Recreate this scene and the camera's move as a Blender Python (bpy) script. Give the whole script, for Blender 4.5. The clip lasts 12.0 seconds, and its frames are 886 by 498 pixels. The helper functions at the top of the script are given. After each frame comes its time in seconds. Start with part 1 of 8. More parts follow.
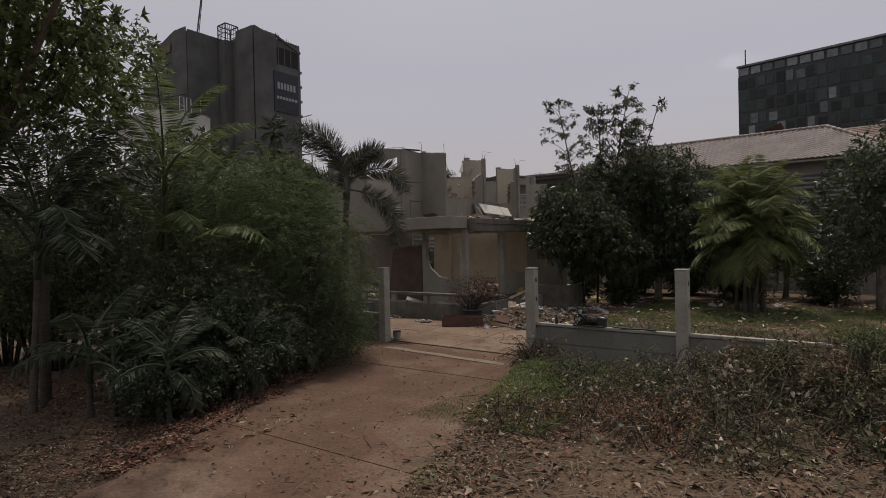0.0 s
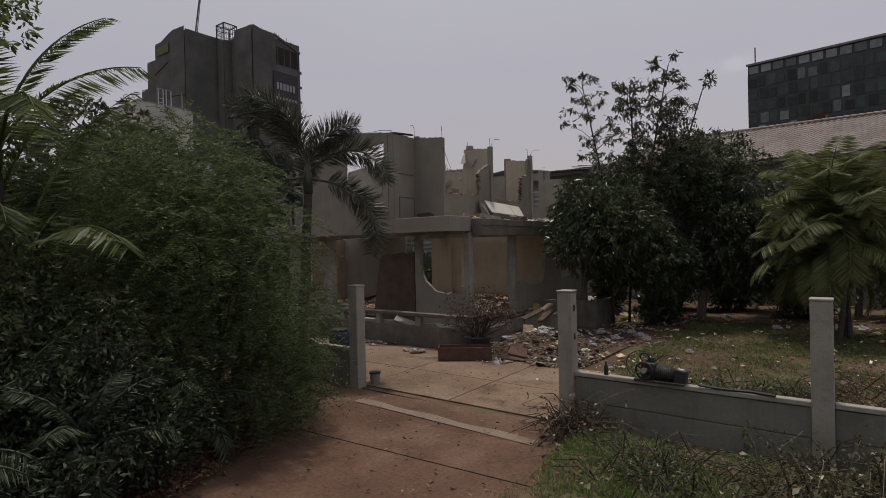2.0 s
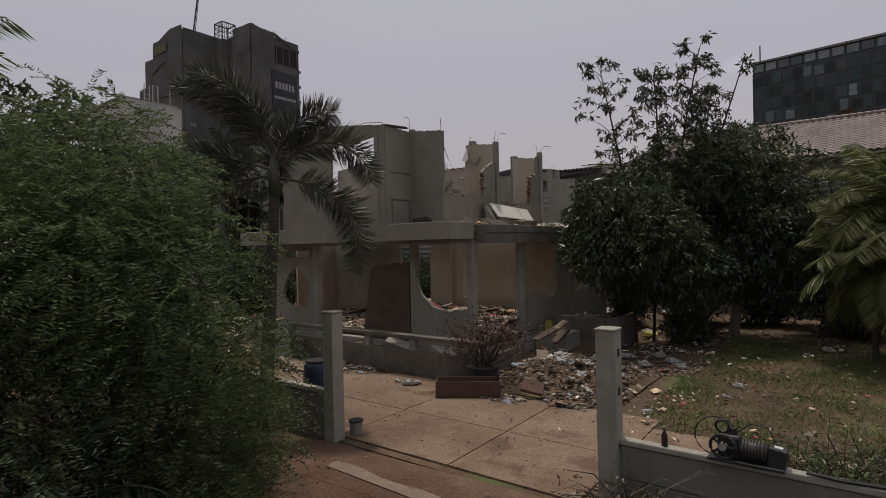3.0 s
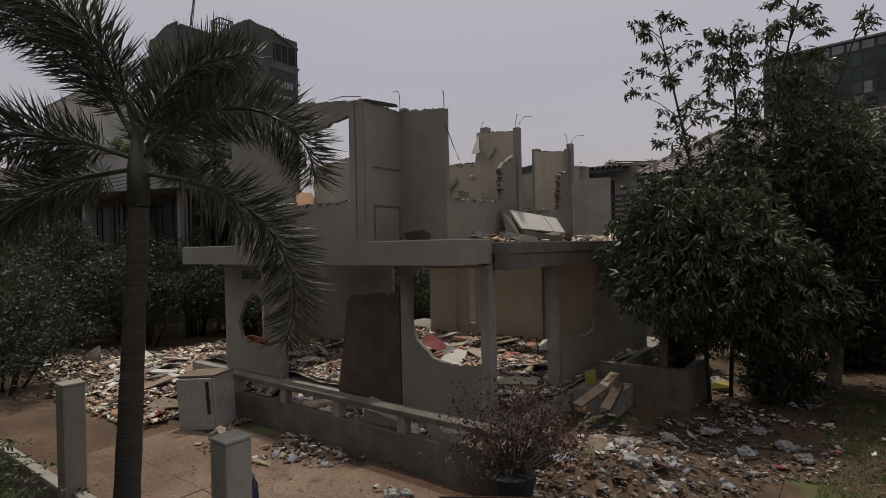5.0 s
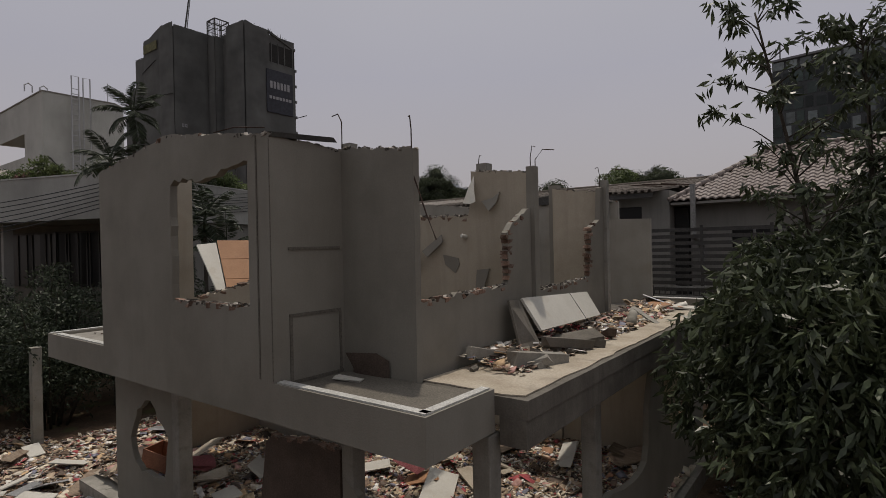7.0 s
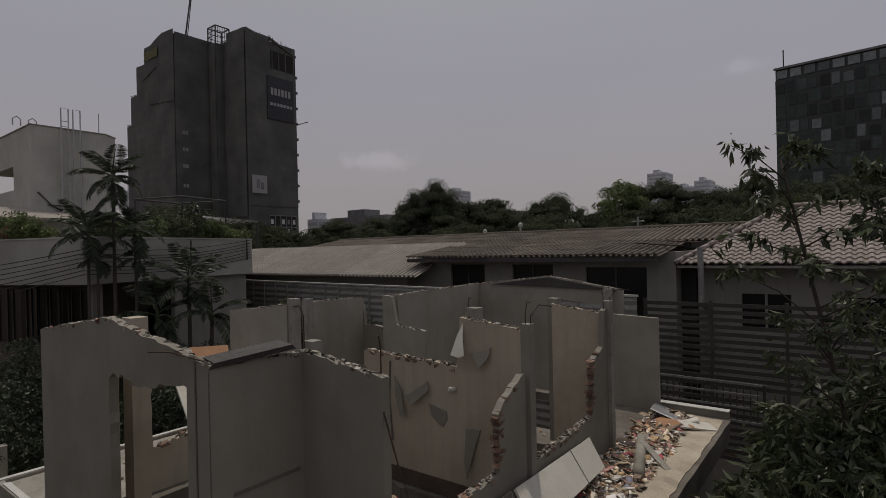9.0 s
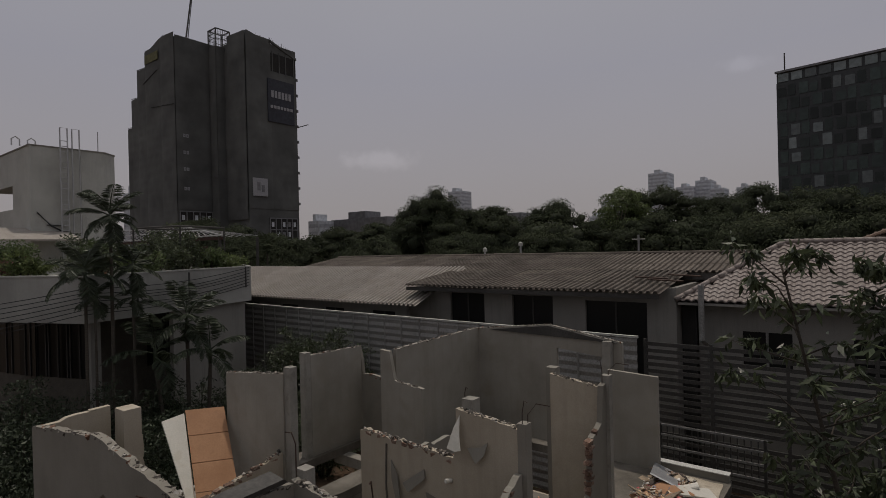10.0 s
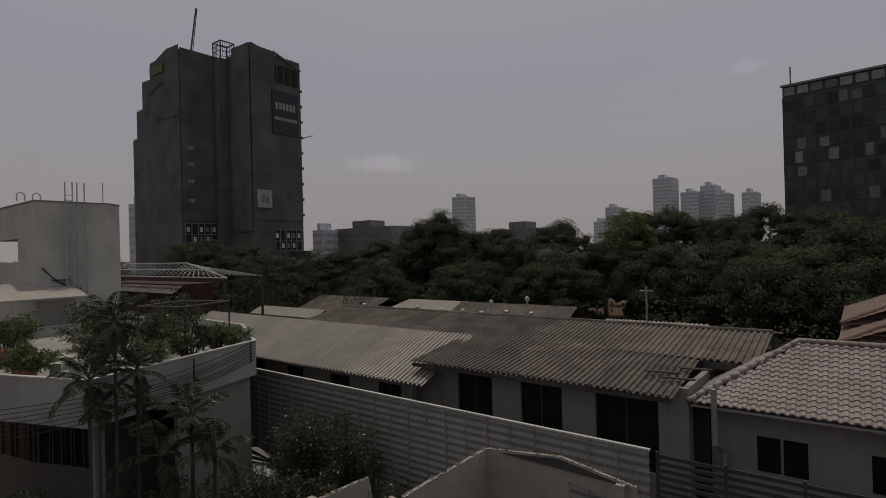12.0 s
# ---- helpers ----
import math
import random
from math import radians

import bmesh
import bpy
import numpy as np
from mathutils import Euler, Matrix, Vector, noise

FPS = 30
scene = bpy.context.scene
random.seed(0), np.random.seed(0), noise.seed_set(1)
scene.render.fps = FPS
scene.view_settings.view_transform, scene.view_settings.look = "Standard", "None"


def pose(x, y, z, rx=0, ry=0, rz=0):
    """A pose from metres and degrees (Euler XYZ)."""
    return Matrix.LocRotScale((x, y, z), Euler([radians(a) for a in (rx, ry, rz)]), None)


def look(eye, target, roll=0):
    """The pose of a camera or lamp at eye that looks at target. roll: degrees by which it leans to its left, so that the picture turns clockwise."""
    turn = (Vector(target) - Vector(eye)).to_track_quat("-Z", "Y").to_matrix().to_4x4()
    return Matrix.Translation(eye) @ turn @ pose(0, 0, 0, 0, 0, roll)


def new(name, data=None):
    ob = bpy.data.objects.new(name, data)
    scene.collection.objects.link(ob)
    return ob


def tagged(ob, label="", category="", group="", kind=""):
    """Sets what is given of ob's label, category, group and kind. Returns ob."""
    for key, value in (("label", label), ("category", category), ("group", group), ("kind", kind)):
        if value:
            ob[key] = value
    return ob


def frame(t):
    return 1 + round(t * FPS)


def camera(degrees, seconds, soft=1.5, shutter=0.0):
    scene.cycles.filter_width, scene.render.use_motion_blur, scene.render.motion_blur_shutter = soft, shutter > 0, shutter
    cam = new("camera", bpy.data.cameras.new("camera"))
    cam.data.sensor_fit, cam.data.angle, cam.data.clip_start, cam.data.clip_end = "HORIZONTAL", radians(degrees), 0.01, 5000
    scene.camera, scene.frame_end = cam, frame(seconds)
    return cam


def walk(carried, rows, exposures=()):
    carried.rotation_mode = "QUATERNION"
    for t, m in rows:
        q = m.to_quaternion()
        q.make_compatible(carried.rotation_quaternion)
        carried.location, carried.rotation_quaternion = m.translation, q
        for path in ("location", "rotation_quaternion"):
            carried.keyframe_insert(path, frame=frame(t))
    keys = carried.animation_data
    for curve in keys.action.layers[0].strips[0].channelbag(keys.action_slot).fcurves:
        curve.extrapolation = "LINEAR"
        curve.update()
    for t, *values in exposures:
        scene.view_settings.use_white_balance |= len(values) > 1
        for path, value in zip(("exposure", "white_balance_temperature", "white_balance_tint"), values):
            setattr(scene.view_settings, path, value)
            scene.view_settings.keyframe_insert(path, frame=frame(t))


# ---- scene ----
cam = camera(78.9, 12.0, soft=0.5)
PATH = [
    (0, (1.646, 0.08, 2.495), (0.451, 1.683, 2.477), -1.3),
    (0.5, (1.122, 0.85, 2.502), (-0.076, 2.452, 2.485), -1.3),
    (1, (0.596, 1.61, 2.518), (-0.602, 3.211, 2.502), -1.3),
    (1.5, (0.034, 2.407, 2.569), (-1.165, 4.008, 2.556), -1.3),
    (2, (-0.538, 3.242, 2.62), (-1.739, 4.84, 2.611), -1.3),
    (2.5, (-1.132, 4.087, 2.733), (-2.336, 5.684, 2.725), -1.3),
    (3, (-1.769, 4.943, 2.86), (-2.972, 6.541, 2.852), -1.3),
    (3.2, (-2.033, 5.271, 2.902), (-3.235, 6.869, 2.893), -1.4),
    (5, (-4.221, 8.136, 3.341), (-5.427, 9.732, 3.332), -1.2),
    (5.5, (-4.822, 9.015, 3.601), (-6.028, 10.611, 3.594), -1.3),
    (6, (-5.379, 9.917, 3.946), (-6.586, 11.512, 3.938), -1.3),
    (6.5, (-5.879, 10.796, 4.338), (-7.087, 12.39, 4.33), -1.3),
    (7, (-6.377, 11.623, 4.77), (-7.584, 13.217, 4.765), -1.2),
    (7.2, (-6.548, 11.86, 4.947), (-7.745, 13.462, 4.952), -1.2),
    (8.8, (-6.708, 12.455, 6.64), (-7.92, 14.046, 6.642), -1.3),
    (9, (-6.689, 12.496, 6.887), (-7.902, 14.086, 6.887), -1.3),
    (9.5, (-6.643, 12.562, 7.497), (-7.858, 14.151, 7.494), -1.3),
    (10, (-6.669, 12.627, 8.131), (-7.885, 14.215, 8.128), -1.4),
    (10.5, (-6.728, 12.654, 8.828), (-7.947, 14.24, 8.825), -1.4),
    (11, (-6.763, 12.667, 9.619), (-7.985, 14.25, 9.618), -1.5),
    (11.5, (-6.802, 12.72, 10.424), (-8.029, 14.3, 10.427), -1.6),
    (12, (-6.849, 12.799, 11.308), (-8.076, 14.378, 11.315), -1.5),
]
EXPOSURES = [(0, -.55), (3, -.62), (5.5, -.63), (7, -.78), (9, -1.12), (12, -1.2)]
walk(cam, [(t, look(eye, target, roll)) for t, eye, target, roll in PATH], EXPOSURES)

# world: hazy tropical midday, the sun ahead of the walk and high
SUN_AZ, SUN_EL = 35.0, 77.0   # degrees from +y towards -x, and above the horizon
world = bpy.data.worlds.new("hazy_sky")
scene.world = world
world.use_nodes = True
wn, wl = world.node_tree.nodes, world.node_tree.links
wn.clear()
sky = wn.new("ShaderNodeTexSky")
sky.sky_type = 'NISHITA'
sky.sun_disc = False
sky.sun_elevation = radians(SUN_EL)
sky.sun_rotation = radians(-SUN_AZ)
sky.air_density, sky.dust_density, sky.ozone_density = 1.0, 7.0, 1.2
hsv = wn.new("ShaderNodeHueSaturation")
hsv.inputs["Saturation"].default_value = 0.35
# haze: lavender-grey overhead, warmer and paler towards the horizon, with two faint small clouds
geo_n = wn.new("ShaderNodeTexCoord")
sep = wn.new("ShaderNodeSeparateXYZ")
wl.new(geo_n.outputs["Generated"], sep.inputs[0])
haze = wn.new("ShaderNodeValToRGB")
for e, (p, c) in zip([haze.color_ramp.elements[0], haze.color_ramp.elements[1], haze.color_ramp.elements.new(.22)], ((0.0, (.88, .80, .785)), (.75, (.52, .585, .84)), (.3, (.765, .745, .855)))):
    e.position, e.color = p, (*c, 1)
wl.new(sep.outputs[2], haze.inputs[0])
cm = wn.new("ShaderNodeMapping")
cm.inputs["Scale"].default_value = (1.0, 1.0, 2.2)
wl.new(geo_n.outputs["Generated"], cm.inputs[0])
cn = wn.new("ShaderNodeTexNoise")
cn.inputs["Scale"].default_value, cn.inputs["Detail"].default_value, cn.inputs["Roughness"].default_value = 1.3, 4, .5
wl.new(cm.outputs[0], cn.inputs["Vector"])
cr = wn.new("ShaderNodeMapRange")
cr.inputs[1].default_value, cr.inputs[2].default_value, cr.inputs[3].default_value, cr.inputs[4].default_value = .3, .75, 9.75, 10.35
wl.new(cn.outputs["Fac"], cr.inputs[0])
cloud_sum = cr.outputs[0]
for at, wide, tall, gain in (((-.684, .713, .164), .07, .022, 2.2), ((-.135, .952, .275), .036, .016, 1.4)):
    # a small cumulus: a soft patch broken by noise
    off = wn.new("ShaderNodeVectorMath")
    off.operation = 'SUBTRACT'
    off.inputs[1].default_value = at
    wl.new(geo_n.outputs["Generated"], off.inputs[0])
    sc = wn.new("ShaderNodeVectorMath")
    sc.operation = 'MULTIPLY'
    sc.inputs[1].default_value = (1 / wide, 1 / wide, 1 / tall)
    wl.new(off.outputs[0], sc.inputs[0])
    ln = wn.new("ShaderNodeVectorMath")
    ln.operation = 'LENGTH'
    wl.new(sc.outputs[0], ln.inputs[0])
    nz = wn.new("ShaderNodeTexNoise")
    nz.inputs["Scale"].default_value, nz.inputs["Detail"].default_value = 34, 5
    wl.new(geo_n.outputs["Generated"], nz.inputs["Vector"])
    ad = wn.new("ShaderNodeMath")
    ad.operation = 'MULTIPLY_ADD'
    ad.inputs[1].default_value = 1.5
    wl.new(nz.outputs["Fac"], ad.inputs[0])
    wl.new(ln.outputs["Value"], ad.inputs[2])
    mr = wn.new("ShaderNodeMapRange")
    mr.interpolation_type = 'SMOOTHSTEP'
    mr.inputs[1].default_value, mr.inputs[2].default_value, mr.inputs[3].default_value, mr.inputs[4].default_value = 1.9, .9, 0, gain
    wl.new(ad.outputs[0], mr.inputs[0])
    sm = wn.new("ShaderNodeMath")
    wl.new(cloud_sum, sm.inputs[0])
    wl.new(mr.outputs[0], sm.inputs[1])
    cloud_sum = sm.outputs[0]
hz = wn.new("ShaderNodeVectorMath")
hz.operation = 'MULTIPLY'
wl.new(haze.outputs[0], hz.inputs[0])
wl.new(cloud_sum, hz.inputs[1])
mixw = wn.new("ShaderNodeMix")
mixw.data_type = 'RGBA'
mixw.inputs[0].default_value = 0.7
bgn = wn.new("ShaderNodeBackground")
bgn.inputs[1].default_value = 0.10
won = wn.new("ShaderNodeOutputWorld")
wl.new(sky.outputs[0], hsv.inputs["Color"])
wl.new(hsv.outputs[0], mixw.inputs[6])
wl.new(hz.outputs[0], mixw.inputs[7])
wl.new(mixw.outputs[2], bgn.inputs[0])
wl.new(bgn.outputs[0], won.inputs[0])
sun = new("sun", bpy.data.lights.new("sun", 'SUN'))
sun.data.energy, sun.data.angle, sun.data.color = 3.0, radians(1.5), (1.0, 0.905, 0.79)
sd = Vector((-math.sin(radians(SUN_AZ)) * math.cos(radians(SUN_EL)), math.cos(radians(SUN_AZ)) * math.cos(radians(SUN_EL)), math.sin(radians(SUN_EL))))
sun.matrix_world = Matrix.Translation((0, 0, 60)) @ sd.to_track_quat("Z", "Y").to_matrix().to_4x4()

# ---- materials ----
def ramp(nodes, stops):
    r = nodes.new("ShaderNodeValToRGB")
    els = r.color_ramp.elements
    while len(els) < len(stops):
        els.new(0.5)
    for e, (p, c) in zip(els, stops):
        e.position, e.color = p, (*c, 1)
    return r


def surface(name, stops, scale=2.0, rough=0.85, fine=45.0, bump=0.25, metal=0.0, streak=None, spots=None, island=0.0, piece=0.0, spec=0.35, sheer=0.0, stretch=(1, 1, 1), grain=(0.72, 1.2), lo=0.3, hi=0.7):
    """A worn surface: large blotches over stops, fine grain, run-off streaks, spots, and random shade by island or piece."""
    m = bpy.data.materials.new(name)
    m.use_nodes = True
    n, l = m.node_tree.nodes, m.node_tree.links
    b = n["Principled BSDF"]
    tc = n.new("ShaderNodeTexCoord")
    mp = n.new("ShaderNodeMapping")
    mp.inputs["Scale"].default_value = stretch
    l.new(tc.outputs["Object"], mp.inputs[0])
    big = n.new("ShaderNodeTexNoise")
    big.inputs["Scale"].default_value, big.inputs["Detail"].default_value, big.inputs["Roughness"].default_value = scale, 6, 0.62
    l.new(mp.outputs[0], big.inputs["Vector"])
    k = len(stops)
    r = ramp(n, [(lo + (hi - lo) * i / max(1, k - 1), c) for i, c in enumerate(stops)])
    l.new(big.outputs["Fac"], r.inputs[0])
    col = r.outputs[0]
    fn = n.new("ShaderNodeTexNoise")
    fn.inputs["Scale"].default_value, fn.inputs["Detail"].default_value = fine, 4
    l.new(mp.outputs[0], fn.inputs["Vector"])
    fr = n.new("ShaderNodeMapRange")
    fr.inputs[1].default_value, fr.inputs[2].default_value, fr.inputs[3].default_value, fr.inputs[4].default_value = 0.3, 0.7, *grain
    l.new(fn.outputs["Fac"], fr.inputs[0])

    def shade(col, value):
        h = n.new("ShaderNodeVectorMath")
        h.operation = 'MULTIPLY'
        l.new(col, h.inputs[0])
        l.new(value, h.inputs[1])
        return h.outputs[0]

    def blend(col, fac, c):
        x = n.new("ShaderNodeMix")
        x.data_type = 'RGBA'
        l.new(fac, x.inputs[0])
        l.new(col, x.inputs[6])
        x.inputs[7].default_value = (*c, 1)
        return x.outputs[2]

    col = shade(col, fr.outputs[0])
    if streak:
        sm = n.new("ShaderNodeMapping")
        sm.inputs["Scale"].default_value = (3.2, 3.2, 0.28)
        l.new(tc.outputs["Object"], sm.inputs[0])
        sn = n.new("ShaderNodeTexNoise")
        sn.inputs["Scale"].default_value, sn.inputs["Detail"].default_value, sn.inputs["Roughness"].default_value = 1.7, 7, 0.65
        l.new(sm.outputs[0], sn.inputs["Vector"])
        sr = n.new("ShaderNodeMapRange")
        sr.inputs[1].default_value, sr.inputs[2].default_value, sr.inputs[4].default_value = 0.5, 0.78, streak[1]
        l.new(sn.outputs["Fac"], sr.inputs[0])
        col = blend(col, sr.outputs[0], streak[0])
    if spots:
        vn = n.new("ShaderNodeTexNoise")
        vn.inputs["Scale"].default_value, vn.inputs["Detail"].default_value = spots[2], 3
        l.new(mp.outputs[0], vn.inputs["Vector"])
        vr = n.new("ShaderNodeMapRange")
        vr.inputs[1].default_value, vr.inputs[2].default_value, vr.inputs[4].default_value = 0.58, 0.68, spots[1]
        l.new(vn.outputs["Fac"], vr.inputs[0])
        col = blend(col, vr.outputs[0], spots[0])
    if island or piece:
        src = n.new("ShaderNodeNewGeometry").outputs["Random Per Island"] if island else n.new("ShaderNodeObjectInfo").outputs["Random"]
        ir = n.new("ShaderNodeMapRange")
        a = island or piece
        ir.inputs[3].default_value, ir.inputs[4].default_value = 1 - a, 1 + a
        l.new(src, ir.inputs[0])
        col = shade(col, ir.outputs[0])
    l.new(col, b.inputs["Base Color"])
    b.inputs["Roughness"].default_value = rough
    b.inputs["Metallic"].default_value = metal
    b.inputs["Specular IOR Level"].default_value = spec
    height = fn.outputs["Fac"]
    bm_ = n.new("ShaderNodeBump")
    bm_.inputs["Strength"].default_value, bm_.inputs["Distance"].default_value = bump, 0.02
    l.new(height, bm_.inputs["Height"])
    l.new(bm_.outputs[0], b.inputs["Normal"])
    if sheer:
        tr = n.new("ShaderNodeBsdfTranslucent")
        l.new(col, tr.inputs[0])
        mx = n.new("ShaderNodeMixShader")
        mx.inputs[0].default_value = sheer
        l.new(b.outputs[0], mx.inputs[1])
        l.new(tr.outputs[0], mx.inputs[2])
        l.new(mx.outputs[0], n["Material Output"].inputs[0])
    return m


def confetti(name, cols, rough=0.8, sheer=0.0):
    """Loose mixed pieces: each island takes one colour of a list."""
    m = surface(name, [(0.5, 0.5, 0.5), (0.5, 0.5, 0.5)], rough=rough, bump=0.15, fine=20)
    n, l = m.node_tree.nodes, m.node_tree.links
    b = n["Principled BSDF"]
    g = n.new("ShaderNodeNewGeometry")
    r = ramp(n, [(i / len(cols), c) for i, c in enumerate(cols)])
    r.color_ramp.interpolation = 'CONSTANT'
    l.new(g.outputs["Random Per Island"], r.inputs[0])
    nz = n.new("ShaderNodeTexNoise")
    nz.inputs["Scale"].default_value = 9
    l.new(n["Texture Coordinate"].outputs["Object"], nz.inputs["Vector"])
    mr = n.new("ShaderNodeMapRange")
    mr.inputs[1].default_value, mr.inputs[2].default_value, mr.inputs[3].default_value, mr.inputs[4].default_value = 0.3, 0.7, 0.6, 1.1
    l.new(nz.outputs["Fac"], mr.inputs[0])
    v = n.new("ShaderNodeVectorMath")
    v.operation = 'MULTIPLY'
    l.new(r.outputs[0], v.inputs[0])
    l.new(mr.outputs[0], v.inputs[1])
    l.new(v.outputs[0], b.inputs["Base Color"])
    return m


M = {}
M['plaster'] = surface("grey_plaster", [(0.19, 0.175, 0.147), (0.235, 0.218, 0.186), (0.268, 0.252, 0.218)], 0.6, 0.92, 60, 0.12, streak=((0.15, 0.137, 0.113), 0.22), spots=((0.17, 0.157, 0.13), 0.3, 1.3), grain=(0.95, 1.04))
M['plaster_in'] = surface("cream_plaster", [(0.33, 0.285, 0.22), (0.41, 0.36, 0.285), (0.46, 0.415, 0.34)], 0.8, 0.92, 55, 0.15, streak=((0.30, 0.26, 0.2), 0.6), spots=((0.36, 0.30, 0.22), 0.5, 1.6), grain=(0.94, 1.05))
M['plaster_mid'] = surface("pale_grey_plaster", [(0.235, 0.218, 0.185), (0.295, 0.275, 0.237), (0.34, 0.32, 0.28)], 0.7, 0.92, 55, 0.15, streak=((0.2, 0.185, 0.155), 0.4), spots=((0.24, 0.215, 0.175), 0.4, 1.6), grain=(0.94, 1.05))
M['brown'] = surface("dark_brown_render", [(0.07, 0.05, 0.04), (0.095, 0.07, 0.055), (0.12, 0.09, 0.072)], 2.5, 0.95, 50, 0.3)
M['concrete'] = surface("old_concrete", [(0.2, 0.187, 0.163), (0.27, 0.255, 0.225), (0.34, 0.322, 0.288)], 1.6, 0.9, 50, 0.3, streak=((0.16, 0.15, 0.13), 0.6), spots=((0.15, 0.14, 0.12), 0.4, 6), grain=(0.9, 1.08))
# Stained concrete, also darkened to carry shadow on slab edge, beam and terrace wall.
M['stained'] = surface("stained_shaded_concrete", [(0.09, 0.08, 0.067), (0.14, 0.126, 0.107), (0.2, 0.182, 0.157)], 1.4, 0.92, 50, 0.3, streak=((0.07, 0.062, 0.052), 0.6), grain=(0.88, 1.1))
M['post'] = surface("pale_concrete", [(0.245, 0.23, 0.195), (0.295, 0.279, 0.24), (0.335, 0.319, 0.28)], 2.5, 0.9, 60, 0.12, streak=((0.17, 0.163, 0.14), 0.5), spots=((0.18, 0.172, 0.15), 0.35, 8), grain=(0.88, 1.08))
M['slabtop'] = surface("dusty_slab", [(0.32, 0.27, 0.205), (0.42, 0.365, 0.29), (0.5, 0.45, 0.37)], 1.8, 0.95, 40, 0.3, spots=((0.24, 0.21, 0.17), 0.6, 3), grain=(0.85, 1.1))
M['coping'] = surface("white_coping", [(0.42, 0.415, 0.395), (0.55, 0.545, 0.52)], 4, 0.85, 60, 0.2, spots=((0.4, 0.39, 0.36), 0.6, 7))
M['brick'] = surface("broken_brick", [(0.14, 0.08, 0.058), (0.19, 0.12, 0.088), (0.26, 0.19, 0.15)], 14, 0.95, 70, 0.5, piece=0.4, spots=((0.33, 0.3, 0.265), 0.6, 22))
M['rebar'] = surface("rusty_steel", [(0.05, 0.032, 0.025), (0.085, 0.055, 0.042)], 20, 0.8, 80, 0.3, metal=0.4)
M['dark'] = surface("dark_opening", [(0.02, 0.02, 0.02), (0.035, 0.033, 0.03)], 2, 0.9)
M['whitewall'] = surface("white_painted_wall", [(0.34, 0.34, 0.315), (0.42, 0.42, 0.39), (0.48, 0.48, 0.45)], 0.5, 0.85, 30, 0.1, streak=((0.32, 0.315, 0.29), 0.4))
M['offwhite'] = surface("weathered_white_render", [(0.27, 0.268, 0.25), (0.33, 0.328, 0.305), (0.38, 0.378, 0.355)], 0.5, 0.85, 30, 0.1, streak=((0.24, 0.235, 0.215), 0.4), grain=(.93, 1.05))
M['greywall'] = surface("grey_painted_wall", [(0.21, 0.2, 0.182), (0.265, 0.253, 0.232)], 0.6, 0.88, 30, 0.12, grain=(0.92, 1.06), streak=((0.15, 0.145, 0.13), 0.6))
M['panelwall'] = surface("grimy_wall_panel", [(0.15, 0.146, 0.128), (0.2, 0.194, 0.172)], 0.9, 0.92, 30, 0.2, grain=(0.9, 1.06), streak=((0.09, 0.09, 0.075), 0.7), spots=((0.11, 0.112, 0.09), 0.5, 2.5))
M['drive'] = surface("driveway_concrete", [(0.072, 0.036, 0.024), (0.112, 0.064, 0.043), (0.175, 0.12, 0.088)], 0.6, 0.95, 26, 0.35, spots=((0.09, 0.048, 0.033), 0.6, 1.3))
M['forecourt'] = surface("dusty_forecourt_concrete", [(0.12, 0.077, 0.053), (0.182, 0.124, 0.087), (0.25, 0.184, 0.135)], 0.5, 0.95, 26, 0.35, spots=((0.095, 0.06, 0.042), 0.75, 1.5))
M['soil'] = surface("litter_soil", [(0.06, 0.04, 0.026), (0.10, 0.066, 0.043), (0.15, 0.095, 0.06)], 0.9, 1.0, 22, 0.8, spots=((0.09, 0.11, 0.04), 0.75, 0.8))
# Reddish soil, its tone lowered for a shadow lying on the forecourt.
M['dirt'] = surface("reddish_shaded_dirt", [(0.05, 0.03, 0.021), (0.085, 0.05, 0.034), (0.12, 0.075, 0.052)], 2.0, 1.0, 26, 0.7)
M['strip'] = surface("pale_cement_strip", [(0.165, 0.122, 0.092), (0.225, 0.175, 0.138)], 2, 0.95, 40, 0.3)
M['bark'] = surface("bark", [(0.09, 0.075, 0.06), (0.17, 0.145, 0.115), (0.24, 0.21, 0.17)], 5, 0.95, 40, 0.8, stretch=(1, 1, 0.3))
M['stem'] = surface("dark_shrub_stem", [(0.035, 0.029, 0.022), (0.07, 0.058, 0.045)], 5, 0.95, 40, 0.6)
M['dry_stem'] = surface("dry_stalk", [(0.095, 0.075, 0.052), (0.18, 0.145, 0.105)], 5, 0.9, 40, 0.4)
M['palmbark'] = surface("ringed_palm_bark", [(0.055, 0.047, 0.038), (0.1, 0.088, 0.072)], 6, 0.95, 30, 0.8, stretch=(0.3, 0.3, 6))
M['leaf_mango'] = surface("mango_leaf", [(0.045, 0.06, 0.032), (0.09, 0.108, 0.056)], 1.2, 0.36, 30, 0.1, island=0.55, sheer=0.25, spec=0.4)
M['leaf_shrub'] = surface("shrub_leaf", [(0.066, 0.088, 0.044), (0.122, 0.147, 0.07)], 1.0, 0.5, 30, 0.1, island=0.5, sheer=0.36, spec=0.4)
M['leaf_light'] = surface("young_leaf", [(0.08, 0.11, 0.042), (0.135, 0.165, 0.065)], 1.0, 0.5, 30, 0.1, island=0.5, sheer=0.45)
M['leaf_bush'] = surface("feathery_leaf", [(0.07, 0.1, 0.042), (0.13, 0.165, 0.072)], 0.8, 0.6, 30, 0.1, island=0.5, sheer=0.42)
M['leaf_palm'] = surface("palm_leaf", [(0.034, 0.045, 0.028), (0.06, 0.076, 0.045)], 1.0, 0.5, 30, 0.1, island=0.55, sheer=0.18, spec=0.32)
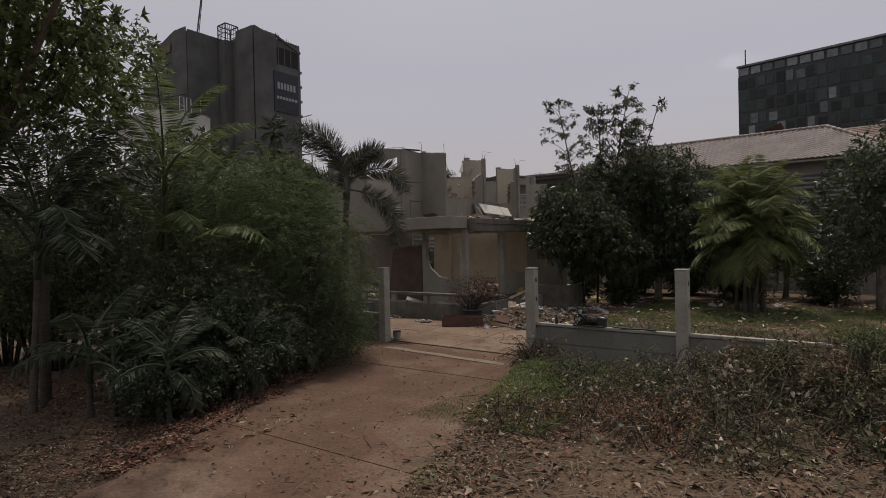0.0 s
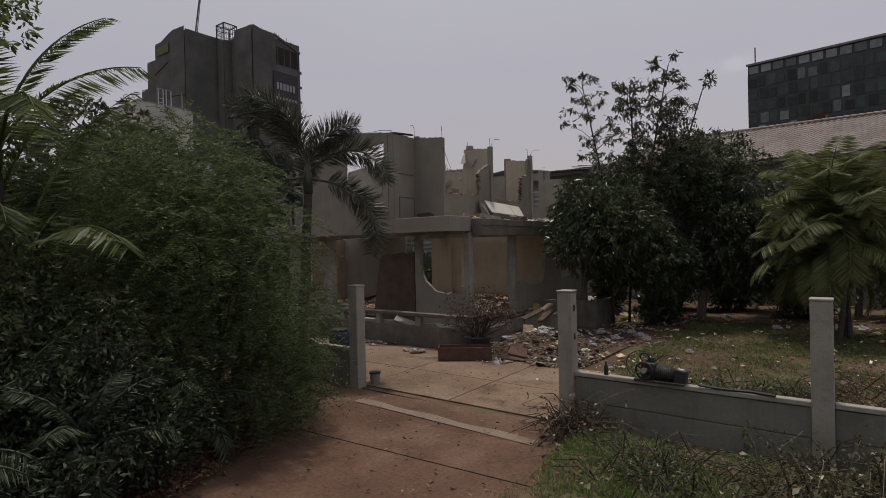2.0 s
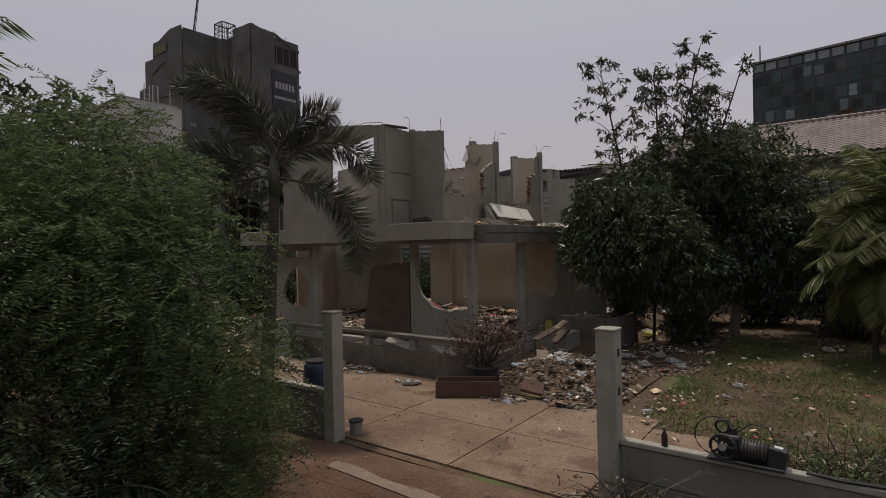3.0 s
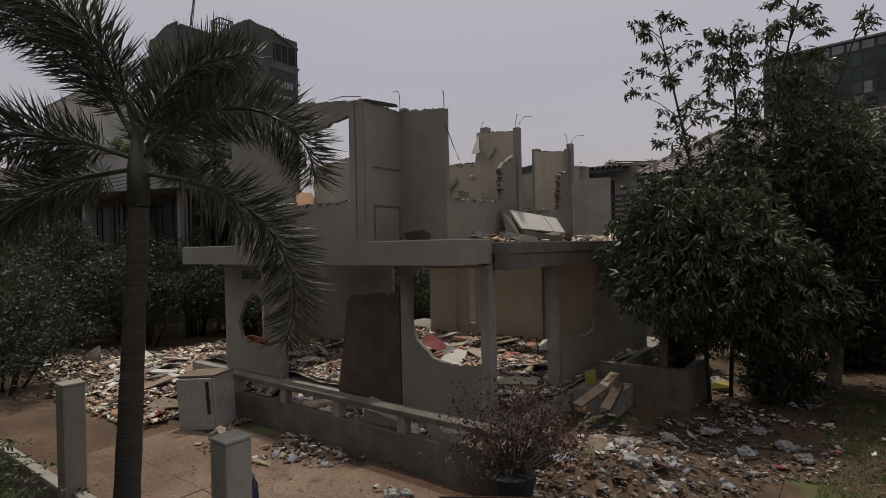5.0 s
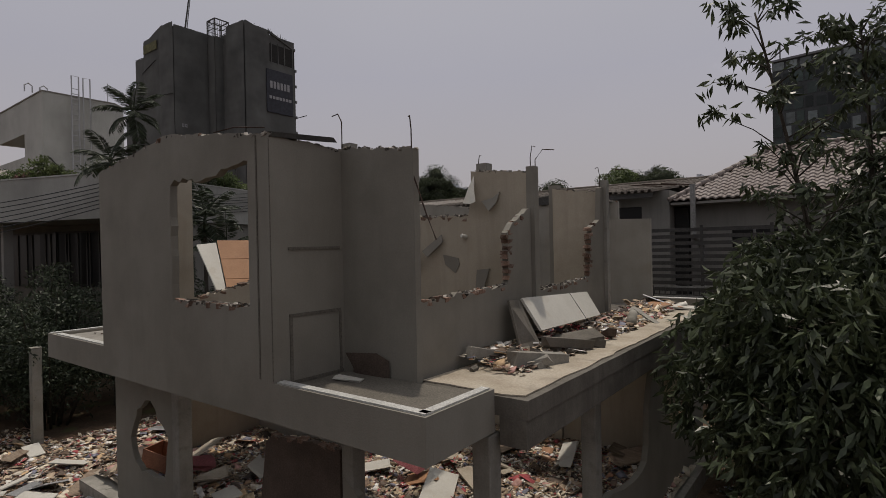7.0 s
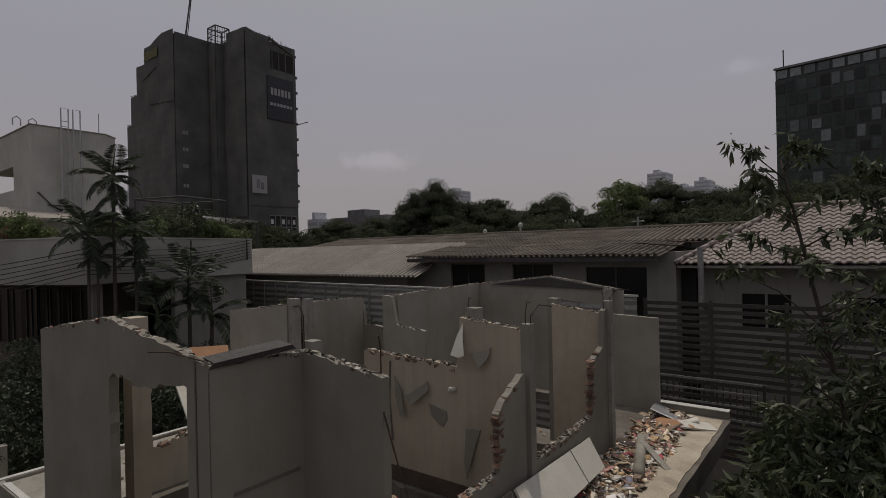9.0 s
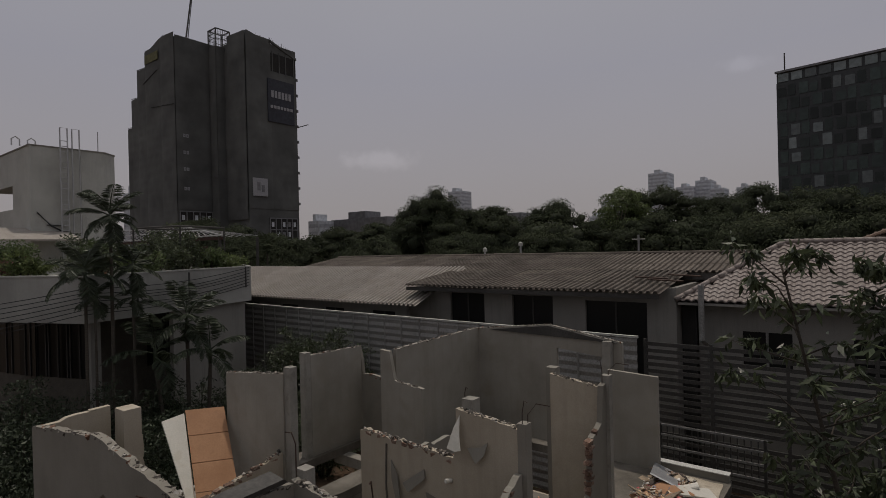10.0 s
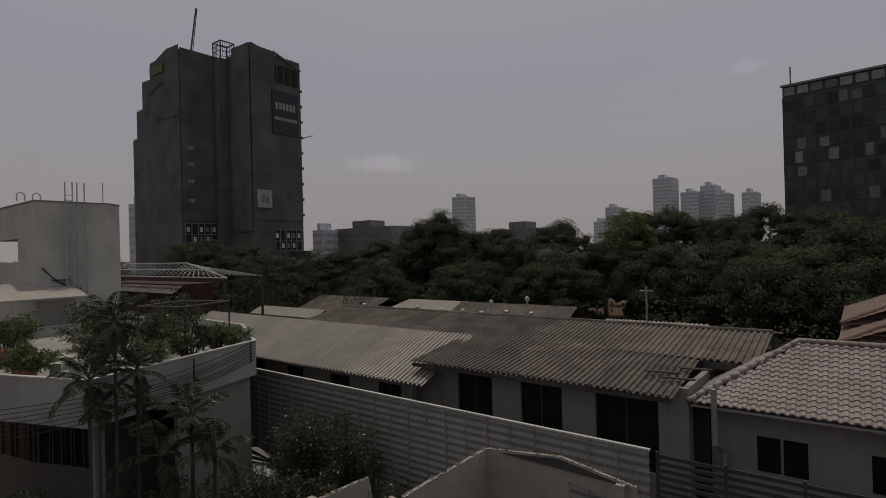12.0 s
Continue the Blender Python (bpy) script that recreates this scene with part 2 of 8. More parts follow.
M['leaf_foxtail'] = surface("plume_palm_leaf", [(0.05, 0.057, 0.04), (0.09, 0.098, 0.066)], 1.0, 0.42, 30, 0.1, island=0.55, sheer=0.22, spec=0.55)
M['leaf_yellow'] = surface("yellow_palm_leaf", [(0.1, 0.13, 0.044), (0.18, 0.2, 0.068)], 1.0, 0.45, 30, 0.1, island=0.4, sheer=0.3, spec=0.5)
M['leaf_dry'] = surface("dead_leaf", [(0.13, 0.08, 0.05), (0.24, 0.16, 0.10)], 2.0, 0.9, 30, 0.1, island=0.5, sheer=0.15)
M['leaf_red'] = surface("reddish_leaf", [(0.10, 0.05, 0.045), (0.17, 0.085, 0.07)], 2.0, 0.7, 30, 0.1, island=0.5, sheer=0.2)
M['leaf_brown'] = surface("russet_leaf", [(0.06, 0.036, 0.03), (0.12, 0.068, 0.055)], 2.0, 0.7, 30, 0.1, island=0.5, sheer=0.2)
# Darker than any leaf: the shade inside far crowns, put into the colour.
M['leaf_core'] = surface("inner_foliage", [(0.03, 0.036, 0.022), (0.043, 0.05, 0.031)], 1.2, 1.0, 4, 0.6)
M['leaf_far'] = surface("distant_foliage", [(0.044, 0.053, 0.033), (0.06, 0.071, 0.043), (0.08, 0.09, 0.055)], 0.12, 0.95, 2, 0.05, island=0.22, sheer=0.3, spec=0.1)
M['grass'] = surface("grass_blade", [(0.075, 0.12, 0.034), (0.12, 0.16, 0.052), (0.165, 0.175, 0.08)], 0.9, 0.7, 30, 0.1, island=0.5, sheer=0.3)
M['grass_fresh'] = surface("fresh_grass_blade", [(0.1, 0.155, 0.045), (0.155, 0.215, 0.066), (0.21, 0.235, 0.1)], 0.9, 0.7, 30, 0.1, island=0.5, sheer=0.3)
M['litter'] = confetti("leaf_litter", [(0.12, 0.068, 0.042), (0.17, 0.10, 0.064), (0.08, 0.05, 0.034), (0.22, 0.155, 0.11), (0.17, 0.075, 0.048), (0.13, 0.09, 0.056), (0.3, 0.24, 0.185), (0.08, 0.074, 0.038), (0.09, 0.055, 0.038), (0.14, 0.076, 0.047)])
M['leaf_pale'] = surface("bleached_leaf", [(0.26, 0.225, 0.165), (0.42, 0.38, 0.3)], 2.0, 0.8, 30, 0.1, island=0.4, sheer=0.15)
M['leaf_rust'] = surface("rusty_dead_leaf", [(0.15, 0.075, 0.045), (0.26, 0.135, 0.08), (0.3, 0.19, 0.12)], 3.0, 0.85, 30, 0.1, island=0.45, sheer=0.15)
M['litter_red'] = confetti("reddish_leaf_litter", [(0.2, 0.085, 0.055), (0.27, 0.13, 0.085), (0.14, 0.06, 0.042), (0.32, 0.19, 0.135), (0.17, 0.075, 0.052), (0.1, 0.055, 0.04), (0.36, 0.26, 0.2), (0.22, 0.1, 0.066)], 0.9)
M['rubble'] = confetti("demolition_rubble", [(0.56, 0.45, 0.33), (0.36, 0.28, 0.2), (0.76, 0.68, 0.56), (0.2, 0.14, 0.1), (0.64, 0.44, 0.26), (0.86, 0.82, 0.75), (0.28, 0.2, 0.15), (0.5, 0.28, 0.17), (0.46, 0.1, 0.11), (0.52, 0.4, 0.29), (0.13, 0.095, 0.075), (0.72, 0.57, 0.38), (0.56, 0.33, 0.29), (0.88, 0.85, 0.81), (0.16, 0.12, 0.095), (0.82, 0.72, 0.57), (0.24, 0.24, 0.3), (0.44, 0.34, 0.25), (0.09, 0.07, 0.06), (0.74, 0.66, 0.55)])
M['rubble_dark'] = confetti("yard_rubbish", [(0.13, 0.1, 0.075), (0.18, 0.14, 0.105), (0.09, 0.07, 0.055), (0.24, 0.2, 0.16), (0.07, 0.055, 0.043), (0.12, 0.08, 0.055), (0.17, 0.10, 0.07), (0.42, 0.38, 0.33), (0.11, 0.085, 0.065), (0.19, 0.15, 0.12), (0.07, 0.055, 0.045), (0.55, 0.52, 0.48), (0.26, 0.28, 0.33), (0.34, 0.28, 0.22)])
M['corrugated'] = surface("fibre_cement_sheet", [(0.26, 0.235, 0.21), (0.29, 0.262, 0.236), (0.325, 0.298, 0.27)], 0.9, 0.75, 14, 0.15, streak=((0.17, 0.145, 0.12), 0.5), piece=0.1, spots=((0.2, 0.17, 0.14), 0.35, 1.2))
M['corrugated_old'] = surface("weathered_roof_sheet", [(0.072, 0.06, 0.05), (0.11, 0.092, 0.078), (0.16, 0.137, 0.115)], 0.9, 0.9, 14, 0.3, piece=0.22, streak=((0.055, 0.047, 0.04), 0.4), spots=((0.10, 0.09, 0.075), 0.5, 1.5))
M['tile'] = surface("clay_roof_tile", [(0.2, 0.165, 0.148), (0.25, 0.212, 0.194), (0.3, 0.26, 0.242)], 1.4, 0.6, 22, 0.15, island=0.05, spec=0.4)
M['fence'] = surface("grey_metal_sheet", [(0.23, 0.226, 0.217), (0.3, 0.293, 0.28)], 0.5, 0.6, 20, 0.1, streak=((0.15, 0.145, 0.135), 0.5), metal=0.2)
M['fence_dark'] = surface("dark_metal", [(0.05, 0.048, 0.045), (0.085, 0.08, 0.075)], 1.5, 0.6, 25, 0.1, metal=0.3)
M['net'] = surface("grey_scaffold_net", [(0.092, 0.094, 0.092), (0.106, 0.108, 0.105), (0.12, 0.122, 0.118)], 0.05, 0.95, 0.12, 0.0, spots=((0.085, 0.087, 0.085), 0.5, .1))
M['net_y'] = surface("yellowish_net", [(0.12, 0.118, 0.06), (0.15, 0.145, 0.075)], 0.1, 0.9, 1, 0.1)
M['sign'] = surface("dark_sign", [(0.028, 0.03, 0.04), (0.04, 0.042, 0.055)], 0.1, 0.6, 1, 0.05)
M['signtext'] = surface("pale_lettering", [(0.3, 0.3, 0.315), (0.35, 0.35, 0.365)], 0.3, 0.7)
M['offwall'] = surface("dark_office_cladding", [(0.035, 0.038, 0.04), (0.05, 0.054, 0.056)], 0.2, 0.5, 2, 0.05)
# Pale bluish, low-contrast pair: distance haze is mixed into both colours.
M['farwall'] = surface("far_building_hazed", [(0.48, 0.5, 0.54), (0.56, 0.58, 0.62)], 0.02, 0.9, 0.5, 0.05)
M['farband'] = surface("far_window_band_hazed", [(0.36, 0.375, 0.41), (0.42, 0.435, 0.465)], 0.05, 0.9, 0.5, 0.05)
M['farwall2'] = surface("far_block", [(0.16, 0.16, 0.17), (0.22, 0.22, 0.23)], 0.05, 0.9, 0.5, 0.05)
M['orange'] = surface("orange_board", [(0.32, 0.165, 0.085), (0.4, 0.22, 0.12)], 2.2, 0.7, 30, 0.1, spots=((0.28, 0.15, 0.085), 0.4, 4), grain=(0.93, 1.05))
M['whiteboard'] = surface("white_board", [(0.5, 0.48, 0.43), (0.6, 0.58, 0.53)], 1.5, 0.75, 40, 0.1, spots=((0.44, 0.40, 0.33), 0.5, 3), grain=(0.94, 1.05))
M['wood'] = surface("weathered_timber", [(0.17, 0.125, 0.088), (0.27, 0.205, 0.15), (0.34, 0.275, 0.21)], 3, 0.85, 40, 0.3, piece=0.3, stretch=(1, 6, 6))
M['rust'] = surface("rusty_red_trough", [(0.075, 0.04, 0.032), (0.12, 0.066, 0.05)], 5, 0.85, 40, 0.3)
M['black'] = surface("black_plastic", [(0.02, 0.02, 0.021), (0.035, 0.035, 0.036)], 5, 0.5, 40, 0.1)
M['blue'] = surface("blue_plastic", [(0.012, 0.015, 0.04), (0.02, 0.025, 0.06)], 5, 0.55, 40, 0.1)
M['whitemetal'] = surface("white_enamel", [(0.3, 0.295, 0.275), (0.4, 0.395, 0.375)], 3, 0.5, 40, 0.08, streak=((0.3, 0.26, 0.2), 0.6))
M['steel'] = surface("galvanised_steel", [(0.38, 0.38, 0.385), (0.48, 0.48, 0.485)], 4, 0.45, 40, 0.1, metal=0.7)
M['red'] = surface("red_cloth", [(0.2, 0.06, 0.065), (0.29, 0.1, 0.105)], 5, 0.9, 40, 0.3)
M['yellow'] = surface("yellow_plastic", [(0.3, 0.25, 0.06), (0.4, 0.33, 0.09)], 5, 0.7, 40, 0.2)
M['orangepaint'] = surface("red_lead_door_frame", [(0.36, 0.11, 0.05), (0.45, 0.16, 0.08)], 5, 0.7, 40, 0.2)
M['mortar'] = confetti("broken_mortar", [(0.09, 0.08, 0.07), (0.17, 0.15, 0.128), (0.26, 0.23, 0.2), (0.12, 0.105, 0.09), (0.36, 0.33, 0.29), (0.2, 0.115, 0.08), (0.07, 0.063, 0.055), (0.44, 0.41, 0.37), (0.15, 0.13, 0.11)], 0.95)
M['bagfilm'] = surface("dirty_plastic_film", [(0.24, 0.235, 0.225), (0.36, 0.355, 0.345)], 6, 0.45, 40, 0.3, spots=((0.16, 0.14, 0.12), 0.5, 9))
M['truss'] = surface("pale_steel_truss", [(0.34, 0.34, 0.34), (0.42, 0.42, 0.42)], 2, 0.6, 30, 0.1)
M['redwall'] = surface("red_brick_wall", [(0.05, 0.026, 0.021), (0.07, 0.036, 0.029)], 1.2, 0.9, 20, 0.2)
M['orange_tile'] = surface("orange_roof_tile", [(0.12, 0.077, 0.056), (0.165, 0.11, 0.083)], 1.2, 0.7, 18, 0.15, island=0.12)
# Moulding grime tone, reused as the shade-dark colour under the terrace slab.
M['mouldline'] = surface("grimy_moulding_and_shade", [(0.12, 0.108, 0.09), (0.16, 0.145, 0.122)], 3, 0.92, 50, 0.2)
M['leaf_weed'] = surface("wilting_weed_leaf", [(0.055, 0.066, 0.03), (0.09, 0.09, 0.046), (0.14, 0.11, 0.07)], 2.0, 0.8, 30, 0.1, island=0.5, sheer=0.2)
M['pot'] = surface("terracotta", [(0.28, 0.13, 0.08), (0.36, 0.18, 0.11)], 4, 0.85, 40, 0.2)
gm = bpy.data.materials.new("window_glass")
gm.use_nodes = True
gb = gm.node_tree.nodes["Principled BSDF"]
gb.inputs["Base Color"].default_value = (0.012, 0.012, 0.012, 1)
gb.inputs["Roughness"].default_value = 0.3
gb.inputs["Specular IOR Level"].default_value = 0.25
M['glass'] = gm
om = surface("tinted_office_glass", [(0.022, 0.032, 0.029), (0.04, 0.055, 0.05)], 0.3, 0.3, 1, 0.0, piece=0.75, spec=0.3)
M['offglass'] = om
ow = surface("pale_office_panel", [(0.13, 0.155, 0.155), (0.18, 0.2, 0.2)], 0.3, 0.3, 1, 0.0, piece=0.4)
M['offpale'] = ow


# ---- geometry helpers ----
class Geo:
    def __init__(self):
        self.v, self.f = [], []

    def add(self, verts, faces):
        k = len(self.v)
        self.v += [tuple(p) for p in verts]
        self.f += [tuple(i + k for i in f) for f in faces]
        return self

    def box(self, x0, x1, y0, y1, z0, z1):
        return self.add([(x0, y0, z0), (x1, y0, z0), (x1, y1, z0), (x0, y1, z0), (x0, y0, z1), (x1, y0, z1), (x1, y1, z1), (x0, y1, z1)],
                        [(3, 2, 1, 0), (4, 5, 6, 7), (0, 1, 5, 4), (1, 2, 6, 5), (2, 3, 7, 6), (3, 0, 4, 7)])

    def block(self, m, sx, sy, sz, rough=0.0):
        """A box of that size about the origin of the pose m, with corners pushed about by rough."""
        vs = []
        for z in (-.5, .5):
            for x, y in ((-.5, -.5), (.5, -.5), (.5, .5), (-.5, .5)):
                j = Vector((random.uniform(-rough, rough) * sx, random.uniform(-rough, rough) * sy, random.uniform(-rough, rough) * sz))
                vs.append(m @ (Vector((x * sx, y * sy, z * sz)) + j))
        return self.add(vs, [(3, 2, 1, 0), (4, 5, 6, 7), (0, 1, 5, 4), (1, 2, 6, 5), (2, 3, 7, 6), (3, 0, 4, 7)])

    def tube(self, pts, radii, n=8, cap=True):
        """A round tube along pts."""
        pts = [Vector(p) for p in pts]
        if not hasattr(radii, '__len__'):
            radii = [radii] * len(pts)
        vs, fs = [], []
        for i, (p, r) in enumerate(zip(pts, radii)):
            d = (pts[min(i + 1, len(pts) - 1)] - pts[max(i - 1, 0)])
            d = d.normalized() if d.length > 1e-9 else Vector((0, 0, 1))
            a = d.orthogonal().normalized() if abs(d.z) < 0.9 else Vector((1, 0, 0)).cross(d).normalized()
            b = d.cross(a)
            for k in range(n):
                t = 2 * math.pi * k / n
                vs.append(p + a * (r * math.cos(t)) + b * (r * math.sin(t)))
        for i in range(len(pts) - 1):
            for k in range(n):
                q = (k + 1) % n
                fs.append((i * n + k, i * n + q, (i + 1) * n + q, (i + 1) * n + k))
        if cap:
            fs.append(tuple(range(n))[::-1])
            fs.append(tuple((len(pts) - 1) * n + k for k in range(n)))
        return self.add(vs, fs)

    def sheet(self, fn, us, vs):
        """A grid of points fn(u, v)."""
        k = len(vs)
        return self.add([fn(u, v) for u in us for v in vs], [(i * k + j, (i + 1) * k + j, (i + 1) * k + j + 1, i * k + j + 1) for i in range(len(us) - 1) for j in range(k - 1)])

    def mesh(self, name, smooth=False):
        me = bpy.data.meshes.new(name)
        me.from_pydata(self.v, [], self.f)
        if smooth:
            me.polygons.foreach_set("use_smooth", [True] * len(me.polygons))
        me.update()
        return me


def part(name, geo, material, parent=None, label="", smooth=False):
    """One mesh object, from a Geo, a bmesh or a mesh, under a thing or a part."""
    if isinstance(geo, Geo):
        me = geo.mesh(name, smooth)
    elif isinstance(geo, bmesh.types.BMesh):
        me = bpy.data.meshes.new(name)
        geo.to_mesh(me)
        geo.free()
    else:
        me = geo
    if material is not None and not me.materials:
        me.materials.append(M[material] if isinstance(material, str) else material)
    ob = new(name, me)
    if parent is not None:
        ob.parent = parent
        ob.matrix_parent_inverse = parent.matrix_basis.inverted()
    if label:
        tagged(ob, label)
    return ob


def thing(name, at, label, category, group="", kind=""):
    """An Empty at the base of a thing that has parts."""
    e = new(name)
    e.empty_display_size = 0.2
    e.matrix_basis = Matrix.Translation(at)
    return tagged(e, label, category, group, kind)


def soften(ob, width=0.012, seg=2):
    """Worn, rounded edges."""
    m = ob.modifiers.new("worn_edge", 'BEVEL')
    m.width, m.segments, m.limit_method, m.angle_limit = width, seg, 'ANGLE', radians(40)
    return ob


def jag(p, q, amp=0.05, step=0.09, seed=0):
    """Broken-edge points from p to q, without q."""
    rnd = random.Random(seed * 977 + int(1000 * (p[0] + 3 * q[0] + 7 * p[1])))
    n = max(1, int(math.hypot(q[0] - p[0], q[1] - p[1]) / step))
    out = [p]
    for i in range(1, n):
        t = (i + rnd.uniform(-.35, .35)) / n
        out.append((p[0] + (q[0] - p[0]) * t + rnd.uniform(-amp, amp) * .6, p[1] + (q[1] - p[1]) * t + rnd.uniform(-amp, amp)))
    return out


def slab_bm(axis, c0, c1, outline, holes=()):
    """A plate between two planes of an axis ('x', 'y' or 'z') with an outline and holes, all in the two other coordinates."""
    def put(u, w, c):
        return (c, u, w) if axis == 'x' else (u, c, w) if axis == 'y' else (u, w, c)
    bm = bmesh.new()
    edges = []
    for loop in (outline, *holes):
        vs = [bm.verts.new(put(u, w, c0)) for u, w in loop]
        edges += [bm.edges.new((vs[i], vs[(i + 1) % len(vs)])) for i in range(len(vs))]
    res = bmesh.ops.triangle_fill(bm, use_beauty=True, use_dissolve=False, edges=edges)
    faces = [g for g in res['geom'] if isinstance(g, bmesh.types.BMFace)]
    ext = bmesh.ops.extrude_face_region(bm, geom=faces)
    off = put(0, 0, 1)
    zero = put(0, 0, 0)
    d = Vector(off) - Vector(zero)
    bmesh.ops.translate(bm, verts=[g for g in ext['geom'] if isinstance(g, bmesh.types.BMVert)], vec=d * (c1 - c0))
    bmesh.ops.recalc_face_normals(bm, faces=bm.faces)
    return bm


def fast_mesh(name, verts, quads):
    """A mesh from numpy arrays of points and four-cornered faces."""
    me = bpy.data.meshes.new(name)
    me.vertices.add(len(verts))
    me.vertices.foreach_set("co", np.asarray(verts, dtype=np.float32).ravel())
    nq = len(quads)
    me.loops.add(nq * 4)
    me.polygons.add(nq)
    me.loops.foreach_set("vertex_index", np.asarray(quads, dtype=np.int32).ravel())
    me.polygons.foreach_set("loop_start", np.arange(0, nq * 4, 4, dtype=np.int32))
    me.update(calc_edges=True)
    me.validate()
    return me


def leaf_mesh(name, pts, dirs, length, width, rng, fold=0.25, normal=None):
    """Leaves as folded rhombs: at pts, along dirs."""
    n = len(pts)
    d = dirs / np.maximum(1e-6, np.linalg.norm(dirs, axis=1, keepdims=True))
    r = rng.normal(size=(n, 3)) if normal is None else normal + 0.35 * rng.normal(size=(n, 3))
    s = np.cross(d, r)
    s /= np.maximum(1e-6, np.linalg.norm(s, axis=1, keepdims=True))
    up = np.cross(s, d)
    L = (length * rng.uniform(.65, 1.3, (n, 1))) if np.isscalar(length) else length[:, None]
    W = L * width
    a = pts
    b = pts + d * L * .45 + s * W * .5 + up * L * fold * .3
    c = pts + d * L - up * L * fold * .35
    e = pts + d * L * .45 - s * W * .5 + up * L * fold * .3
    v = np.stack([a, b, c, e], 1).reshape(-1, 3)
    q = np.arange(4 * n).reshape(-1, 4)
    return fast_mesh(name, v, q)


# ---- ground ----
def on_drive(x, y):
    """Inside the paved drive and the forecourt behind the gate."""
    if y < 10.5:
        t = (y - 3) / 7.5
        return -5.0 - 3.0 * t < x < -1.5 - 2.4 * t
    return (-14.6 < x < -4.6 and y < 13.9) or (x < 6.5 and x > -14.6 and y < 13.4 + .25 * noise.noise(Vector((x * .9, 0, 1))))


def height(x, y):
    if on_drive(x, y):
        return 0.0
    h = 0.05 * noise.noise(Vector((x * 0.7, y * 0.7, 0))) + 0.03 * noise.noise(Vector((x * 2.3, y * 2.3, 4)))
    if -3.4 < x < 6 and y < 10.2:
        h += 0.10
    return h * min(1.0, 30.0 / (1 + abs(x) + abs(y))) + 0.02


def build_ground():
    near = [-30 + 0.5 * i for i in range(81)]
    xs = [-2500, -900, -400, -200, -120, -80, -60, -48, -40, -35] + near + [12, 16, 22, 30, 45, 70, 120, 250, 600, 1500, 2500]
    ys = [-900, -300, -100, -50, -25, -15, -10] + [-6 + 0.5 * i for i in range(73)] + [32, 36, 42, 50, 62, 80, 110, 160, 250, 450, 900, 2000, 4000]
    g = Geo().sheet(lambda x, y: (x, y, height(x, y) - 0.03), xs, ys)
    tagged(part("ground", g, 'soil', smooth=True), "bare brown soil with dry leaf litter and weeds", "ground", kind="structure")


def build_drive():
    """Concrete bays of the drive and forecourt, with open joints between them."""
    road = tagged(part("road", Geo().box(-14.4, -3.9, 10.4, 13.9, -0.2, -0.012), 'soil'), "reddish dusty concrete drive in cracked bays", "driveway", kind="structure")
    rnd = random.Random(4)

    def edges(y):
        t = (y - 3) / 7.5
        return -5.05 - 3.0 * t + 0.15 * math.sin(3 * y), -1.5 - 2.45 * t + 0.18 * math.sin(2.3 * y + 1)
    rows = [-4.0, -1.2, 1.6, 4.4, 6.3, 8.35, 9.45, 10.45]
    for a, b in zip(rows, rows[1:]):
        ring = []
        k = 8
        for i in range(k + 1):
            y = a + 0.007 + (b - a - 0.014) * i / k
            ring.append((edges(y)[1] + rnd.uniform(-.06, .06), y + 0.16 * (edges(y)[1] + 4) / 3))
        for i in range(k, -1, -1):
            y = a + 0.007 + (b - a - 0.014) * i / k
            ring.append((edges(y)[0] + rnd.uniform(-.06, .06), y + 0.16 * (edges(y)[0] + 4) / 3))
        part("concrete_bay", slab_bm('z', -0.15, 0.012 + rnd.uniform(0, .006), ring), 'drive', road)
    for k, (xa, xb) in enumerate(((-4.18, -1.2), (-1.18, 2.2), (2.22, 6.4))):
        ring = [(xa, 10.95), (xb, 10.95)] + jag((xb, 13.4), (xa, 13.4), .12, .35, 71 + k) + [(xa, 13.4)]
        part("concrete_bay", slab_bm('z', -0.15, 0.012, ring), 'forecourt', road)
    for x0, x1 in ((-14.4, -11.5), (-11.48, -8.05), (-8.03, -6.0), (-5.98, -4.2)):
        for y0, y1 in ((10.55, 12.055), (12.065, 13.85)):
            part("concrete_bay", slab_bm('z', -0.15, 0.012 + rnd.uniform(0, .005), [(x0, y0), (x1, y0), (x1, y1), (x0, y1)]), 'forecourt', road)
    g = Geo().sheet(lambda u, v: (-7.3 + 3.45 * u + 0.02 * math.sin(9 * u), 9.62 - 0.16 * u + v * (0.2 + 0.03 * math.sin(17 * u)), 0.024 + 0.002 * math.sin(5 * u)), [i / 24 for i in range(25)], [0, 0.5, 1])
    part("cement_strip", g, 'strip', road, "pale raised strip across the gateway")


build_ground()
build_drive()


# ---- gate posts and the low boundary wall ----
def concrete_post(x, y, h=1.9, s=0.22):
    p = thing("gate_post", (x, y, 0), "weathered pale concrete boundary post with small slots", "post", "boundary posts")
    g = slab_bm('z', -0.1, h, [(x - s / 2, y - s / 2), (x + s / 2, y - s / 2), (x + s / 2, y + s / 2), (x - s / 2, y + s / 2)])
    soften(part("shaft", g, 'post', p), 0.015)
    soften(part("cap", Geo().box(x - s / 2 - .008, x + s / 2 + .008, y - s / 2 - .008, y + s / 2 + .008, h, h + .03), 'post', p), 0.01)
    for z in (0.62, 1.2, 1.62) if x > -5 else ():
        part("slot", Geo().box(x + s / 2 - .004, x + s / 2 + .003, y - .03, y + .03, z, z + .09), 'dark', p)
    return p


for px, py in ((-3.90, 10.76), (-0.79, 10.80), (2.32, 10.84), (5.4, 10.88), (-8.02, 10.42), (-11.13, 10.38), (-14.24, 10.34), (-22.8, 16.2)):
    concrete_post(px, py, 2.45 if px < -20 else 1.9)


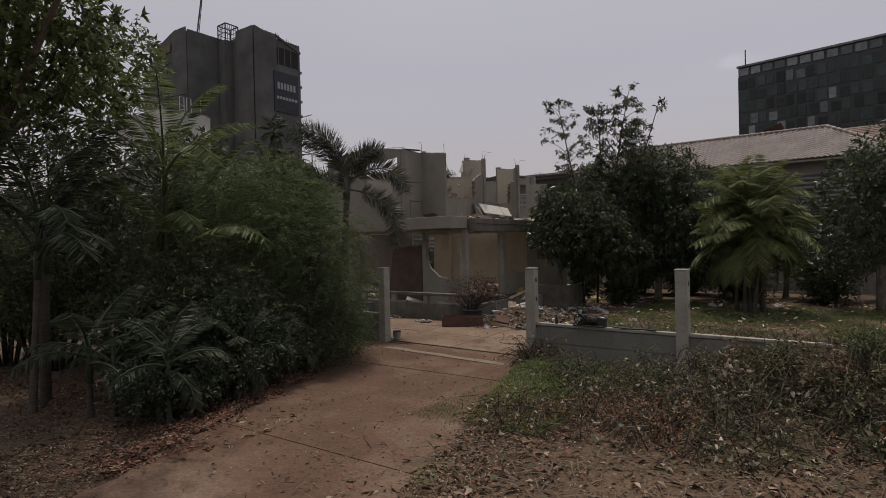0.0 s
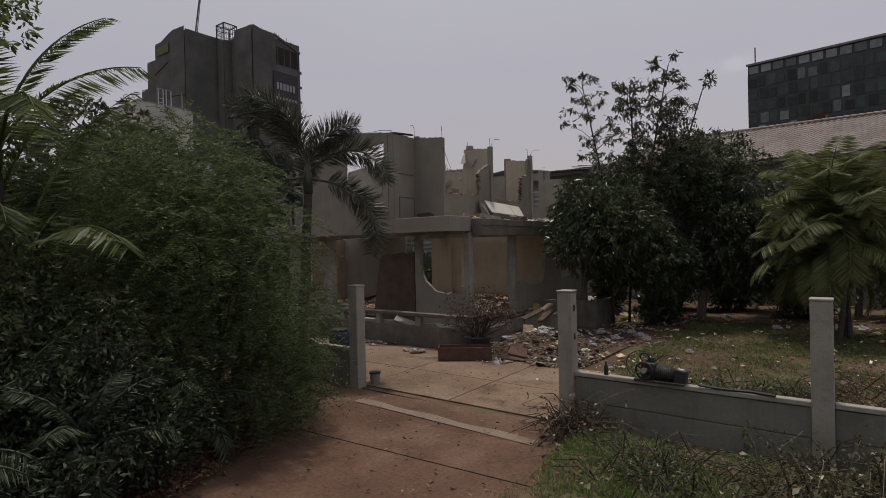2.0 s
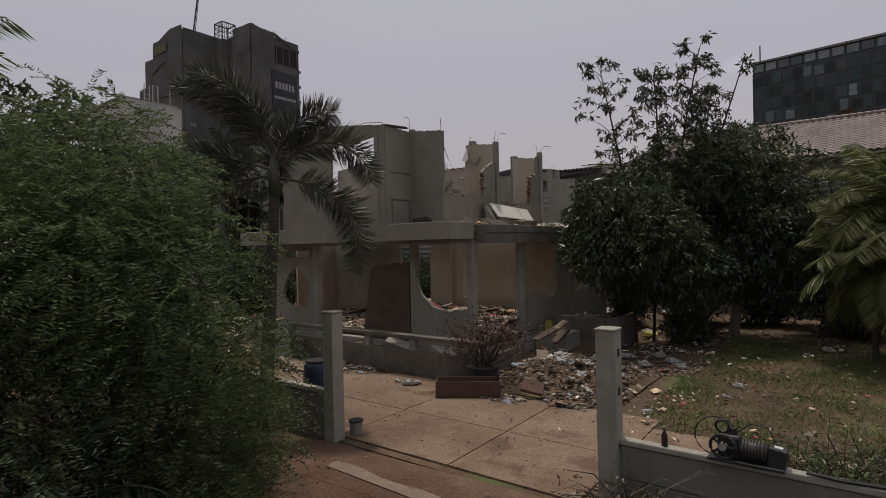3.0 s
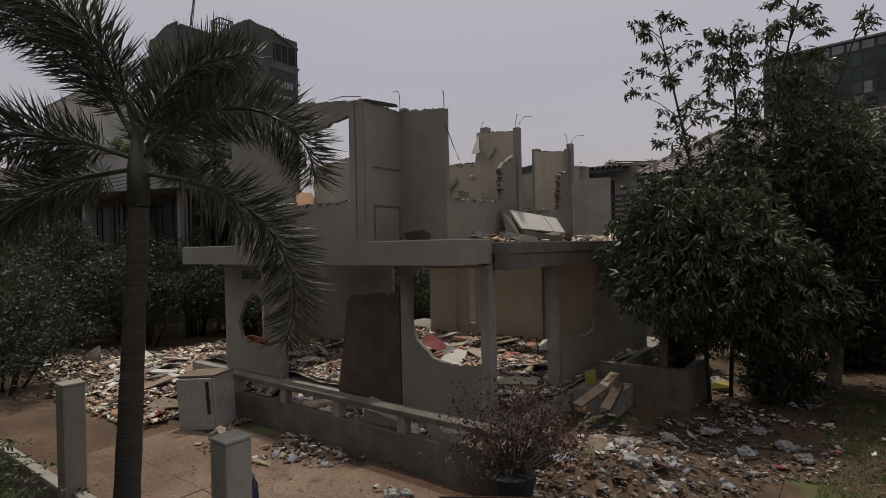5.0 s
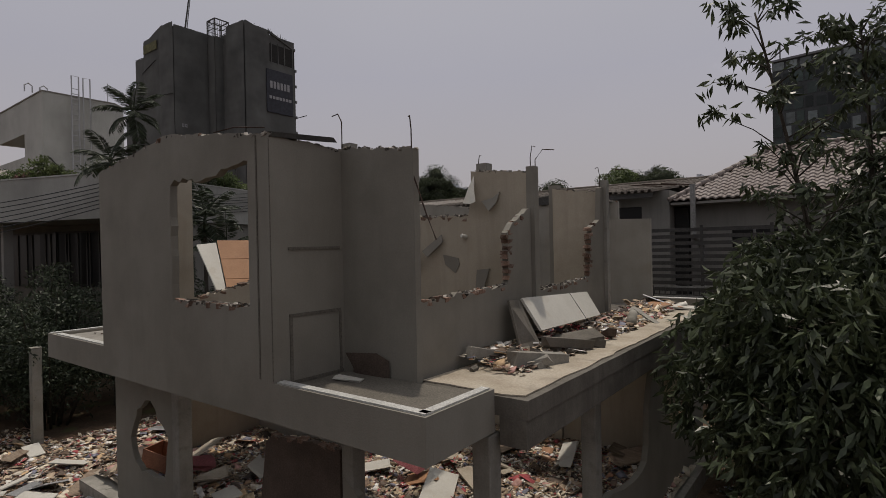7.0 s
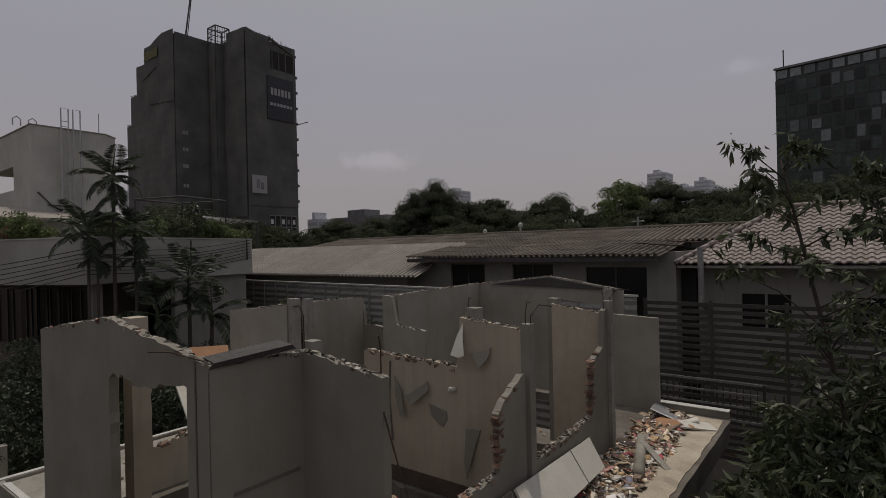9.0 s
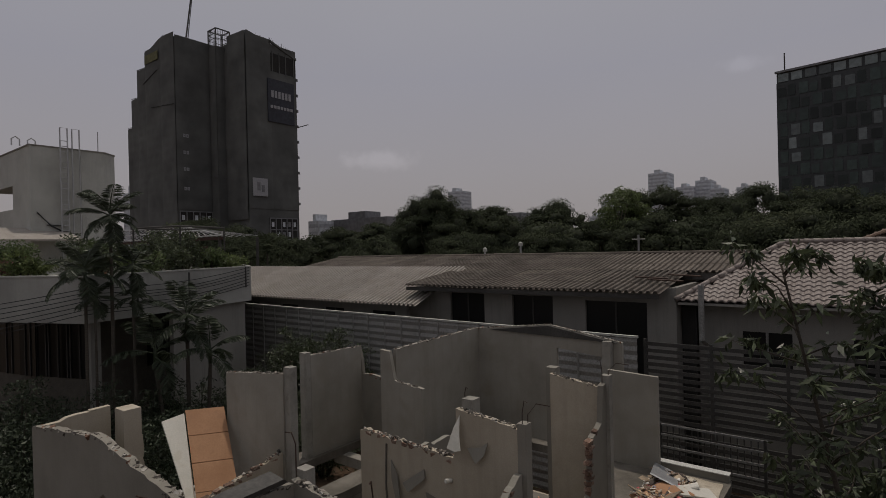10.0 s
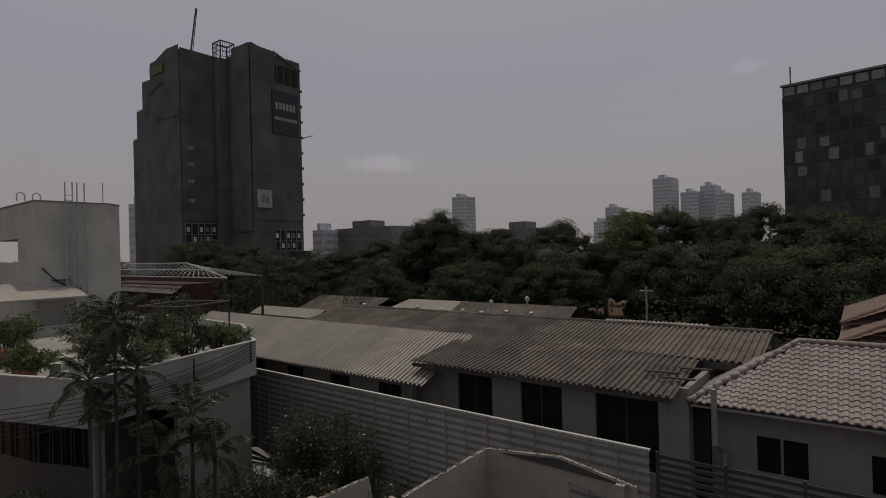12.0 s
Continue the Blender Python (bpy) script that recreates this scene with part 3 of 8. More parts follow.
def low_wall(x0, x1, y):
    w = thing("boundary_wall", ((x0 + x1) / 2, y, 0), "low grey concrete panel wall between two posts", "wall", "boundary wall panels")
    n = 2
    for i in range(n):
        z0, z1 = -0.05 + i * 0.36, 0.30 + i * 0.36
        soften(part("panel", Geo().box(x0, x1, y - .035, y + .035, z0, z1), 'panelwall', w), 0.008)
    soften(part("capping", Geo().box(x0, x1, y - .06, y + .06, 0.672, 0.735), 'post', w), 0.012)


for a, b, y in ((-3.79, -0.90, 10.78), (-0.68, 2.21, 10.82), (2.43, 5.29, 10.86), (-11.02, -8.13, 10.4), (-14.13, -11.24, 10.36)):
    low_wall(a, b, y)


# ---- the half-demolished house ----
house = thing("ruined_house", (-12.5, 20, 0), "half-demolished two-storey concrete house, roofless with broken brick edges", "house")
BRICKS = []
for k in range(5):
    rr = random.Random(k)
    g = Geo()
    random.seed(50 + k)
    g.block(Matrix(), 0.15, 0.092, 0.055, 0.1)
    me = g.mesh("brick")
    me.materials.append(M['brick'])
    BRICKS.append(me)
random.seed(0)
brick_jobs = []


HALF_BRICK = 0.09


def thin(axis, c, thick, outline=()):
    """Half-brick thickness behind the outer face; side walls run on to the wall that they butt against."""
    if axis == 'x':
        u0 = min([u for u, w in outline], default=0)
        return c + thick - HALF_BRICK, HALF_BRICK, [(u - .05 if u < u0 + 1e-6 else u, w) for u, w in outline]
    return c, HALF_BRICK, outline


def house_wall(axis, c, thick, outline, holes=(), mat='plaster', name="wall", bricks=(), label=""):
    """A wall of the house; bricks lists polylines of its broken edges, along which torn bricks show."""
    c, thick, outline = thin(axis, c, thick, outline)
    w = part(name, slab_bm(axis, c, c + thick, outline, holes), mat, house, label)
    for line in bricks:
        brick_jobs.append((w, axis, c, thick, line))
    return w


def lay_bricks():
    rnd = random.Random(11)
    for w, axis, c, thick, line in brick_jobs:
        for (u0, z0), (u1, z1) in zip(line, line[1:]):
            L = math.hypot(u1 - u0, z1 - z0)
            upright = abs(z1 - z0) > abs(u1 - u0)
            step = 0.068 if upright else 0.175
            n = max(1, int(L / step))
            for i in range(n):
                if not upright and rnd.random() < 0.18:
                    continue
                t = (i + .5 + rnd.uniform(-.2, .2)) / n
                u, z = u0 + (u1 - u0) * t, z0 + (z1 - z0) * t
                cc = c + thick * 0.5
                du = rnd.uniform(-.05, .05) if upright else 0
                o = new("brick", BRICKS[rnd.randrange(5)])
                ang = rnd.uniform(-14, 14)
                if axis == 'y':
                    o.matrix_basis = pose(u + du, cc, z + rnd.uniform(-.02, .03), rnd.uniform(-8, 8), rnd.uniform(-10, 10), ang)
                else:
                    o.matrix_basis = pose(cc, u + du, z + rnd.uniform(-.02, .03), rnd.uniform(-10, 10), rnd.uniform(-8, 8), 90 + ang)
                o.parent = w
                o.matrix_parent_inverse = w.matrix_basis.inverted()


# upper floor plate with its edge and parapets
FRONT, SIDE, BACKY = 14.88, -8.7, 24.5
# The slab's dark colour carries the shadow along its edge.
part("floor_slab", slab_bm('z', 3.20, 3.38, [(-17.3, 14.96), (-9.17, 14.96), (-9.17, 15.9), (-8.7, 15.9)] + jag((-8.7, 15.95), (-8.68, 24.5), .012, .4) + [(-8.7, 24.5), (-14.0, 24.5), (-14.0, 25.35), (-17.1, 25.35)], [jag((-14.75, 16.1), (-10.3, 16.1), .05, .2, 31) + jag((-10.25, 16.1), (-10.25, 18.42), .05, .2, 32) + jag((-10.3, 18.42), (-14.75, 18.42), .05, .2, 33) + jag((-14.78, 18.42), (-14.78, 16.2), .05, .2, 34), jag((-14.75, 18.85), (-10.3, 18.85), .05, .2, 35) + jag((-10.25, 18.85), (-10.25, 21.15), .05, .2, 36) + jag((-10.3, 21.15), (-14.75, 21.15), .05, .2, 37) + jag((-14.78, 21.15), (-14.78, 18.95), .05, .2, 38), [(-14.7, 21.9), (-11.4, 21.9), (-11.4, 24.2), (-14.7, 24.2)], [(-16.6, 19.2), (-15.3, 19.2), (-15.3, 24.6), (-16.6, 24.6)], [(-14.7, 15.15), (-11.3, 15.15), (-11.3, 15.68), (-14.7, 15.68)]]), 'stained', house, "upper floor slab with smashed-out bays, edge shadow put into its dark colour")
part("screed", slab_bm('z', 3.384, 3.397, jag((-9.95, 15.95), (-8.78, 15.95), .03, .15, 51) + jag((-8.78, 16.0), (-8.76, 24.2), .035, .18, 52) + jag((-8.8, 24.2), (-9.95, 24.2), .03, .15, 53)), 'slabtop', house, "dusty cream screed on the open slab edge")
part("screed", Geo().box(-10.96, -9.2, 15.03, 15.82, 3.384, 3.396), 'mouldline', house, "dark screed of the front balcony")
part("screed", Geo().box(-17.25, -15.16, 15.03, 18.7, 3.384, 3.396), 'concrete', house, "dark screed of the left balcony")
part("beam", Geo().box(-9.0, -8.72, 15.9, 24.45, 2.93, 3.197), 'stained', house, "edge beam under the slab, shadow put into its dark colour")
part("beam", Geo().box(-17.0, -9.2, 15.72, 15.98, 2.96, 3.197), 'concrete', house)
part("beam", Geo().box(-16.9, -9.1, 21.4, 21.65, 2.96, 3.197), 'concrete', house)
part("beam", Geo().box(-10.1, -9.85, 16, 24.4, 2.98, 3.197), 'concrete', house)
part("beam", Geo().box(-15.1, -14.85, 16, 24.4, 2.98, 3.197), 'concrete', house)
# front parapet and the gabled wall above it are one skin
gable = jag((-11.0, 5.95), (-13.1, 6.23), .02, .12, 2) + jag((-13.1, 6.23), (-15.14, 5.96), .02, .12, 3) + [(-15.14, 5.96)]
hole = jag((-13.02, 4.18), (-11.40, 4.19), .03, .08, 4) + [(-11.39, 4.2), (-11.385, 5.72)] + jag((-11.45, 5.73), (-12.2, 5.62), .03, .1, 5) + jag((-12.2, 5.62), (-13.0, 5.66), .05, .1, 6) + jag((-13.02, 5.6), (-13.03, 4.2), .025, .12, 7)
house_wall('y', 14.88, 0.14, [(-17.4, 3.04), (-9.05, 3.04), (-9.05, 3.44), (-11.0, 3.44)] + gable + [(-15.1, 3.44), (-17.4, 3.44)], [hole], bricks=[[(-13.0, 4.16), (-11.45, 4.17)]], label="front wall with a smashed window opening")
part("parapet", Geo().box(-9.19, -9.05, 14.971, 15.9, 3.04, 3.44), 'plaster', house)
part("coping", Geo().box(-10.98, -9.08, 14.905, 14.995, 3.442, 3.458), 'coping', house, "white painted parapet top")
part("coping", Geo().box(-9.165, -9.075, 14.93, 15.86, 3.442, 3.458), 'coping', house, "white painted parapet top")
part("parapet", Geo().box(-17.4, -17.26, 14.971, 18.6, 3.04, 3.44), 'plaster', house)
part("coping", Geo().box(-17.38, -17.28, 14.9, 18.6, 3.442, 3.458), 'coping', house, "white painted parapet top")
part("coping", Geo().box(-17.08, -15.1, 14.905, 14.995, 3.442, 3.458), 'coping', house, "white painted parapet top")
part("parapet", Geo().box(-10.2, -8.72, 24.35, 24.5, 3.38, 3.52), 'plaster', house)
part("coping", Geo().box(-10.2, -8.71, 24.33, 24.52, 3.522, 3.54), 'coping', house, "white painted parapet top")
part("wall_joint", Geo().box(-11.235, -11.215, 14.872, 14.878, 3.46, 5.96), 'mouldline', house)
part("wall_joint", Geo().box(-11.005, -10.995, 14.87, 14.876, 3.46, 5.9), 'mouldline', house)
# return walls of the front room
house_wall('x', -15.14, 0.14, [(15.02, 3.38), (15.75, 3.38), (15.75, 6.04)] + jag((15.75, 6.04), (15.02, 5.97), .02, .12, 8) + [(15.02, 5.97)], mat='plaster_in')
part("column", Geo().box(-14.86, -14.58, 15.75, 15.98, 3.38, 6.03), 'plaster_in', house)
house_wall('x', -11.14, 0.14, [(15.02, 3.38), (15.83, 3.38), (15.83, 5.885)] + jag((15.83, 5.9), (15.02, 5.93), .02, .12, 9) + [(15.02, 5.94)])
for y0, y1, z0, z1 in ((15.08, 15.78, 4.78, 4.81), (15.08, 15.78, 4.08, 4.115), (15.08, 15.115, 3.42, 4.08), (15.05, 15.8, 3.39, 3.425), (15.755, 15.785, 3.42, 4.08)):
    part("moulding", Geo().box(-11.0, -10.988, y0, y1, z0, z1), 'mouldline', house)
part("stain_board", Geo().block(pose(-10.62, 15.79, 3.5, 4, 0, 0), .5, .02, .2, .28), 'brown', house, "scorched brown board at the wall foot")
part("board_scrap", Geo().block(pose(-10.6, 15.5, 3.42, 0, 6, 20), .3, .1, .03, .1), 'whiteboard', house)
# inner left wall of the front room, broken down to a sill
house_wall('x', -15.14, 0.14, [(16.0, 3.38), (18.6, 3.38), (18.6, 4.55)] + jag((18.6, 4.5), (17.2, 4.22), .05, .09, 41) + jag((17.2, 4.2), (16.22, 4.02), .04, .09, 42) + jag((16.2, 4.05), (16.17, 5.6), .02, .1, 43) + [(16.0, 5.7)], mat='plaster_in', bricks=[[(17.2, 4.18), (16.25, 4.0)], [(18.5, 4.45), (17.25, 4.2)]], label="cream inner wall broken down to a sill")
part("column", Geo().box(-11.09, -10.95, 15.925, 16.05, 3.38, 6.0), 'concrete', house)
tip = part("fallen_coping", Geo().block(pose(-11.06, 15.3, 5.985, 3.5, 9, -3), 0.2, .78, 0.05, .06), 'fence_dark', house, "loose slab of dark roof edge on the wall top")
house_wall('y', 15.83, 0.14, [(-11.04, 3.38), (-9.93, 3.38)] + jag((-9.93, 3.4), (-9.92, 5.79), .012, .25, 10) + jag((-9.92, 5.79), (-11.02, 5.92), .015, .1, 11) + [(-11.04, 5.93)])
# side wall with two window openings
house_wall('x', -10.14, 0.14, [(15.97, 3.38), (18.48, 3.38), (18.48, 5.3)] + jag((18.43, 5.3), (18.05, 5.12), .02, .07, 12) + jag((18.00, 5.1), (17.82, 4.95), .02, .06, 12) + jag((17.82, 4.95), (17.85, 4.26), .025, .07, 13) + jag((17.80, 4.26), (16.00, 4.2), .03, .08, 14) + [(15.97, 4.22)], bricks=[[(17.88, 5.0), (17.88, 4.3)], [(17.80, 4.22), (16.05, 4.18)], [(18.39, 5.24), (17.95, 5.02)]])
house_wall('x', -10.14, 0.14, [(18.67, 3.38), (21.46, 3.38), (21.46, 5.86), (21.2, 5.8)] + jag((21.12, 5.22), (20.8, 5.1), .02, .07, 15) + jag((20.74, 5.08), (20.60, 4.2), .03, .07, 16) + jag((20.54, 4.2), (18.73, 4.13), .03, .08, 17) + [(18.67, 4.14)], bricks=[[(20.7, 5.06), (20.62, 4.2)], [(21.1, 5.18), (20.82, 5.08)], [(20.52, 4.16), (18.78, 4.1)]])
# cross walls
house_wall('y', 18.53, 0.14, [(-12.92, 3.38), (-9.97, 3.38)] + jag((-9.97, 3.5), (-9.95, 5.81), .012, .3, 18) + jag((-9.96, 5.82), (-11.0, 5.94), .012, .12, 19) + jag((-11.04, 5.94), (-11.06, 5.27), .012, .2, 20) + jag((-11.1, 5.25), (-12.9, 5.32), .03, .09, 21) + [(-12.92, 5.3)], mat='plaster_in', bricks=[[(-11.15, 5.22), (-12.85, 5.28)]], label="cream inner wall with torn plaster and a jagged top")
part("column", Geo().box(-11.0, -10.82, 18.625, 18.8, 3.38, 6.06), 'concrete', house)
part("column", Geo().box(-10.08, -9.955, 18.52, 18.66, 3.38, 5.91), 'plaster', house)
house_wall('y', 21.30, 0.14, [(-11.0, 3.38), (-10.05, 3.38), (-10.05, 5.74)] + jag((-10.05, 5.74), (-10.98, 5.87), .012, .12, 22) + [(-11.0, 5.87)], mat='plaster_in')
part("column", Geo().box(-11.13, -10.94, 21.4, 21.58, 3.38, 5.95), 'plaster', house)
part("column", Geo().box(-10.08, -9.94, 21.32, 21.46, 3.38, 5.95), 'concrete', house)
house_wall('y', 24.2, 0.14, [(-11.05, 3.38), (-9.99, 3.38), (-9.99, 5.33), (-11.05, 5.37)], mat='plaster_mid')
house_wall('y', 18.57, 0.14, [(-16.83, 3.38), (-14.95, 3.38), (-14.95, 5.92)] + jag((-14.95, 5.92), (-16.83, 5.73), .012, .12, 23) + [(-16.83, 5.73)], mat='plaster_mid')
part("column", Geo().box(-14.97, -14.79, 18.6, 18.76, 3.38, 6.04), 'concrete', house)
house_wall('x', -16.85, 0.14, [(20.66, 3.38), (22.2, 3.38), (22.2, 5.69)] + jag((22.2, 5.69), (20.66, 5.73), .012, .12, 24) + [(20.66, 5.73)], mat='plaster_mid')
part("column", Geo().box(-16.9, -16.71, 20.44, 20.605, 3.38, 5.8), 'concrete', house)
house_wall('y', 22.2, 0.14, [(-16.8, 3.38), (-15.86, 3.38), (-15.86, 4.97), (-16.4, 5.02), (-16.66, 4.98), (-16.7, 5.35), (-16.8, 5.69)], bricks=[[(-15.92, 4.95), (-16.54, 4.99)]])
house_wall('x', -15.14, 0.14, [(21.7, 3.38), (25.02, 3.38), (25.02, 5.91)] + jag((25.02, 5.91), (21.7, 5.86), .015, .15, 25) + [(21.7, 5.86)], mat='plaster_mid')
house_wall('y', 21.45, 0.14, [(-15.3, 3.38), (-14.08, 3.38), (-14.08, 5.12)] + jag((-14.12, 5.13), (-14.98, 5.22), .025, .1, 26) + [(-15.02, 5.84), (-15.3, 5.86)], mat='plaster_mid')
part("door_frame", Geo().box(-15.85, -15.72, 22.13, 22.2, 3.38, 4.95), 'orangepaint', house)
house_wall('y', 25.02, 0.14, [(-15.04, 3.0), (-11.0, 3.0), (-11.0, 5.84), (-12.85, 6.14), (-15.04, 5.9)], [[(-12.65, 4.3), (-11.5, 4.3), (-11.5, 5.46), (-12.65, 5.57)]], mat='plaster_mid')
part("column", Geo().box(-11.42, -11.22, 24.86, 25.015, 3.38, 5.86), 'concrete', house)
part("roof_flashing", slab_bm('y', 24.965, 25.01, [(-14.6, 5.9), (-11.1, 5.82), (-12.85, 6.11)]), 'fence_dark', house)
house_wall('x', -12.95, 0.12, [(18.68, 3.38), (21.21, 3.38)] + jag((21.21, 4.5), (18.68, 4.75), .05, .12, 27))

# ground floor
part("plinth", Geo().box(-18.6, -8.75, 15.7, 25.7, -0.1, 0.34), 'concrete', house)
for cx, cy, s in ((-9.15, 15.9, .2), (-9.05, 18.2, .2), (-10.97, 15.9, .19), (-14.89, 15.9, .22)):
    soften(part("column", Geo().box(cx - s / 2, cx + s / 2, cy - s / 2, cy + s / 2, 0.3, 3.02), 'concrete', house), .015)
house_wall('y', 15.8, 0.13, [(-12.84, 0.36), (-11.09, 0.36), (-11.09, 2.47)] + jag((-11.09, 2.47), (-12.45, 2.40), .03, .08, 28) + [(-12.5, 2.3), (-12.66, 1.4)], mat='brown', bricks=[[(-11.15, 2.45), (-12.45, 2.38)]], label="dark brown rendered wall stump with a broken top")
arc = [(-11.05, 2.2)] + [(-10.84 + 0.97 * (1 - math.cos(a)) + .02 * math.sin(9 * a), 2.17 - 0.93 * math.sin(a) + .02 * math.cos(14 * a)) for a in [i * math.pi / 20 for i in range(1, 11)]]
house_wall('y', 15.8, 0.13, [(-11.05, 0.34), (-9.25, 0.34), (-9.25, 1.28)] + [(-9.5, 1.25)] + arc[::-1], label="curved remnant of a smashed wall")
ell = [(-15.8 + .64 * math.cos(a) * (1 - .12 * math.sin(a)) + .05 * math.sin(5 * a) + .02 * math.sin(13 * a), 1.64 + .62 * math.sin(a) + .06 * math.cos(4 * a) + .02 * math.cos(11 * a)) for a in [i * 2 * math.pi / 28 for i in range(28)]]
house_wall('y', 15.8, 0.13, [(-17.08, 0.36), (-14.9, 0.36), (-14.9, 2.98), (-17.08, 2.94)], [ell, [(-16.3, 2.64), (-15.14, 2.62), (-15.14, 2.84), (-16.3, 2.84)]], label="wall panel knocked through with a round hole")
house_wall('y', 22.6, 0.14, [(-15.75, 0.3), (-9.1, 0.3), (-9.1, 3.0), (-15.75, 3.0)], [[(-14.14, 0.85), (-13.88, 0.85), (-13.88, 2.9), (-14.14, 2.9)]], mat='plaster_in', label="cream back wall with a narrow slit")
house_wall('x', -15.84, 0.14, [(22.7, 0.3), (25.6, 0.3), (25.6, 3.0), (22.7, 3.0)], mat='plaster_in')
for cx in (-14.65, -11.55):
    part("pilaster", Geo().box(cx - .09, cx + .09, 22.5, 22.597, 0.3, 3.0), 'plaster_in', house)
house_wall('y', 25.5, 0.1, [(-17.8, 0.3), (-16.05, 0.3), (-16.05, 3.0), (-17.8, 3.0)], mat='plaster_in')
house_wall('x', -18.1, 0.13, [(17.6, 0.3), (19.35, 0.3), (19.35, 3.0), (17.6, 3.0)], mat='plaster_in', label="cream inner wall of the ground floor")
house_wall('y', 19.35, 0.13, [(-18.1, 0.3), (-14.5, 0.3), (-14.5, 3.18), (-18.1, 3.18)], mat='plaster_mid')
house_wall('x', -9.08, 0.13, [(18.31, 0.34), (24.1, 0.34), (24.1, 3.0), (20.68, 3.0), (20.58, 2.74), (20.4, 2.4), (20.29, 2.1), (20.25, 1.6), (20.14, 1.38), (19.9, 1.3), (19.57, 1.29), (19.1, 1.34), (18.64, 1.45), (18.31, 1.47)], [jag((21.15, 2.45), (22.5, 2.5), .04, .12, 61) + jag((22.5, 2.45), (22.9, 1.5), .05, .12, 62) + jag((22.8, 1.45), (21.7, 1.35), .05, .12, 63) + jag((21.6, 1.4), (21.15, 2.3), .04, .12, 64)], label="side wall with a smashed curved opening")
# front terrace: low wall, rail on stub posts
soften(part("terrace_wall", Geo().box(-14.35, -7.85, 14.22, 14.36, -.05, 0.52), 'stained', house, "stained low terrace wall"), .012)
soften(part("terrace_wall", Geo().box(-7.98, -7.85, 14.36, 15.75, -.05, 0.52), 'stained', house), .012)
soften(part("handrail", Geo().box(-14.32, -7.95, 14.20, 14.45, 0.78, 0.87), 'stained', house, "flat concrete handrail, dusty on top"), .012)
for cx in (-14.1, -12.6, -11.15, -9.7, -8.15):
    part("rail_post", Geo().box(cx - .08, cx + .08, 14.23, 14.38, 0.52, 0.78), 'concrete', house)
soften(part("planter_wall", Geo().box(-8.6, -6.75, 19.3, 19.45, -0.05, 0.82), 'stained', house), .012)
soften(part("planter_wall", Geo().box(-6.9, -6.75, 19.45, 20.9, -0.05, 0.82), 'stained', house), .012)
soften(part("step", Geo().box(-8.7, -7.8, 18.3, 19.25, -0.05, 0.45), 'concrete', house), .012)


# torn brick and mortar crust along the wall tops
def broken_top(axis, c, thick, *line, seed=1):
    c, thick, _ = thin(axis, c, thick)
    rnd = random.Random(seed)
    g = Geo()
    for (u0, z0), (u1, z1) in zip(line, line[1:]):
        n = int(math.hypot(u1 - u0, z1 - z0) / .028)
        for i in range(n):
            lumpy = noise.noise(Vector((i * .13, seed, 0)))
            for k in range(2 if lumpy > -.25 else 1):
                t = (i + rnd.random()) / n
                u, z = u0 + (u1 - u0) * t, z0 + (z1 - z0) * t
                w = c + thick * rnd.uniform(.1, .9)
                s = rnd.uniform(.016, .05) * (1.25 if lumpy > .2 else 1)
                p = (w, u, z + rnd.uniform(-.018, .012)) if axis == 'x' else (u, w, z + rnd.uniform(-.018, .012))
                random.seed(rnd.randrange(10 ** 6))
                g.block(pose(*p, rnd.uniform(-25, 25), rnd.uniform(-25, 25), rnd.uniform(0, 180)), s, s * rnd.uniform(.5, 1), s * rnd.uniform(.3, .8), .22)
    return tagged(part("broken_mortar", g, 'mortar', house), "broken brick and mortar along the wall top", kind="stuff")


broken_top('y', 14.88, .14, (-11.02, 5.94), (-13.1, 6.22), (-15.12, 5.95), seed=1)
broken_top('y', 15.83, .14, (-9.94, 5.79), (-10.95, 5.92), seed=2)
broken_top('x', -11.14, .14, (15.1, 5.94), (15.8, 5.9), seed=3)
broken_top('y', 18.53, .14, (-9.98, 5.82), (-11.0, 5.94), seed=4)
broken_top('y', 18.53, .14, (-11.1, 5.26), (-12.9, 5.32), seed=5)
broken_top('y', 21.30, .14, (-10.15, 5.75), (-10.95, 5.86), seed=6)
broken_top('y', 18.57, .14, (-14.97, 5.92), (-16.8, 5.73), seed=7)
broken_top('x', -16.85, .14, (22.18, 5.69), (20.66, 5.73), seed=8)
broken_top('x', -15.14, .14, (25.0, 5.91), (21.7, 5.86), seed=9)
broken_top('y', 21.45, .14, (-14.12, 5.12), (-14.98, 5.22), seed=10)
broken_top('x', -10.14, .14, (16.05, 4.2), (17.8, 4.26), seed=11)
broken_top('x', -10.14, .14, (18.75, 4.14), (20.54, 4.2), seed=12)
broken_top('x', -15.14, .14, (16.25, 4.02), (17.2, 4.2), (18.55, 4.5), seed=13)
broken_top('y', 14.88, .14, (-13.0, 4.19), (-11.45, 4.2), seed=14)
broken_top('y', 25.02, .14, (-11.02, 5.84), (-12.85, 6.13), (-15.0, 5.9), seed=15)


def torn(name, pts, mat, label, th=.02, out=.05):
    """A loose flap of plaster on the cream wall: outline in x and z, its lower edge standing out."""
    zs = [p[1] for p in pts]
    z0, z1 = min(zs), max(zs)
    n = len(pts)
    v = [(x, 18.525 - out * (z1 - z) / (z1 - z0) - th, z) for x, z in pts] + [(x, 18.525 - out * (z1 - z) / (z1 - z0), z) for x, z in pts]
    part(name, Geo().add(v, [tuple(range(n)), tuple(range(2 * n - 1, n - 1, -1))] + [(i, i + n, (i + 1) % n + n, (i + 1) % n) for i in range(n)]), mat, house, label)


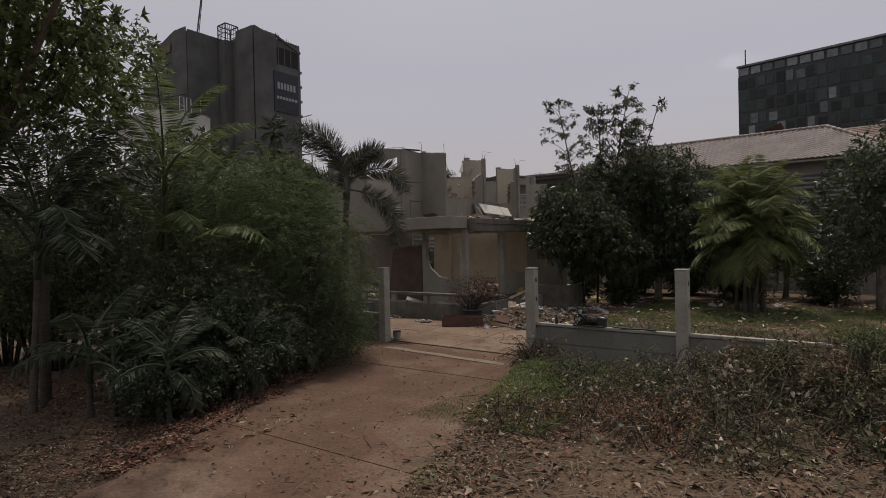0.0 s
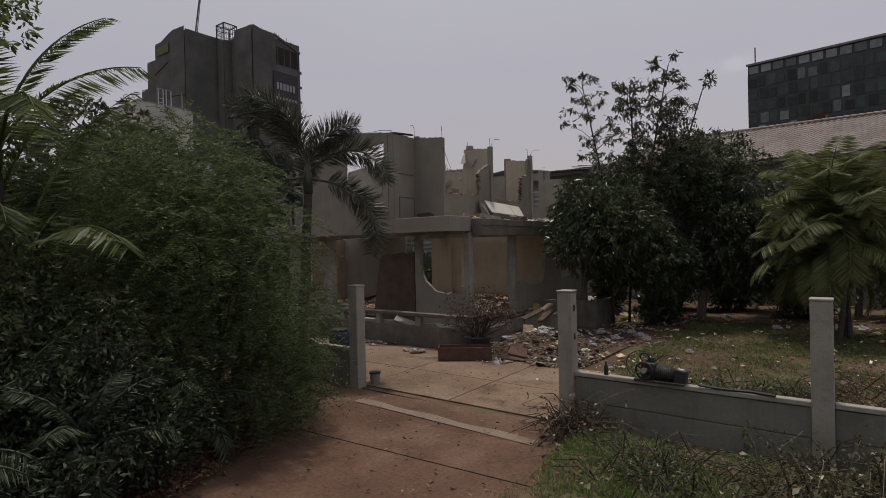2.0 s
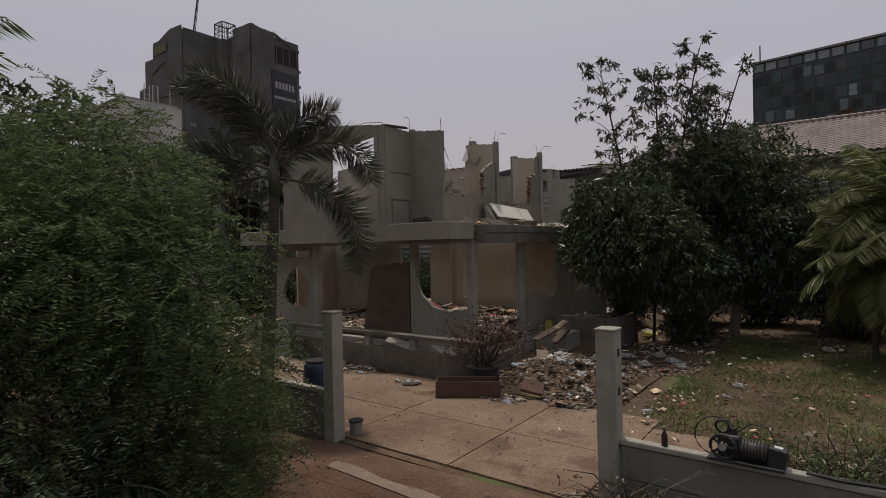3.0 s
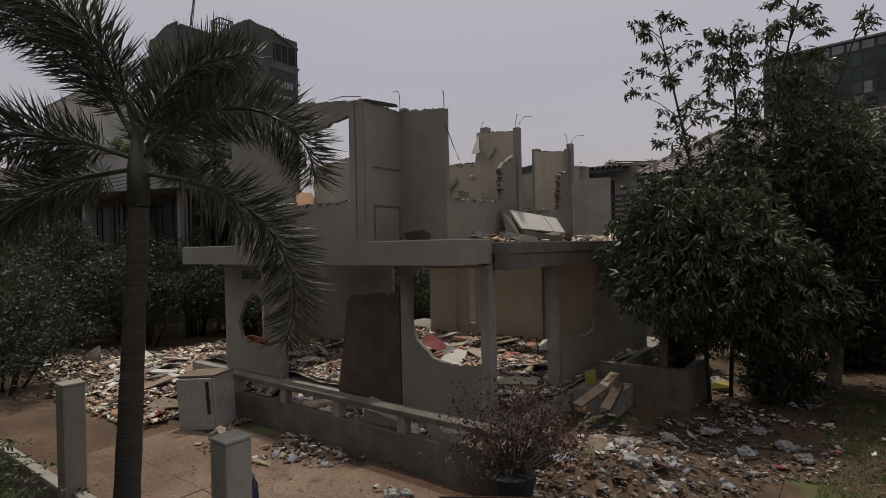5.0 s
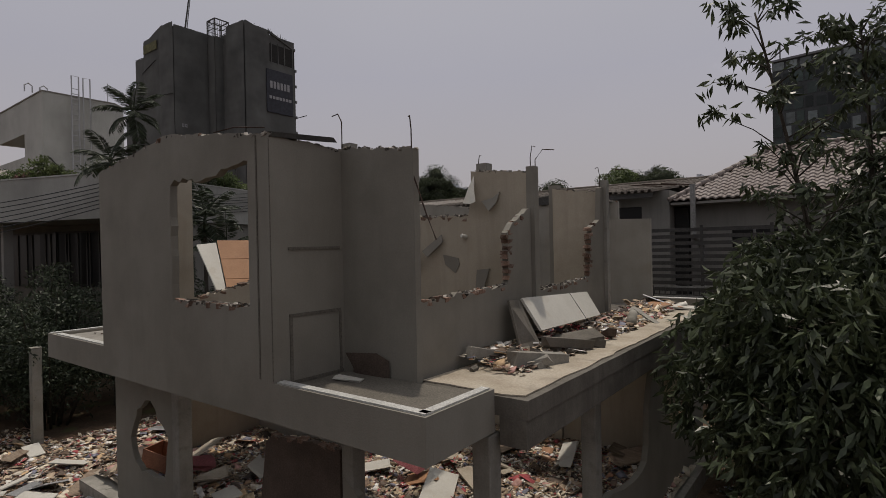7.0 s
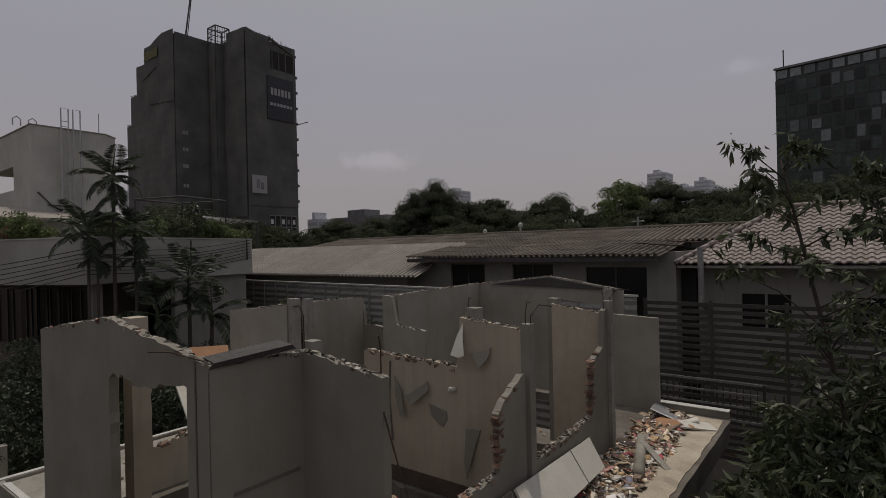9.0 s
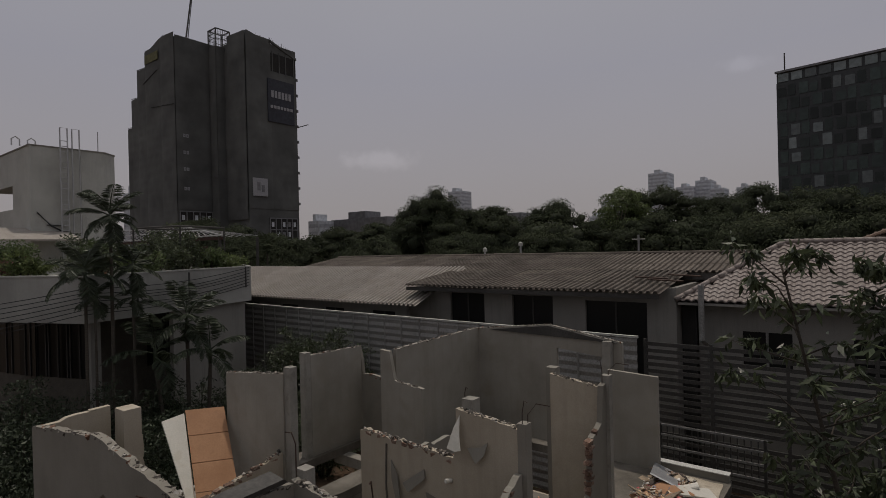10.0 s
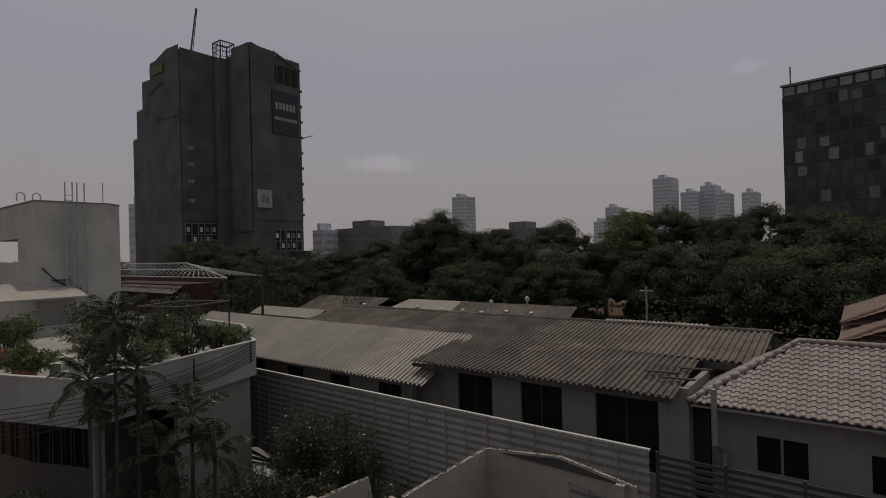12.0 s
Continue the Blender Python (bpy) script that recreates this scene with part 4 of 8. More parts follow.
torn("plaster_flap", [(-10.97, 5.86), (-10.92, 5.62), (-10.86, 5.45), (-10.95, 5.42), (-11.08, 5.44), (-11.03, 5.7)], 'whiteboard', "white scrap of plaster hanging from the wall edge", .012, .16)
torn("plaster_flap", [(-12.26, 4.98), (-12.12, 4.8), (-12.02, 4.42), (-12.1, 4.4), (-12.22, 4.7)], 'plaster', "loose grey flap of plaster", .015, .07)
torn("plaster_flap", [(-11.62, 4.98), (-11.58, 4.86), (-11.86, 4.62), (-11.98, 4.72)], 'plaster', "loose grey flap of plaster", .015, .08)
torn("plaster_flap", [(-11.6, 4.66), (-11.3, 4.6), (-11.28, 4.5), (-11.36, 4.36), (-11.56, 4.5)], 'plaster', "grey patch where the paint coat fell", .008, .0)
torn("plaster_flap", [(-10.95, 4.42), (-10.72, 4.44), (-10.8, 4.2), (-10.92, 3.75), (-10.97, 4.0)], 'plaster', "long loose flap of plaster", .015, .06)
torn("plaster_flap", [(-10.82, 5.46), (-10.62, 5.5), (-10.52, 5.58), (-10.55, 5.42), (-10.66, 5.3)], 'plaster', "loose grey flap of plaster", .015, .09)
soften(part("wall_bracket", Geo().tube([(-11.14, 18.53, 4.93), (-11.17, 18.43, 4.95)], .032, 10), 'whiteboard', house, "broken white pipe stub"), .01)
part("wall_stain", Geo().box(-12.6, -10.1, 18.517, 18.528, 3.39, 3.62), 'brown', house, "dark band at the wall foot")
part("crack_rib", Geo().tube([(-12.35, 18.52, 5.2), (-12.38, 18.52, 4.6), (-12.33, 18.52, 4.0)], .015, 5), 'mouldline', house)


# ---- neighbouring buildings ----
def corrugated(u0, u1, fn, pitch=0.18, rise=0.035, laps=2):
    """A rippled sheet in lapped lengths; fn(u, v, lift) gives the point, with v from eave (0) to ridge (1)."""
    n = int(round((u1 - u0) / pitch))
    prof = ((0, 0), (.1, .9), (.2, 1), (.42, 1), (.52, .9), (.62, 0), (.8, -.06))
    us, lifts = [], {}
    for i in range(n):
        for f, h in prof:
            us.append(u0 + (u1 - u0) * (i + f) / n)
            lifts[us[-1]] = rise * h
    us.append(u1)
    lifts[u1] = 0.0
    steps = [(0.0, -.02)]
    for k in range(laps):
        steps += [(k / laps, .014), ((k + 1) / laps, 0.0)]
    g = Geo().sheet(lambda u, i: fn(u, steps[i][0], lifts[u] + steps[i][1]), us, list(range(len(steps))))
    return g


def shed_building():
    b = thing("long_shed", (-20, 37, 0), "long low building under corrugated roofs with dark windows", "building")
    # plain roof A
    for i in range(10):
        x0, x1 = -45.5 + i * 2.41, -45.5 + (i + 1) * 2.41 + .05
        part("roof_sheet", corrugated(x0, x1, lambda u, v, l: (u - .5 * v, 29.8 + 4.5 * v, 5.71 + 1.42 * v + l + .01 * (i % 2)), .24, .085, 3), 'corrugated', b)
    bays = [[(x - .75, 4.6), (x + .75, 4.6), (x + .75, 5.3), (x - .75, 5.3)] for x in (-34.6, -31.1, -27.5, -24.1)]
    part("wall", slab_bm('y', 30.7, 30.9, [(-46, 0), (-22.65, 0), (-22.65, 5.9), (-46, 5.9)], bays), 'greywall', b)
    for q in bays:
        w = part("window", Geo().box(q[0][0], q[1][0], 30.82, 30.84, 4.6, 5.3), 'glass', b)
        part("frame", Geo().box((q[0][0] + q[1][0]) / 2 - .03, (q[0][0] + q[1][0]) / 2 + .03, 30.78, 30.82, 4.6, 5.3), 'fence_dark', w)
    # roof B, older, over the windows
    rs = random.Random(8)
    for i in range(8):
        x0, x1 = -22.4 + i * 1.344, -22.4 + (i + 1) * 1.344 + .04
        dv, dz = rs.uniform(-.02, .02), rs.uniform(0, .03)
        part("roof_sheet", corrugated(x0, x1, lambda u, v, l: (u - .1 * v, 30.42 + 4.1 * (v + dv), 6.5 + .5 * v + l + dz - .02 * v * (i % 2)), .235, .08, 3), 'corrugated_old', b)
    for i in range(14):
        x0, x1 = -35.5 + i * 1.836, -35.5 + (i + 1) * 1.836 + .04
        dz = rs.uniform(0, .025)
        part("roof_sheet", corrugated(x0, x1, lambda u, v, l: (u, 34.5 + 3.7 * v, 6.98 + .62 * v + l + dz), .25, .07, 3), 'corrugated_old', b)
        part("roof_sheet", corrugated(x0, x1, lambda u, v, l: (u, 38.2 + 4.4 * v, 7.6 - .6 * v + l), .25, .07, 1), 'corrugated_old', b)
        part("ridge_cap", Geo().tube([(x0, 38.2, 7.66 + dz), (x1, 38.2, 7.66 + dz)], .09, 8), 'corrugated_old', b)
        part("eave_board", Geo().box(x0, x1, 34.46, 34.5, 6.72, 6.95), 'fence_dark', b)
    for x, y, h in ((-25.6, 44, 7.9), (-23.0, 44, 8.2)):
        v = part("vent_pipe", Geo().tube([(x, 41.8, 6.9), (x, 41.8, h)], .06, 8), 'steel', b)
        part("cowl", Geo().tube([(x, 41.8, h - .05), (x, 41.8, h + .12), (x, 41.8, h + .22)], [.14, .14, .03], 10), 'whitewall', v)
    part("wall", Geo().box(-35, -11, 42, 42.2, 0, 6.9), 'greywall', b)
    holes = [[(-20.7, 4.3), (-18.95, 4.3), (-18.95, 6.2), (-20.7, 6.2)], [(-17.62, 4.2), (-15.85, 4.2), (-15.85, 6.2), (-17.62, 6.2)], [(-14.55, 3.6), (-12.35, 3.6), (-12.35, 6.1), (-14.55, 6.1)]]
    part("wall", slab_bm('y', 31.4, 31.6, [(-22.6, 0), (-11.4, 0), (-11.4, 6.62), (-22.6, 6.62)], holes), 'greywall', b)
    for h in holes:
        w = part("window", Geo().box(h[0][0], h[1][0], 31.52, 31.54, h[0][1], h[2][1]), 'glass', b)
        part("frame", Geo().box((h[0][0] + h[1][0]) / 2 - .03, (h[0][0] + h[1][0]) / 2 + .03, 31.48, 31.52, h[0][1], h[2][1]), 'fence_dark', w)
    part("wall", Geo().box(-22.6, -22.4, 31.6, 34.5, 0, 6.62), 'greywall', b)
    part("fascia", Geo().box(-22.4, -11.68, 30.43, 30.47, 6.33, 6.48), 'fence_dark', b)
    part("wall", Geo().box(-11.6, -11.4, 31.6, 38, 0, 6.62), 'greywall', b)
    for x, y, dz in ((-11.8, 31.7, 0), (-11.5, 33.0, .1), (-12.4, 32.2, .05)):
        part("loose_board", Geo().block(pose(x, y, 6.86 + dz, 6, 4, 24 + 40 * dz), 1.1, .14, .04, .04), 'rebar', b)


def hip_house():
    b = thing("hipped_house", (-3, 36, 0), "pale house under a hipped roof of clay tiles", "house")
    P, E, zr, ze = (-8.54, 33.85), 31.35, 8.0, 6.2
    right, ridge_end = 3.9, 1.0   # eave and ridge end at the far hip
    # tile courses: rounded pan tiles, each course lapping the one below
    rows, tw = 15, .25
    prof = ((0, 0), (.05, .038), (.10, .056), (.15, .05), (.20, .008), (.25, 0))
    for r in range(rows):
        v0, v1 = r / rows, (r + 1) / rows
        xl = -11.4 + (P[0] + 11.4) * v0
        g = Geo()
        for i in range(math.ceil((xl + 11.4) / tw), int((right + (ridge_end - right) * v0 + 11.4) / tw)):
            x = -11.4 + i * tw
            pts = []
            for k, dz in prof:
                for v, up in ((v0, .0), (v0, .045), (v1 + .012, .0)):
                    pts.append((x + k, E + (P[1] - E) * v, ze + (zr - ze) * v + dz + up))
            g.add(pts, [f for j in range(5) for f in ((3 * j, 3 * j + 3, 3 * j + 4, 3 * j + 1), (3 * j + 1, 3 * j + 4, 3 * j + 5, 3 * j + 2))])
        part("tile_course", g, 'tile', b)
    for r in range(rows):
        v0, v1 = r / rows, (r + 1) / rows
        y0, y1 = E + (P[1] - E) * v0, 36.4 - (36.4 - P[1]) * v0
        g = Geo()
        for i in range(math.ceil((y0 - E) / tw), int((y1 - E) / tw)):
            y = E + i * tw
            pts = []
            for k, dz in prof:
                for v, up in ((v0, .0), (v0, .045), (v1 + .012, .0)):
                    pts.append((-11.4 + (P[0] + 11.4) * v, y + k, ze + (zr - ze) * v + dz + up))
            g.add(pts, [f for j in range(5) for f in ((3 * j, 3 * j + 1, 3 * j + 4, 3 * j + 3), (3 * j + 1, 3 * j + 2, 3 * j + 5, 3 * j + 4))])
        part("tile_course", g, 'tile', b)
    hip0, hip1 = Vector((-11.4, E - .02, ze + .06)), Vector((P[0], P[1], zr + .07))
    for a0, a1, n in ((hip0, hip1, 13), (hip1, Vector((ridge_end, P[1], zr + .07)), 36), (Vector((ridge_end, P[1], zr + .07)), Vector((right, E - .02, ze + .06)), 13)):
        for i in range(n):
            p, q = a0.lerp(a1, i / n), a0.lerp(a1, (i + 1.08) / n)
            part("ridge_tile", Geo().tube([p, q], [.092, .078], 8), 'tile', b, smooth=True)
    part("back_slope", Geo().add([(-8.54, 33.85, zr), (ridge_end, 33.85, zr), (right, 36.4, ze), (-11.4, 36.4, ze), (right, E, ze)], [(0, 1, 2, 3), (1, 4, 2)]), 'tile', b)
    hole = [(-9.6, 4.1), (-8.25, 4.1), (-8.25, 5.23), (-9.6, 5.23)]
    hole2 = [(-6.75, 4.1), (-5.0, 4.1), (-5.0, 5.2), (-6.75, 5.2)]
    part("wall", slab_bm('y', 32.2, 32.4, [(-10.9, 0), (right, 0), (right, 6.2), (-10.9, 6.2)], [hole, hole2]), 'greywall', b)
    part("wall", Geo().box(-10.9, -10.7, 32.4, 36.2, 0, 6.2), 'greywall', b)
    for h in (hole, hole2):
        w = part("window", Geo().box(h[0][0], h[1][0], 32.3, 32.32, h[0][1], h[2][1]), 'glass', b)
        part("frame", Geo().box((h[0][0] + h[1][0]) / 2 - .035, (h[0][0] + h[1][0]) / 2 + .035, 32.24, 32.3, h[0][1], h[2][1]), 'fence', w)
    part("eave", Geo().box(-11.35, right, 31.38, 32.2, 6.08, 6.16), 'greywall', b)
    part("downpipe", Geo().tube([(-10.62, 31.3, 6.75), (-10.62, 31.3, 5.0), (-10.5, 32.0, 4.6), (-10.5, 32.0, 0)], .09, 10), 'fence', b, "grey vent pipe")
    part("door_recess", Geo().box(-11.38, -10.92, 32.0, 32.1, 0, 6.0), 'dark', b)


def metal_fence():
    f = thing("sheet_fence", (-21, 28.8, 0), "tall grey metal sheet fence on a steel frame", "fence")
    n = 11
    x0, x1 = -32.5, -11.85
    w = (x1 - x0) / n
    for i in range(n):
        a = x0 + i * w
        top = 5.46 - .012 * i
        k = 20
        zs = [top * (j + e) / k for j in range(k) for e in (0, .45, .5, .95)] + [top]
        out = {z: (0, .035, .035, 0)[i % 4] for i, z in enumerate(zs)}
        g = Geo().sheet(lambda u, z: (u, 28.8 - out[z], z), [a, a + w - .02], zs)
        part("sheet", g, 'fence', f)
        part("post", Geo().box(a - .04, a + .02, 28.74, 28.86, 0, top + .02), 'fence', f)
        part("mid_post", Geo().box(a + w / 2 - .02, a + w / 2 + .02, 28.75, 28.8, 0, top), 'fence', f)
    part("top_rail", Geo().add([(x0, 28.74, 5.44), (x1, 28.74, 5.32), (x1, 28.86, 5.32), (x0, 28.86, 5.44), (x0, 28.74, 5.5), (x1, 28.74, 5.38), (x1, 28.86, 5.38), (x0, 28.86, 5.5)], [(3, 2, 1, 0), (4, 5, 6, 7), (0, 1, 5, 4), (1, 2, 6, 5), (2, 3, 7, 6), (3, 0, 4, 7)]), 'whitewall', f)
    d = thing("slatted_fence", (-8, 29.0, 0), "dark slatted metal fence between posts", "fence")
    for x in (-11.7, -9.9, -8.1, -6.3, -4.5, -2.7, -.9, .9, 2.7):
        part("post", Geo().box(x - .04, x + .04, 28.96, 29.04, 0, 5.28), 'fence_dark', d)
    z = .9
    while z < 5.2:
        if not 2.55 < z < 2.85:
            part("slat", Geo().box(-11.7, 2.7, 28.97, 29.00, z, z + .11), 'fence_dark', d)
        z += .2
    part("plinth_wall", Geo().box(-11.7, 2.7, 28.95, 29.05, 0, .9), 'greywall', d)
    g2 = thing("metal_grille", (-9.5, 27, 0), "dark metal grille screen with white patches", "grille")
    for i in range(16):
        x = -10.6 + i * .14
        part("bar", Geo().box(x, x + .025, 26.5, 26.53, 2.7, 3.65), 'fence_dark', g2)
    for z in (2.72, 3.05, 3.35, 3.6):
        part("rail", Geo().box(-10.65, -8.3, 26.48, 26.5, z, z + .05), 'fence', g2)
    for x in (-10.62, -8.35):
        part("post", Geo().box(x - .03, x + .03, 26.47, 26.53, 0, 3.65), 'fence_dark', g2)
    # building behind the dark fence
    c = thing("dark_outbuilding", (-11, 31.5, 0), "dark outbuilding wall behind the fence", "building")
    part("wall", Geo().box(-10.6, 6, 32.6, 32.75, 0, 4.0), 'greywall', c)


def terrace_building():
    b = thing("terrace_house", (-31, 23, 0), "white concrete house with a planted roof terrace", "house")
    pts = [(-44, 14.5), (-31, 17.4), (-26.1, 19.25), (-28.3, 26.6), (-34, 29.5), (-44, 30)]
    part("terrace_slab", slab_bm('z', 6.0, 6.6, pts), 'offwhite', b)
    ctr = Vector((-35.5, 23))
    inner = [tuple(ctr + (Vector(p) - ctr) * 0.985) for p in pts]
    part("parapet", slab_bm('z', 6.602, 7.5, pts, [inner]), 'offwhite', b, "smooth white parapet")
    # Wall colour darkened to stand in for the deep shade below the overhang.
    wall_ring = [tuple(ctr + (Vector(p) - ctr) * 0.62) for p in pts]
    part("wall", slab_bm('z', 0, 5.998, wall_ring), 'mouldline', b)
    part("deck", slab_bm('z', 6.85, 7.0, inner), 'concrete', b)
    # dark glass panes, drawn as windows, stand for deep shaded bays under the slab
    for k, (a, c, ts) in enumerate(((1, 2, (.16, .5, .84)), (0, 1, (.15, .35, .55, .75, .95)), (2, 3, (.7,)))):
        p, q = Vector(wall_ring[a]), Vector(wall_ring[c])
        for t in ts:
            u = p.lerp(q, t)
            d = (q - p).normalized()
            nrm = Vector((d.y, -d.x))
            m = Matrix.Translation((u.x + nrm.x * .03, u.y + nrm.y * .03, 4.6)) @ Matrix.Rotation(math.atan2(d.y, d.x), 4, 'Z')
            w = part("window", Geo().block(m, 1.9, .06, 2.2), 'glass', b)
            for o in (-.63, 0, .63):
                part("frame", Geo().block(m @ Matrix.Translation((o, -.04, 0)), .06, .05, 2.2), 'fence_dark', w)
            part("frame", Geo().block(m @ Matrix.Translation((0, -.04, 1.1)), 2.0, .05, .08), 'fence_dark', w)
    for p in pts[1:3]:
        part("corner_pier", Geo().box(p[0] - .9, p[0] - .6, p[1] + .35, p[1] + .65, 0, 6.2), 'greywall', b)
    side_a, side_b = Vector(pts[2]).lerp(Vector(pts[3]), .45), Vector(pts[3])
    dd = (side_b - side_a).normalized()
    m = Matrix.Translation((*(side_a.lerp(side_b, .5) - Vector((dd.y, -dd.x)) * .35), 3.08)) @ Matrix.Rotation(math.atan2(dd.y, dd.x), 4, 'Z')
    part("side_wall", Geo().block(m, (side_b - side_a).length - .3, .2, 6.14), 'greywall', b)
    rim = [tuple(ctr + (Vector(p) - ctr) * 1.004) for p in pts]
    part("parapet_cap", slab_bm('z', 7.502, 7.55, rim, [[tuple(ctr + (Vector(p) - ctr) * 0.98) for p in pts]]), 'whitewall', b)
    # things on the deck
    for x, y, r in ((-27.6, 21.6, .24), (-28.0, 22.6, .2), (-28.4, 23.6, .26), (-30.4, 18.8, .3), (-31.8, 18.9, .26), (-33.6, 17.9, .3), (-35.0, 17.6, .34), (-29.0, 25.2, .24), (-29.6, 26.2, .22), (-30.2, 21.0, .26), (-33, 22.2, .3), (-36.2, 19.6, .35)):
        pt = thing("plant_pot", (x, y, 7.0), "glazed plant pot on the roof deck", "pot", "deck pots")
        part("pot_body", Geo().tube([(x, y, 7.0), (x, y, 7.0 + r), (x, y, 7.0 + 1.7 * r)], [r * .75, r * .95, r], 14), 'whitewall' if int(x * 10) % 2 else 'pot', pt, smooth=True)
        part("soil_top", Geo().tube([(x, y, 7.0 + 1.6 * r), (x, y, 7.0 + 1.71 * r)], [r * .9, r * .9], 14), 'soil', pt)
    for x, y, rz in ((-30.6, 20.0, 20), (-32.4, 20.4, 15), (-29.4, 22.2, 65), (-34.4, 19.2, 10)):
        bn = thing("deck_bench", (x, y, 7.0), "white slatted bench on the roof deck", "bench", "deck benches")
        mm = pose(x, y, 7.0, 0, 0, rz)
        for o in (-.16, 0, .16):
            part("slat", Geo().block(mm @ Matrix.Translation((0, o, .45)), 1.3, .13, .04), 'whitewall', bn)
        for o in (-.5, .5):
            part("leg", Geo().block(mm @ Matrix.Translation((o, 0, .215)), .07, .4, .43), 'whitewall', bn)
    pg = thing("pergola_frame", (-29.6, 24.8, 7.0), "thin dark metal pergola frame on the deck", "pergola")
    for x, y in ((-28.6, 23.6), (-29.4, 26.0), (-31.0, 22.8), (-31.8, 25.2)):
        part("post", Geo().tube([(x, y, 7.0), (x, y, 9.3)], .04, 6), 'fence_dark', pg)
    for p, q in (((-28.6, 23.6), (-29.4, 26.0)), ((-31.0, 22.8), (-31.8, 25.2)), ((-28.6, 23.6), (-31.0, 22.8)), ((-29.4, 26.0), (-31.8, 25.2))):
        part("rail", Geo().tube([(*p, 9.3), (*q, 9.3)], .04, 6), 'fence_dark', pg)
    # upper white block with water-tank ladders
    w = thing("white_tower_block", (-55, 25, 0), "white rendered stair block with roof ladders", "building")
    kx, ky = -46.0, 23.3
    part("shaft", slab_bm('z', 0, 12.78, [(kx, ky), (kx, 27.4), (kx - .8, 28.3), (kx - 9, 28.3), (kx - 9, ky + 2.4), (kx - 2.2, ky + 2.4), (kx - 2.2, ky)]), 'whitewall', w)
    part("lower_wall", Geo().box(kx - 9, kx - 2.205, ky, ky + 2.395, 0, 11.28), 'whitewall', w)
    part("pier", Geo().box(kx - 3.4, kx - 2.205, ky, ky + 2.395, 11.282, 12.778), 'whitewall', w)
    part("tank_box", slab_bm('z', 12.78, 14.95, [(kx, ky), (kx, 27.4), (kx - .8, 28.3), (kx - 9, 28.3), (kx - 9, ky), (kx - 6.6, ky)]), 'whitewall', w, "overhanging white box at the top")
    part("roof_edge", slab_bm('z', 14.952, 15.02, [(kx + .05, ky - .05), (kx + .05, 27.42), (kx - .8, 28.36), (kx - 9, 28.36), (kx - 9, ky - .05)]), 'greywall', w)
    for y in (25.0, 25.65):
        part("ladder_pole", Geo().tube([(kx + .3, y - .2, 7.5), (kx + .3, y - .2, 16.2), (kx + .3, y + .2, 16.2), (kx + .3, y + .2, 7.5)], .04, 6), 'steel', w)
    for i in range(24):
        part("rung", Geo().tube([(kx + .3, 24.8, 7.8 + .33 * i), (kx + .3, 25.2, 7.8 + .33 * i)], .025, 5), 'steel', w)
    for y in (23.5, 24.3):
        part("hoop", Geo().tube([(kx - 1, y - .8, 15.0), (kx - 1, y - .8, 15.4), (kx - 1, y - .6, 15.55), (kx - 1, y - .4, 15.4), (kx - 1, y - .4, 15.0)], .04, 6), 'steel', w)
    part("aerial", Geo().tube([(kx - .5, 27.2, 15.0), (kx - .5, 27.2, 16.4)], .03, 5), 'steel', w)
    part("cable", Geo().tube([(kx + .06, 23.6, 10.9), (kx + .1, 24.3, 10.1), (kx + .1, 25.0, 9.7), (kx + .3, 25.6, 9.55)], .05, 5), 'black', w)
    part("pilaster", Geo().box(kx, kx + .06, 26.0, 26.25, 7.4, 14.6), 'whitewall', w)
    for y, z, l in ((24.6, 12.0, .5), (24.9, 11.6, .35)):
        part("wall_bracket", Geo().box(kx, kx + .12, y - l, y + l, z - 1.9, z - 1.84), 'fence_dark', w)
    part("lean_to", Geo().add([(-47, 16, 10), (-47, 25.2, 10), (-43.5, 25.2, 9.2), (-43.5, 16, 9.2), (-47, 16, 9.9), (-47, 25.2, 9.9), (-43.5, 25.2, 9.1), (-43.5, 16, 9.1)], [(0, 3, 2, 1), (4, 5, 6, 7), (3, 7, 6, 2), (0, 1, 5, 4), (1, 2, 6, 5), (0, 4, 7, 3)]), 'corrugated', w)


def net_face(p, q, z0, z1, seed, depth=.35, storey=3.15):
    """A hanging net from p to q in plan: bulging lifts tied at each storey, with slack folds."""
    p, q = Vector((*p, 0)), Vector((*q, 0))
    L = (q - p).length
    d = (q - p) / L
    nrm = Vector((d.y, -d.x, 0))
    us = [L * i / max(4, int(L / .8)) for i in range(max(4, int(L / .8)) + 1)]
    nz = int((z1 - z0) / .8)

    def at(u, z):
        tie = abs(math.sin(math.pi * (z - z0) / storey)) ** .5
        f = .22 * tie * (.6 + .5 * noise.noise(Vector((u * .5, z * .12, seed))))
        f += depth * noise.noise(Vector((u * .13, z * .05, seed + 3))) + .12 * noise.noise(Vector((u * 1.1, z * .3, seed + 7)))
        edge = min(1, u / 1.5, (L - u) / 1.5)
        return p + d * u + nrm * (.15 + max(0, edge) * max(0, f + .1)) + Vector((0, 0, z))
    return Geo().sheet(at, us, [z0 + (z1 - z0) * i / nz for i in range(nz + 1)])


